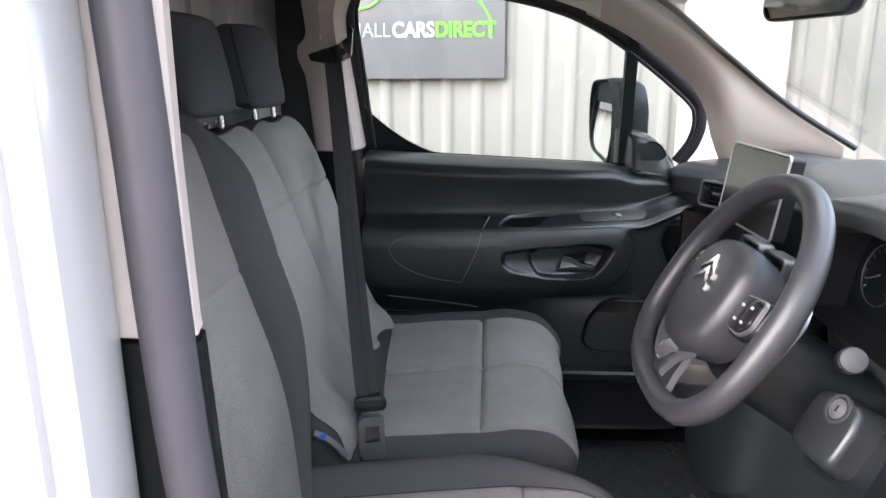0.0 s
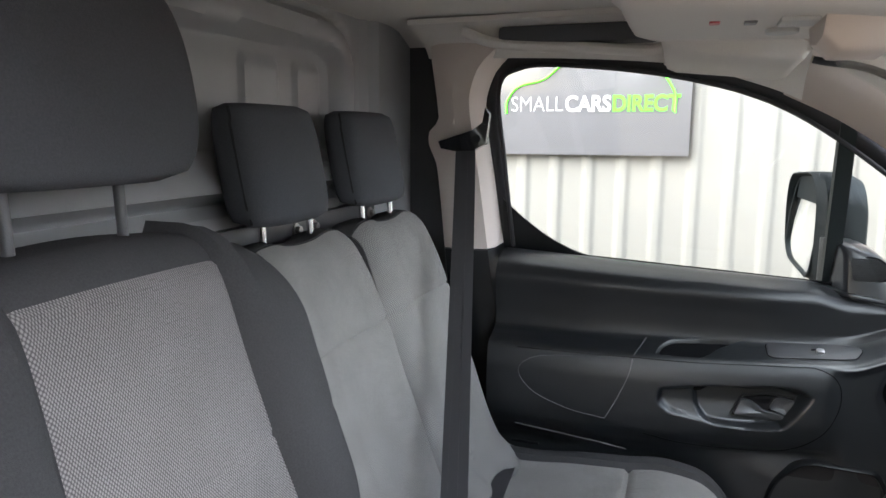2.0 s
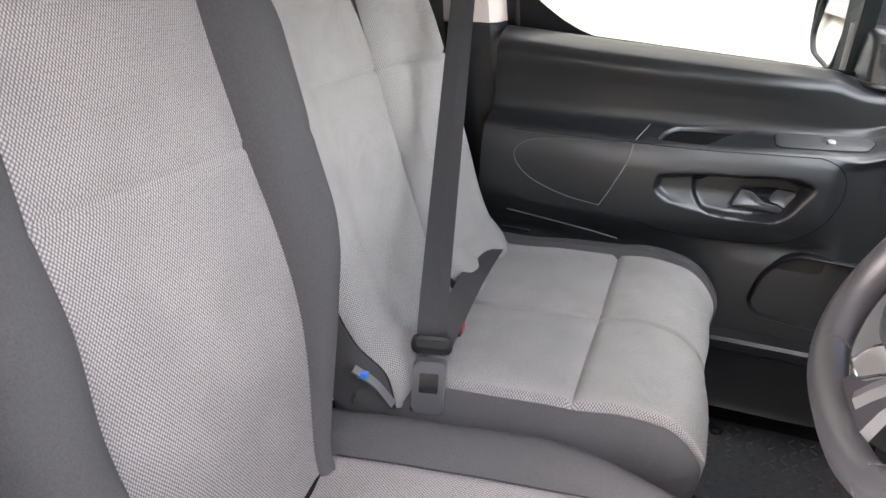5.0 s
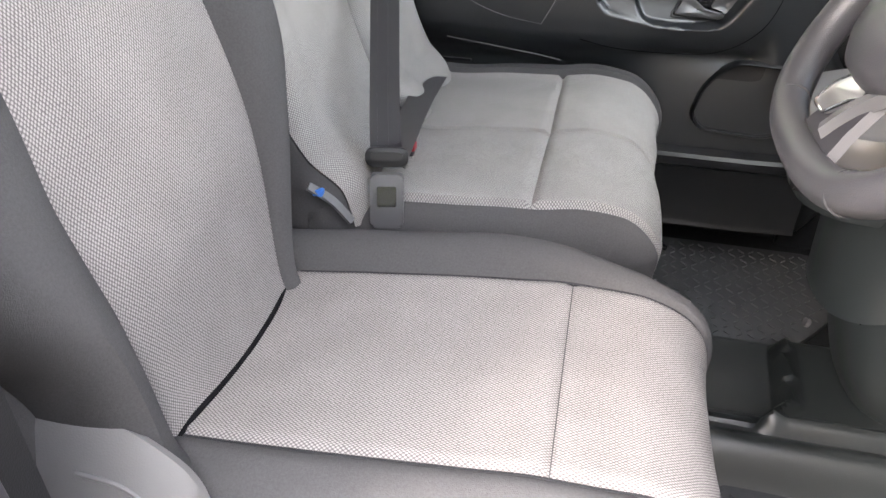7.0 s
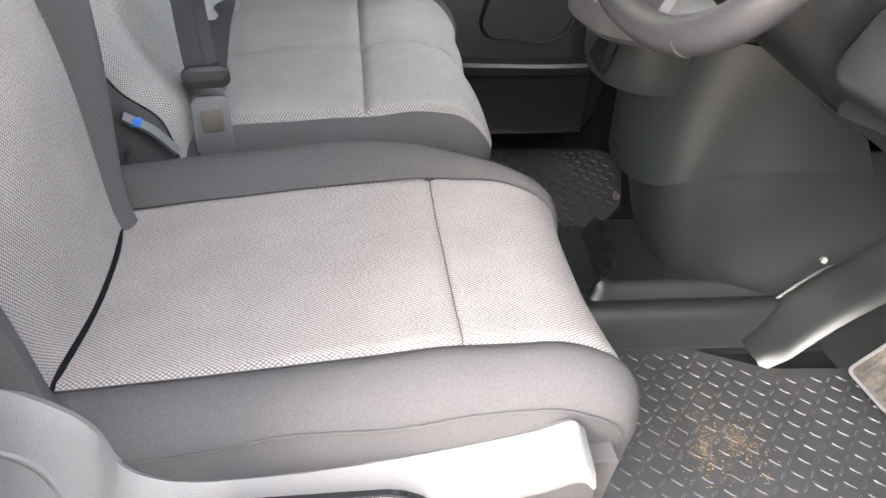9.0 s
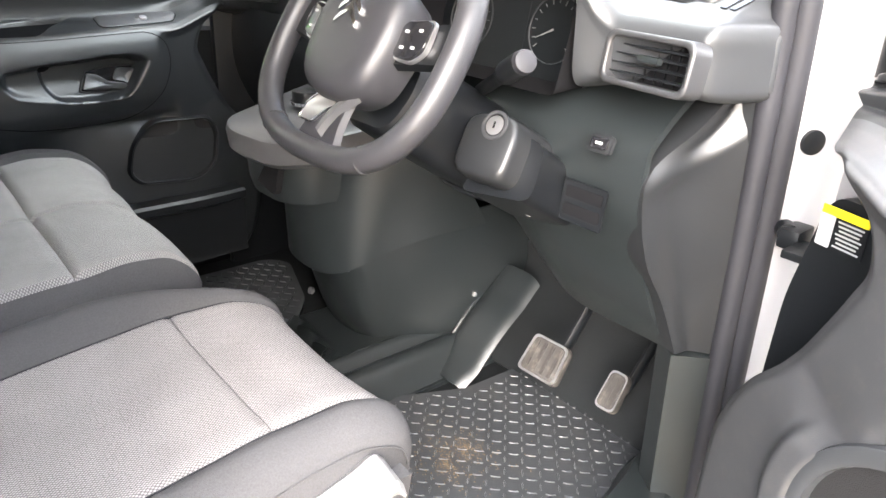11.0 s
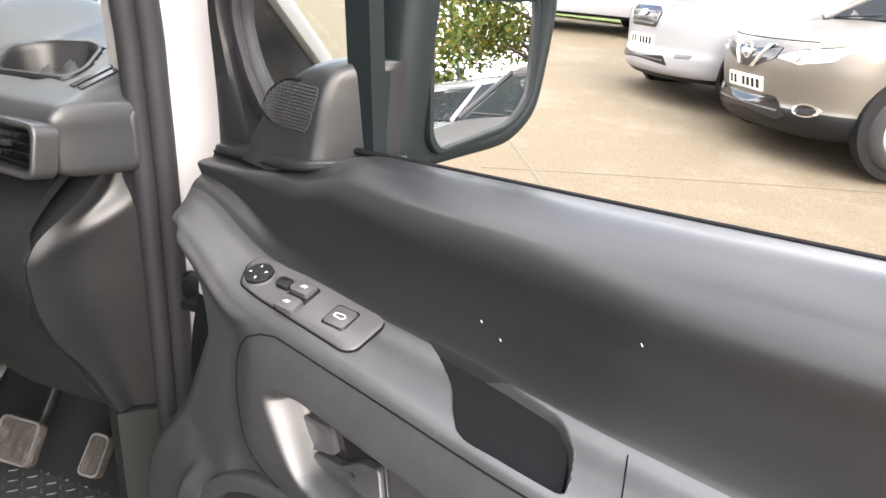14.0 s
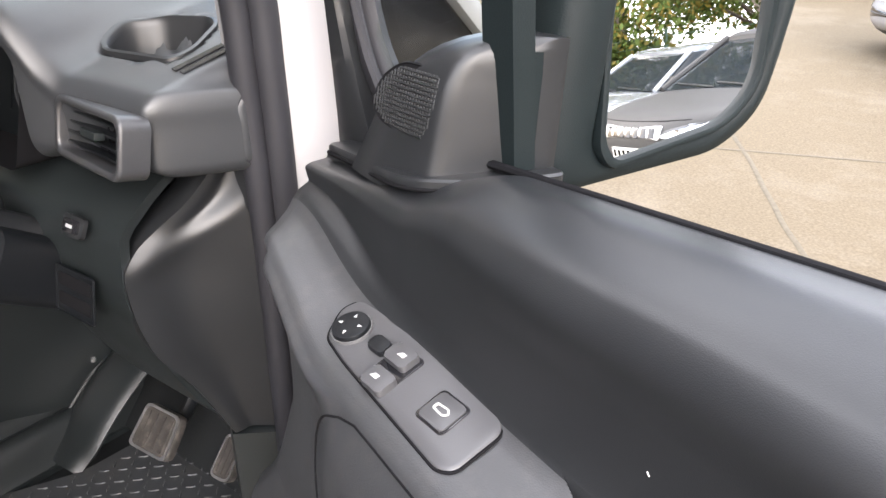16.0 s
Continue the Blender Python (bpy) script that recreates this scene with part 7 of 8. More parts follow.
def mat_thing(label, outline):
    b = thing("floor_mat", (0.5, outline[0][1], 0.458), label, "floor mat")
    part("sheet", plate(soften(outline, 0.03, 4), axes((0, 0, 0.458), (1, 0, 0), (0, 1, 0)), 0.012, 0.003), MATTING, b)
    # raised tread: short bars laid in alternating directions
    L, w_, h_ = 0.022, 0.0040, 0.0028
    ring = [(-L / 2, 0), (-L / 4, -w_ / 2), (L / 4, -w_ / 2), (L / 2, 0), (L / 4, w_ / 2), (-L / 4, w_ / 2)]
    tread = bmesh.new()
    px = 0.0245
    xs = [o[0] for o in outline]
    ys = [o[1] for o in outline]
    i = 0
    x = min(xs)
    while x < max(xs):
        j = 0
        y = min(ys)
        while y < max(ys):
            if inside(outline, x, y) > 0.014:
                a = radians(45 if (i + j) % 2 == 0 else -45)
                c, s = math.cos(a), math.sin(a)
                lo = [tread.verts.new((x + p * c - q * s, y + p * s + q * c, 0.4695)) for p, q in ring]
                hi = [tread.verts.new((x + (p * c - q * s) * 0.7, y + (p * s + q * c) * 0.7, 0.4695 + h_)) for p, q in ring]
                for t in range(6):
                    tread.faces.new((lo[t], lo[(t + 1) % 6], hi[(t + 1) % 6], hi[t]))
                tread.faces.new(hi)
            y += px
            j += 1
        x += px
        i += 1
    ob = part("tread", tread, TREAD, b, "raised tread bars")
    tagged(ob, kind="stuff")
    part("eyelet", disc(axes((min(xs) + 0.07, max(ys) - 0.06, 0.468), (1, 0, 0), (0, 1, 0)), 0.016, 0.006, 20, 0.002, hole=0.009), PLASTIC_DARK, b)


mat_thing("black rubber floor mat with raised tread and dried mud", [(0.36, 0.86), (0.36, 1.28), (0.46, 1.345), (0.64, 1.345), (0.80, 1.27), (1.00, 1.26), (1.02, 0.90), (0.90, 0.845)])
mat_thing("black rubber passenger floor mat with raised tread", [(0.30, 1.74), (0.30, 2.16), (0.75, 2.16), (0.80, 2.10), (0.72, 1.86), (0.62, 1.74)])
MUD = mat("dried_mud", (0.15, 0.115, 0.08), 0.95, spec=0.1, vary=0.4, noise_scale=60)
mud = bmesh.new()
for k in range(700):
    r = abs(random.gauss(0, 1))
    a = random.uniform(0, 6.283)
    cx, cy = (0.665, 1.115) if k % 2 else (0.60, 1.10)
    x, y = cx + 0.05 * r * math.cos(a), cy + 0.055 * r * math.sin(a)
    s = random.uniform(0.0006, 0.0028)
    vs = [mud.verts.new((x + s * random.uniform(0.6, 1.2) * math.cos(q), y + s * random.uniform(0.6, 1.2) * math.sin(q), 0.4706)) for q in (0, 1.2, 2.4, 3.6, 4.9)]
    top_ = mud.verts.new((x, y, 0.4706 + s * 0.4))
    for t in range(5):
        mud.faces.new((vs[t], vs[(t + 1) % 5], top_))
    mud.faces.new(vs[::-1])
solo("dried_mud", mud, MUD, "crumbs of dried brown mud on the mat", "mud", "stuff")

# ---- overhead console, mirror, visors ----
oc = thing("overhead_console", (0.30, 1.50, 1.78), "pale grey overhead shelf and map light console", "overhead console")


def shelf(u, v):
    y = 0.80 + 1.25 * u
    x = 0.05 + 0.50 * v
    e = abs(2 * u - 1)
    z = 1.895 - 0.075 * math.sin(min(1, v * 1.2) * 1.9) * (1 - 0.25 * smoothstep(0.5, 0.85, e) - 0.75 * smoothstep(0.84, 1.0, e)) + 0.03 * v
    return V((x + 0.05 * e * e, y, z))


part("shelf", grid(shelf, 40, 24, thick=0.02), HEADLINING, oc, "pale grey overhead shelf")
ring = soften([(0.06, 1.33), (0.38, 1.36), (0.46, 1.44), (0.46, 1.60), (0.38, 1.68), (0.06, 1.72)], 0.06, 5)
part("light_panel", loft([[V((x + (0.27 - x) * e, y + (1.52 - y) * e, z - 0.10 * max(0, x - 0.25) * (1 - e))) for x, y in ring] for z, e in ((1.890, -0.14), (1.872, -0.05), (1.850, 0.0), (1.834, 0.05), (1.827, 0.14), (1.826, 0.6))]), HEADLINING, oc, "pale plastic map light panel", smooth=60)
part("map_light", disc(axes((0.275, 1.56, 1.822), (1, 0, 0), (0, -1, 0)), 0.022, 0.006, 22, 0.002), WHITE_MARK, oc, "white round map light")
part("map_light", box((0.285, 1.48, 1.820), (0.045, 0.055, 0.006), 0.002), WHITE_MARK, oc, "white map light lens")
part("sos_button", box((0.185, 1.50, 1.8265), (0.014, 0.022, 0.006), 0.002), RED, oc, "red call button")
part("grey_button", box((0.23, 1.50, 1.8245), (0.016, 0.022, 0.006), 0.002), PLASTIC_GREY, oc)
part("sensor_pod", loft([[V((x, y, z)) for y, z in ((1.43, 1.826), (1.445, 1.785 + d), (1.455, 1.777 + d), (1.50, 1.772 + d), (1.545, 1.777 + d), (1.555, 1.785 + d), (1.57, 1.826))] for x, d in ((0.31, 0.02), (0.33, 0.0), (0.38, 0.0), (0.42, 0.03))]), PILLAR, oc, "pale sensor pod")
sv = thing("sun_visor", (0.26, 1.90, 1.84), "pale grey folded sun visor over the passenger window", "sun visor")
vis = [(0.105, 0.020), (0.112, 0.006), (0.130, 0.0), (0.20, 0.0), (0.28, 0.0), (0.325, 0.0), (0.342, 0.006), (0.350, 0.020)]
part("blade", loft([[V((x, y, 1.862 - 0.10 * (x - 0.11) + e * g - 0.045 * q)) for y, q, g in ((1.800, 0.0, -1), (1.802, 0.6, 1), (1.812, 0.85, 1), (1.93, 0.95, 1), (2.055, 1.15, 1), (2.066, 0.95, 1), (2.068, 0.4, -1))] for x, e in vis]), HEADLINING, sv, "pale visor blade", smooth=50)
part("hinge", tube([V((0.34, 1.815, 1.838)), V((0.365, 1.80, 1.846)), V((0.372, 1.785, 1.858))], 0.007, n=10), PILLAR, sv, "pale visor hinge")
rv = thing("rear_view_mirror", (0.66, 1.46, 1.70), "black interior rear-view mirror below the windscreen top", "rear-view mirror")
rm = axes((0.64, 1.44, 1.735), (0.28, -0.96, 0), (0.05, 0, 1))
part("housing", loft([[rm @ V((x * e, y * e, h)) for x, y in rounded(0.235, 0.068, 0.03, 6)] for h, e in ((0.0, 1.0), (-0.012, 1.02), (-0.03, 0.9), (-0.042, 0.55))]), PLASTIC_DARK, rv)
part("glass", plate(rounded(0.222, 0.058, 0.026, 6), rm @ Matrix.Translation((0, 0, 0.0005)), 0.002), MIRROR, rv)
part("stem", tube([rm @ V((0, 0, -0.03)), V((0.70, 1.46, 1.76)), V((0.64, 1.47, 1.79))], 0.012, n=10), PLASTIC_DARK, rv)


# ---- the yard outside ----
CLAD = mat("cream_cladding", (0.195, 0.187, 0.170), 0.55, spec=0.35, vary=0.08, noise_scale=2.0, rough_vary=0.08, wear=0.10, wear_scale=1.2)
CLAD_GREY = mat("pale_grey_cladding", (0.46, 0.40, 0.375), 0.6, spec=0.3, vary=0.06, noise_scale=2.0)
SIGN_GREY = mat("sign_grey", (0.115, 0.112, 0.118), 0.16, spec=0.6, vary=0.06, noise_scale=1.5)
SIGN_GREEN = mat("sign_green", (0.10, 0.72, 0.02), 0.4)
WY = 4.80


def clad(u, v, x0, x1, z0, z1, pitch=0.200):
    x = x0 + (x1 - x0) * u
    p = ((x + 0.03) / pitch) % 1.0
    rib = smoothstep(0.0, 0.14, p) - smoothstep(0.30, 0.44, p)
    return V((x, WY - 0.020 * rib, z0 + (z1 - z0) * v))


solo("wall_clad", grid(lambda u, v: clad(u, v, -4.0, 1.30, 0.05, 6.5), 530, 2, thick=0.004), CLAD, "cream ribbed steel cladding of a building", "wall", "structure")
solo("wall_clad", grid(lambda u, v: clad(u, v, 1.92, 3.4, 0.05, 6.5), 148, 2, thick=0.004), CLAD, "cream ribbed steel cladding of a building", "wall", "structure")
solo("wall_pier", box((1.61, WY - 0.03, 3.2), (0.64, 0.08, 6.6), 0.01), CLAD_GREY, "pale grey pier between the cladding panels", "wall", "structure")
sg = thing("wall_sign", (-0.55, WY - 0.04, 1.57), "grey company sign with white and green lettering", "sign")
part("board", box((-0.50, WY - 0.055, 2.045), (1.36, 0.03, 0.96), 0.004), SIGN_GREY, sg, "dark grey glossy board")
tx = -0.86
for text, bold, gap, m_ in (("SMALL", -0.0016, 0.012, WHITE_MARK), ("CARS", 0.0035, 0.004, WHITE_MARK), ("DIRECT", 0.0035, 0.0, SIGN_GREEN)):
    ob = words(text, axes((tx, WY - 0.0735, 1.822), (1, 0, 0), (0, 0, 1)) @ Matrix.Diagonal((0.864, 1, 1, 1)), 0.128, m_, "lettering", sg, bold)
    tx = max(v.co.x for v in ob.data.vertices) - 0.55 + gap
part("outline", tube(spline([(-0.885, WY - 0.075, 1.81), (-0.88, WY - 0.075, 1.89), (-0.81, WY - 0.075, 1.97), (-0.66, WY - 0.075, 2.01), (-0.52, WY - 0.075, 2.11), (-0.30, WY - 0.075, 2.15), (-0.06, WY - 0.075, 2.10), (0.08, WY - 0.075, 1.94), (0.095, WY - 0.075, 1.81)], 60), 0.007, n=6), SIGN_GREEN, sg, "green car outline")
for x, z in ((0.62, 1.93), (1.05, 1.93), (0.62, 2.6), (1.5, 1.93)):
    solo("fixing_bolt", disc(axes((x, WY - 0.034, z), (1, 0, 0), (0, 0, 1)), 0.012, 0.008, 10), METAL, "rusty cladding fixing bolt", "bolt")


# ---- vehicles in the yard ----
CAR_WHITE = mat("white_car_paint", (0.27, 0.27, 0.278), 0.3, spec=0.4, vary=0.03, noise_scale=3, coat=0.3)
CAR_SILVER = mat("silver_car_paint", (0.115, 0.104, 0.088), 0.34, metal=0.1, coat=0.2, vary=0.04, noise_scale=4)
CAR_DARK = mat("dark_grey_car_paint", (0.050, 0.048, 0.046), 0.5, spec=0.3)
CAR_GREY = mat("light_grey_car_paint", (0.36, 0.37, 0.38), 0.22, metal=0.5, coat=0.8)
CAR_RED = mat("red_car_paint", (0.28, 0.010, 0.010), 0.42, coat=0.1)
TYRE = mat("tyre_rubber", (0.016, 0.016, 0.017), 0.8, vary=0.2, noise_scale=30)
LAMP = mat("headlamp_lens", (0.62, 0.64, 0.66), 0.08, metal=0.75)
CAR_WINDOW = mat("car_window", (0.018, 0.022, 0.025), 0.05, spec=0.35)
PLATE_WHITE = mat("number_plate", (0.78, 0.77, 0.70), 0.4)


def vehicle(name, label, nose, heading, paint, van=False, slots=False):
    """A parked car or small van: body, cabin, lamps, grille, bumper, plate, wheels; nose at the origin, X to its rear."""
    hx, hy = math.cos(radians(heading)), math.sin(radians(heading))
    gx, gy = nose
    z0 = ground_z(gx)
    slope = (ground_z(gx - hx * 2.0) - z0) / 2.0
    back = V((-hx, -hy, slope)).normalized()
    m = axes((gx, gy, z0), back, (hy, -hx, 0))
    if m.col[2].z < 0:
        m = axes((gx, gy, z0), back, (-hy, hx, 0))
    car = thing(name, m @ V((2.2, 0, 0)), label, "van" if van else "car")
    # horizontal outlines: height, nose, half width
    if van:
        S = [(0.22, 0.14, 0.82), (0.26, 0.08, 0.86), (0.34, 0.025, 0.885), (0.45, 0.015, 0.90), (0.52, 0.035, 0.90), (0.60, 0.030, 0.90), (0.75, 0.02, 0.905), (0.85, 0.03, 0.905), (0.95, 0.07, 0.90), (1.02, 0.16, 0.885), (1.08, 0.34, 0.865), (1.14, 0.60, 0.84), (1.19, 0.85, 0.82), (1.225, 1.05, 0.80)]
    else:
        S = [(0.20, 0.16, 0.80), (0.24, 0.09, 0.84), (0.32, 0.04, 0.875), (0.38, 0.030, 0.885), (0.44, 0.045, 0.888), (0.52, 0.030, 0.892), (0.60, 0.012, 0.896), (0.70, 0.0, 0.90), (0.80, 0.012, 0.90), (0.88, 0.05, 0.895), (0.93, 0.11, 0.885), (0.97, 0.21, 0.87), (1.00, 0.36, 0.85), (1.03, 0.60, 0.83), (1.06, 0.85, 0.81), (1.085, 1.12, 0.78)]
    P_, D_ = 2.5, 0.62

    def dims(z):
        return [curve([(r[0], r[k]) for r in S], z) for k in (1, 2)]

    def ring(z, n=28, grow=0.0):
        fx, w = dims(z)
        fx, w = fx - grow, w + grow
        tail = 4.40 - 0.10 * smoothstep(0.45, 0.22, z) - 0.08 * smoothstep(0.9, 1.1, z)
        out = []
        for k in range(n + 1):
            th = math.pi * (k / n - 0.5)
            c, s_ = math.cos(th), math.sin(th)
            out.append(m @ V((fx + D_ * (1 - max(c, 0.0) ** (2 / P_)), w * math.copysign(abs(s_) ** (2 / P_), s_), z)))
        for k in range(n + 1):
            th = math.pi * (0.5 - k / n)
            c, s_ = math.cos(th), math.sin(th)
            out.append(m @ V((tail - 0.40 * (1 - max(c, 0.0) ** 0.5), w * math.copysign(abs(s_) ** 0.5, s_), z)))
        return out

    z_lo, z_hi = S[0][0], S[-1][0]
    z_cut = 0.265 if van else 0.405
    part("bumper_skirt", loft([ring(z_lo + (z_cut - z_lo) * k / 8) for k in range(9)]), PLASTIC_DARK, car, "dark plastic lower skirt", smooth=60)
    body = part("body", loft([ring(z_cut + (z_hi - z_cut) * k / 44) for k in range(45)]), paint, car, smooth=60)

    def front(y, z):
        """X of the body's surface at (y, z) on the nose."""
        fx, w = dims(z)
        q = min(abs(y) / w, 0.985)
        return fx + D_ * (1 - (1 - q ** P_) ** (1 / P_))

    def detail(nm, poly, off, material, lab="", parent=car, soft=0.02):
        poly = soften(poly, soft, 3)
        cy = sum(p[0] for p in poly) / len(poly)
        cz = sum(p[1] for p in poly) / len(poly)
        rings = []
        for e, o in ((1.0, 0.012), (1.0, -off), (0.75, -off), (0.5, -off), (0.25, -off), (0.05, -off)):
            rings.append([m @ V((front(cy + (y - cy) * e, cz + (z - cz) * e) + o, cy + (y - cy) * e, cz + (z - cz) * e)) for y, z in poly])
        return part(nm, loft(rings), material, parent, lab)

    for s_ in (1, -1):
        head = [(0.38, 0.765), (0.58, 0.735), (0.76, 0.775), (0.855, 0.88), (0.835, 0.905), (0.62, 0.868), (0.44, 0.825)] if not van else [(0.40, 0.885), (0.58, 0.870), (0.76, 0.925), (0.862, 1.03), (0.84, 1.045), (0.62, 0.985), (0.44, 0.935)]
        hl = detail("headlight", [(y * s_, z) for y, z in head], 0.008, LAMP, "clear headlight", soft=0.02)
        for f_, r_ in ((0.55, 0.040), (0.70, 0.030)):
            zc = (0.79 if not van else 0.915) + (f_ - 0.55) * 0.16
            part("headlight_lens", disc(axes(m @ V((front(f_, zc) - 0.010, f_ * s_, zc)), m.col[1].xyz, m.col[2].xyz), r_, 0.012, 18, hole=r_ * 0.55), CHROME, hl)
        detail("headlight_brow", [(head[0][0] * s_, head[0][1] + 0.01), (head[-1][0] * s_, head[-1][1]), (head[-2][0] * s_, head[-2][1]), (head[-3][0] * s_, head[-3][1]), (head[-2][0] * s_, head[-2][1] - 0.018), (head[-1][0] * s_, head[-1][1] - 0.018)], 0.011, PLASTIC_GREY, parent=hl, soft=0.003)
        if van:
            detail("fog_lamp", [(0.60 * s_, 0.44), (0.74 * s_, 0.45), (0.75 * s_, 0.49), (0.60 * s_, 0.485)], 0.004, PLASTIC_GREY, "fog lamp slot", soft=0.01)
        else:
            oval = lambda r: [((0.665 + 0.085 * r * math.cos(a)) * s_, 0.415 + 0.050 * r * math.sin(a)) for a in [2 * math.pi * k / 20 for k in range(20)]]
            detail("fog_lamp", oval(1.0), 0.012, CHROME, "fog lamp with bright ring", soft=0.0)
            detail("fog_lens", oval(0.78), 0.016, PLASTIC_GLOSS, soft=0.0)
    if van:
        detail("grille", [(-0.27, 0.915), (-0.33, 0.86), (-0.27, 0.71), (0.27, 0.71), (0.33, 0.86), (0.27, 0.915)], 0.012, PLASTIC_GLOSS, "black grille", soft=0.03)
        for k in range(3):
            detail("grille_bar", [(-0.25, 0.865 - 0.055 * k), (0.25, 0.865 - 0.055 * k), (0.25, 0.845 - 0.055 * k), (-0.25, 0.845 - 0.055 * k)], 0.022, PLASTIC_GREY, soft=0.004)
        detail("badge", [(0.075 * math.cos(a), 0.845 + 0.032 * math.sin(a)) for a in [2 * math.pi * k / 18 for k in range(18)]], 0.030, SATIN, "oval badge", soft=0.0)
        detail("lower_intake", [(-0.46, 0.45), (-0.52, 0.36), (0.52, 0.36), (0.46, 0.45)], 0.006, PLASTIC_GLOSS, "black lower air intake")
        detail("intake_bar", [(-0.46, 0.412), (-0.46, 0.400), (0.46, 0.400), (0.46, 0.412)], 0.012, PLASTIC_GREY, soft=0.002)
        pz = 0.575
    elif slots:
        detail("grille", [(-0.40, 0.86), (-0.38, 0.74), (0.38, 0.74), (0.40, 0.86)], 0.012, SATIN, "bright grille frame", soft=0.02)
        for k in range(7):
            y = -0.30 + 0.10 * k
            detail("grille_slot", [(y - 0.040, 0.845), (y - 0.040, 0.755), (y + 0.028, 0.755), (y + 0.028, 0.845)], 0.016, PLASTIC_GLOSS, soft=0.006)
        detail("lower_intake", [(-0.50, 0.50), (-0.56, 0.40), (0.56, 0.40), (0.50, 0.50)], 0.008, PLASTIC_GLOSS, "black lower air intake")
        pz = 0.60
    else:
        detail("grille", [(-0.40, 0.845), (-0.36, 0.755), (-0.10, 0.665), (0.10, 0.665), (0.36, 0.755), (0.40, 0.845)], 0.010, PLASTIC_GLOSS, "black grille", soft=0.02)
        for s_ in (1, -1):
            detail("chrome_wing", [(0.075 * s_, 0.665), (0.125 * s_, 0.665), (0.30 * s_, 0.862), (0.235 * s_, 0.862)], 0.020, CHROME, "chrome grille wing", soft=0.006)
        part("badge", disc(axes(m @ V((front(0, 0.785) - 0.024, 0, 0.785)), m.col[1].xyz, m.col[2].xyz), 0.066, 0.012, 26, 0.004, hole=0.050), CHROME, car, "round chrome badge")
        detail("badge_bar", [(-0.080, 0.800), (-0.080, 0.770), (0.080, 0.770), (0.080, 0.800)], 0.030, CHROME, soft=0.004)
        detail("lower_intake", [(-0.40, 0.475), (-0.54, 0.345), (-0.46, 0.305), (0.46, 0.305), (0.54, 0.345), (0.40, 0.475)], 0.012, PLASTIC_GLOSS, "black lower air intake", soft=0.03)
        detail("intake_bar", [(-0.46, 0.385), (-0.46, 0.370), (0.46, 0.370), (0.46, 0.385)], 0.018, PLASTIC_GREY, soft=0.002)
        pz = 0.545
    bonnet = [(y, (0.975 if van else 0.895) + 0.01 * (y / 0.6) ** 2) for y in [-0.62 + 1.24 * k / 20 for k in range(21)]]
    part("bonnet_gap", tube([m @ V((front(y, z) - 0.0005, y, z)) for y, z in bonnet], 0.004, n=6), GAP, car)
    np_ = detail("number_plate", [(-0.26, pz + 0.056), (-0.26, pz - 0.056), (0.26, pz - 0.056), (0.26, pz + 0.056)], 0.022, PLATE_WHITE, "white number plate", soft=0.006)
    for k in range(7):
        if k != 4:
            y = -0.215 + 0.070 * k
            detail("plate_bar", [(y - 0.019, pz + 0.034), (y - 0.019, pz - 0.034), (y + 0.019, pz - 0.034), (y + 0.019, pz + 0.034)], 0.025, PLASTIC_GLOSS, parent=np_, soft=0.002)
    # cabin
    H = 1.82 if van else 1.58
    b0, b1 = (0.98, 4.30) if van else (1.02, 4.15)
    r0, r1 = (1.55, 4.22) if van else (1.85, 3.75)
    zb = 1.20 if van else 1.07

    def plan(x0, x1, w, z):
        return [m @ V((x, y, z)) for x, y in soften([(x0, -w * 0.86), (x0 + 0.25, -w), (x1, -w * 0.96), (x1, w * 0.96), (x0 + 0.25, w), (x0, w * 0.86)], 0.12, 4)]

    if van:
        part("cabin_glass", loft([plan(b0 + (r0 - b0) * t, 2.15, 0.86 - 0.10 * t, zb + (H - 0.08 - zb) * t) for t in (0, 0.25, 0.5, 0.75, 1.0)]), CAR_WINDOW, car, "dark glass of the cab")
        part("load_box", loft([plan(2.0, b1 + (r1 - b1) * t, 0.895 - 0.06 * t * t, zb - 0.05 + (H - zb + 0.04) * t) for t in (0, 0.25, 0.5, 0.75, 0.93, 1.0)]), paint, car, "painted load space")
    else:
        part("cabin_glass", loft([plan(b0 + (r0 - b0) * t, b1 + (r1 - b1) * t, 0.855 - 0.18 * t, zb + (H - 0.05 - zb) * t) for t in (0, 0.25, 0.5, 0.75, 1.0)]), CAR_WINDOW, car, "dark sky-reflecting glass")
    part("roof_panel", loft([plan(r0 - 0.06 + e, (2.4 if van else r1) + 0.04 - e, (0.76 if van else 0.69) - e, z) for z, e in ((H - 0.09, -0.01), (H - 0.045, 0.0), (H - 0.015, 0.06), (H, 0.2))]), paint, car)
    for s_ in (1, -1):
        part("pillar", tube([m @ V((b0 + 0.05, 0.78 * s_, zb)), m @ V((r0, (0.70 if van else 0.62) * s_, H - 0.06))], 0.035, n=8), paint, car)
        part("door_mirror", loft([[m @ V((b0 + 0.45 + dx, (0.93 + dy) * s_, zb + 0.03 + z)) for dx, z in ((-0.06, -0.06), (0.05, -0.06), (0.05, 0.07), (-0.03, 0.08))] for dy in (0.0, 0.08, 0.16)]), paint, car)
        for xw in (0.86, 3.55):
            wm = axes(m @ V((xw, 0.80 * s_, 0.33)), m.col[0].xyz, m.col[2].xyz)
            sg_ = 1 if wm.col[2].xyz.dot(m.col[1].xyz * s_) > 0 else -1
            part("wheel_arch", disc(axes(m @ V((xw, 0.82 * s_, 0.36)), m.col[0].xyz, m.col[2].xyz), 0.40, 0.095 * sg_, 30), PLASTIC_DARK, car, "dark wheel arch")
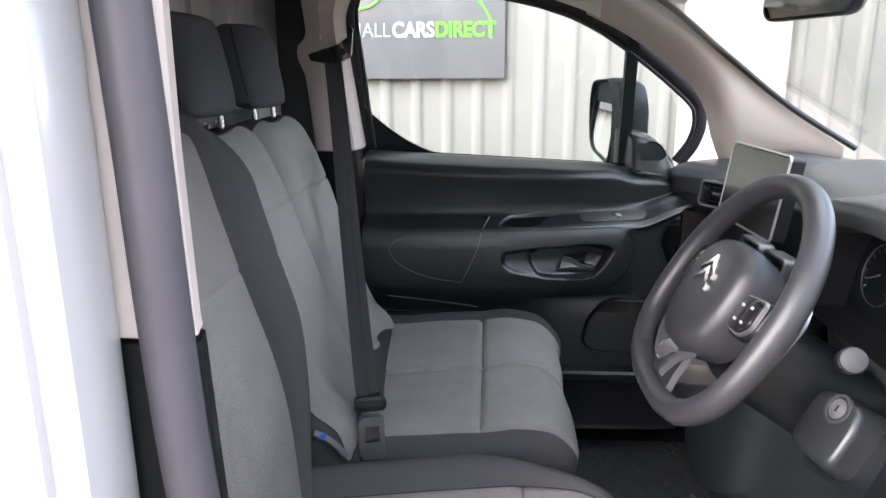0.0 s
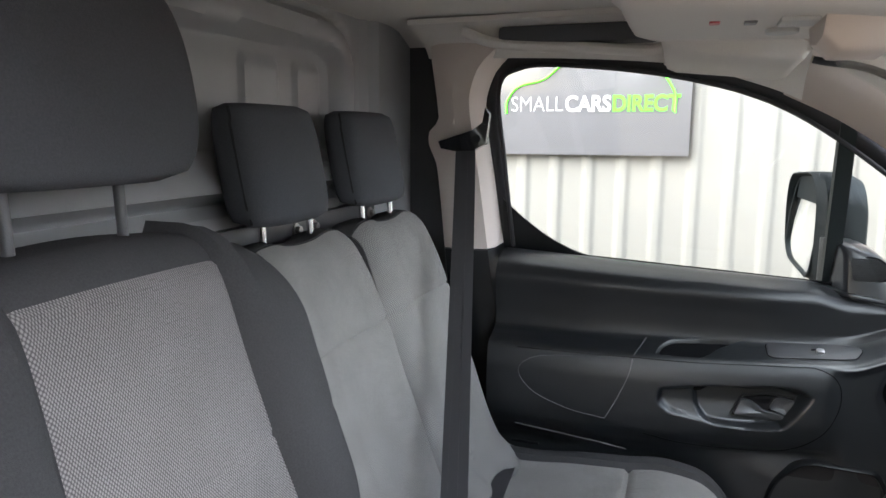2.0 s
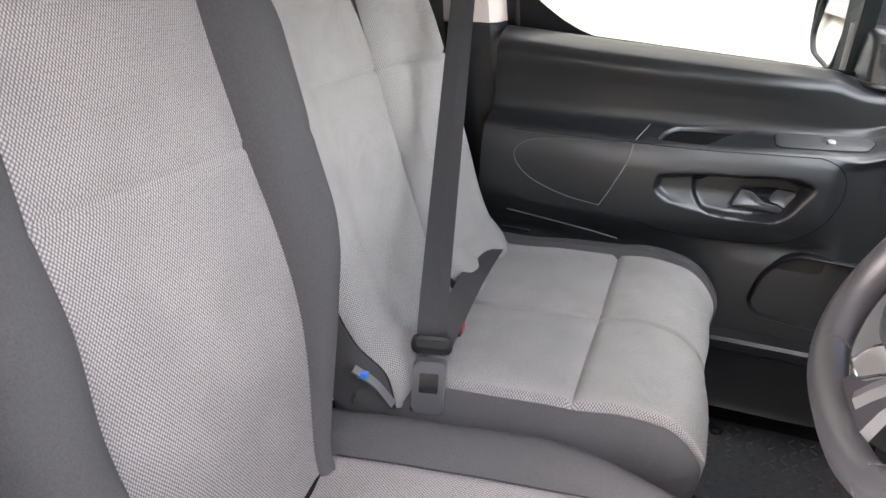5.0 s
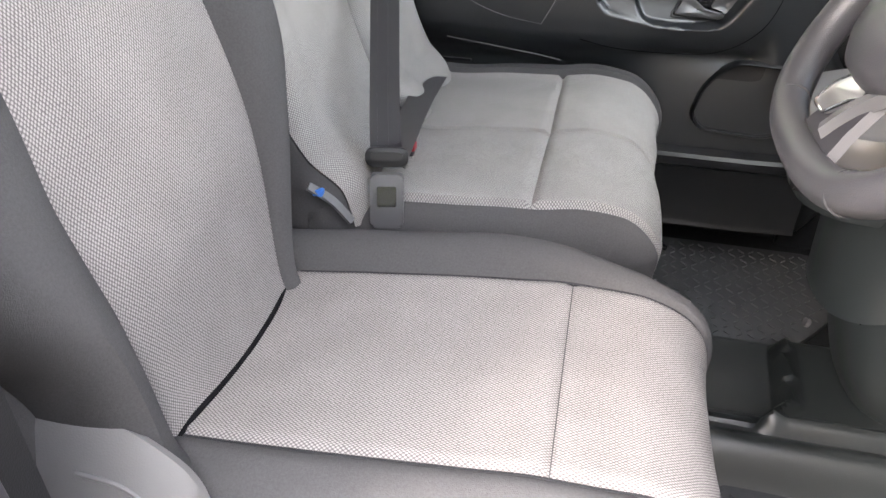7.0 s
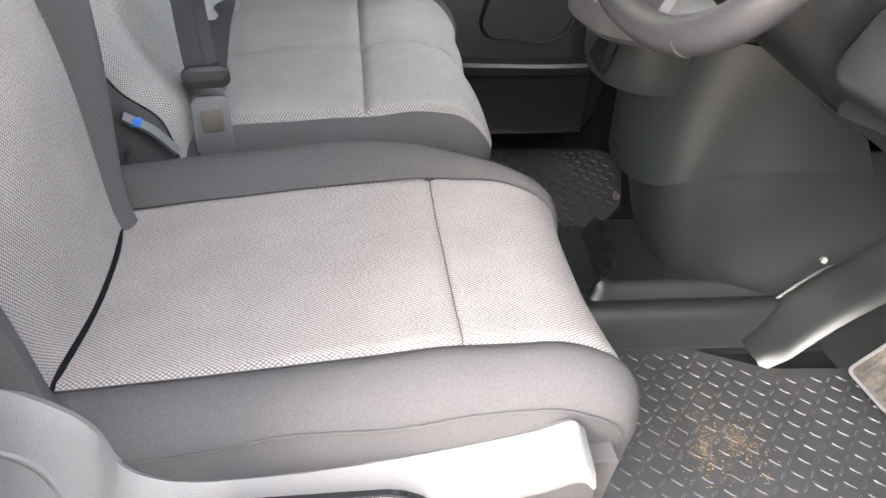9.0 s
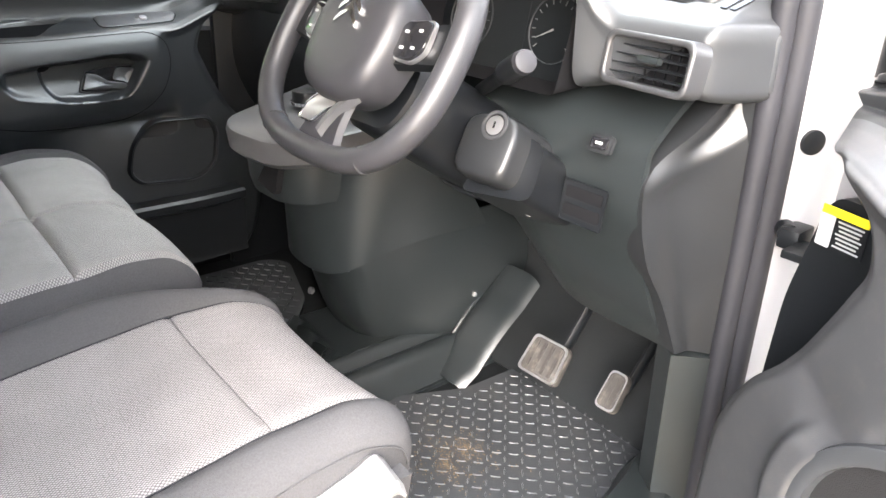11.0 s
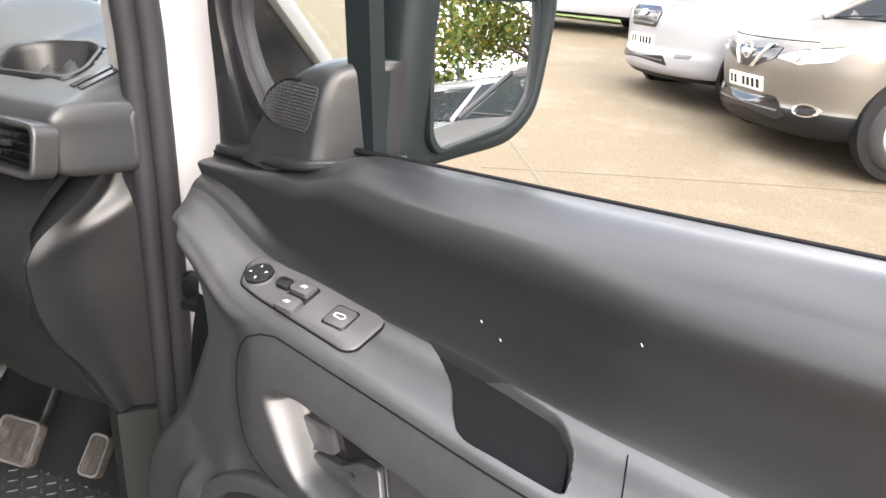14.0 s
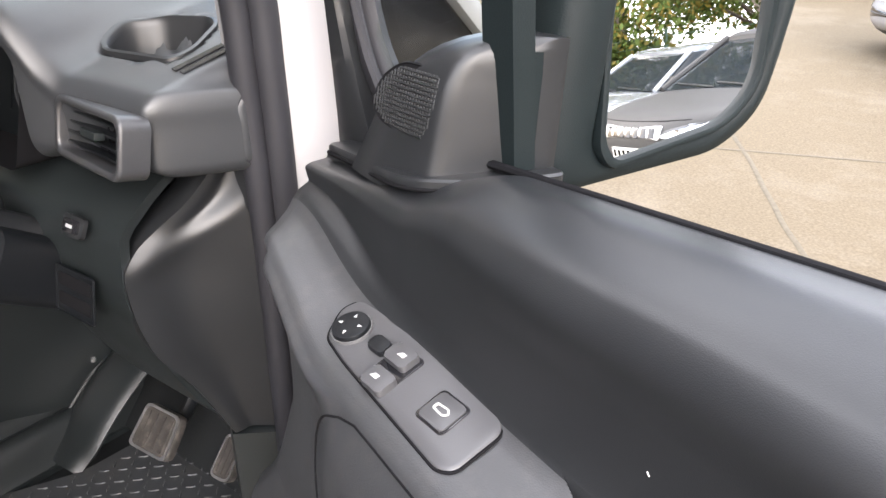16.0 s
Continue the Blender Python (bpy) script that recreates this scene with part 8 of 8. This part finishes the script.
            ty = part("wheel", tube([wm @ V((0.265 * math.cos(a), 0.265 * math.sin(a), 0.06 * sg_)) for a in [2 * math.pi * k / 36 for k in range(36)]], 0.068, 0.105, 12, closed=True, up=None), TYRE, car, "black tyre")
            part("rim", disc(wm @ Matrix.Translation((0, 0, 0.10 * sg_)), 0.205, 0.03 * sg_, 30, 0.008), SATIN, ty, "silver alloy rim")
            for k in range(5):
                part("spoke", plate(soften([(0.05, -0.035), (0.19, -0.02), (0.19, 0.02), (0.05, 0.035)], 0.01, 2), wm @ Matrix.Rotation(2 * math.pi * k / 5, 4, 'Z') @ Matrix.Translation((0, 0, 0.13 * sg_)), 0.012 * sg_, 0.0), SATIN, ty)
    for k in (0, 1):
        part("wiper", tube([m @ V((b0 + 0.02, 0.55 - 0.55 * k, zb + 0.02)), m @ V((b0 + 0.06, 0.0 - 0.55 * k, zb + 0.06))], 0.009, n=6), PLASTIC_DARK, car)
    return car


vehicle("parked_van", "white parked small van with black grille and clear headlights", (8.04, 0.344), 117, CAR_WHITE, True)
vehicle("parked_suv", "silver-beige parked family SUV with chrome grille wings", (6.45, -0.600), 113, CAR_SILVER)
vehicle("parked_van", "white panel van standing further off in the yard", (12.8, 4.0), 100, CAR_WHITE, True)
vehicle("parked_suv", "light grey parked car beside the dark one", (2.0, -8.9), 155, CAR_GREY)
vehicle("parked_suv", "dark grey parked SUV with a slotted grille", (2.28, -5.75), 155, CAR_DARK, slots=True)
vehicle("parked_car", "red parked car ahead of the van", (4.7, 4.5), 225, CAR_RED)


# ---- trees, fence, grass, building behind ----
LEAF = mat("leaves", (0.085, 0.12, 0.022), 0.6, spec=0.3, vary=0.5, noise_scale=2.5)
LEAF_DRY = mat("yellowing_leaves", (0.21, 0.16, 0.03), 0.6, spec=0.3, vary=0.4, noise_scale=2.5)
BARK = mat("bark", (0.09, 0.07, 0.05), 0.9, vary=0.3, noise_scale=30)
GRASS = mat("grass_verge", (0.10, 0.14, 0.03), 0.9, vary=0.4, noise_scale=8)


def leaf_mass(rng, centers, count, size):
    bm = bmesh.new()
    for c, r in centers:
        for _ in range(count):
            d = V((rng.gauss(0, 1), rng.gauss(0, 1), rng.gauss(0, 0.8)))
            p = c + d.normalized() * r * rng.uniform(0.35, 1.0)
            a = V((rng.gauss(0, 1), rng.gauss(0, 1), rng.gauss(0, 1))).normalized()
            b = a.orthogonal().normalized()
            s = size * rng.uniform(0.6, 1.3)
            bm.faces.new([bm.verts.new(p + a * s), bm.verts.new(p + b * s * 0.5), bm.verts.new(p - a * s), bm.verts.new(p - b * s * 0.5)])
    return bm


def tree(at, h, seed):
    rng = random.Random(seed)
    z = ground_z(at[0])
    t = thing("tree", (at[0], at[1], z), "broad leafy tree with green and yellowing leaves", "tree", "trees behind the yard")
    o = V((at[0], at[1], z))
    part("trunk", tube([o, o + V((0.1, 0, h * 0.25)), o + V((0.0, 0.1, h * 0.5)), o + V((0.1, 0.1, h * 0.8))], 0.20, n=10, taper=lambda q: 1.1 - 0.8 * q), BARK, t)
    cent = []
    for k in range(22):
        a = rng.uniform(0, 6.28)
        hh = rng.uniform(0.12, 0.95) * h
        rr = rng.uniform(0.4, 1.0) * h * 0.30 * (1.15 - abs(hh / h - 0.55))
        e = o + V((rr * math.cos(a), rr * math.sin(a), hh))
        s = o + V((0.05, 0.05, hh * 0.75))
        part("limb", tube([s, s.lerp(e, 0.5) + V((0, 0, 0.15)), e], 0.055, n=6, taper=lambda q: 1.0 - 0.75 * q), BARK, t)
        cent.append((e, rng.uniform(0.7, 1.25)))
    part("crown", leaf_mass(rng, cent, 950, 0.065), LEAF, t, "green leaves")
    part("crown", leaf_mass(rng, cent[::2], 450, 0.06), LEAF_DRY, t, "yellowing leaves")


for k, (x, y, h) in enumerate(((-3.0, -13.5, 7.5), (0.5, -14.0, 8.5), (3.6, -13.2, 7.8), (6.8, -14.2, 8.8), (10.0, -13.0, 7.5), (13.0, -13.8, 8.0))):
    tree((x, y), h, k + 1)
bm = leaf_mass(random.Random(9), [(V((-6 + 0.9 * k, -12.4 + 0.4 * math.sin(k), 0.9 + ground_z(-6 + 0.9 * k))), 1.0) for k in range(28)], 150, 0.09)
solo("hedge", bm, LEAF, "loose green hedge along the yard fence", "hedge", "stuff")
fence = thing("mesh_fence", (3.0, -11.0, ground_z(3.0)), "green wire mesh fence in front of the trees", "fence")
FENCE = mat("fence_green", (0.05, 0.09, 0.06), 0.6)
for k in range(10):
    x = -6 + 2.5 * k
    part("post", tube([V((x, -11.0, ground_z(x))), V((x, -11.0, ground_z(x) + 1.9))], 0.03, n=8), FENCE, fence)
for k in range(12):
    part("wire", tube([V((-6 + 2.5 * j, -11.0, ground_z(-6 + 2.5 * j) + 0.15 + 0.15 * k)) for j in range(10)], 0.006, n=5), FENCE, fence)
solo("grass_verge", grid(lambda u, v: V((14.5 + 14 * u, -2 + 14 * v, ground_z(14.5 + 14 * u) + 0.04)), 20, 20, thick=0.03), GRASS, "rough grass verge beyond the yard", "grass", "structure")
solo("far_building", join(box((23.0, 5.0, 3.5), (3.0, 16.0, 4.5), 0.05)), CLAD, "cream building beyond the grass verge", "building")
cab = thing("cabinet", (17.0, 5.2, ground_z(17.0)), "white slatted outdoor unit beside the building", "outdoor unit")
part("case", box((17.0, 5.2, ground_z(17.0) + 0.6), (0.5, 1.3, 1.1), 0.03), WHITE_MARK, cab)
for k in range(8):
    part("slat", box((16.74, 5.2, ground_z(17.0) + 0.25 + 0.1 * k), (0.02, 1.0, 0.03), 0.004), PLASTIC_GREY, cab)

# joints and cracks in the yard
JOINT = mat("joint_filler", (0.10, 0.085, 0.06), 0.95, vary=0.4, noise_scale=40)
for pts in ([(2.8, -0.07), (3.59, 0.26), (4.15, 0.51), (4.81, 0.78), (5.25, 1.00), (6.6, 1.60)], [(4.70, 1.12), (4.83, 0.79), (5.26, -0.31), (5.70, -1.55), (6.2, -2.9)]):
    solo("ground_joint", tube([V((p.x, p.y + 0.02 * noise.noise(V((p.x * 3, 0, 0))), ground_z(p.x) + 0.001)) for p in spline([(a, b, 0) for a, b in pts], 40)], 0.016, 0.004, 6), JOINT, "weedy joint between concrete slabs", "ground joint", "structure")
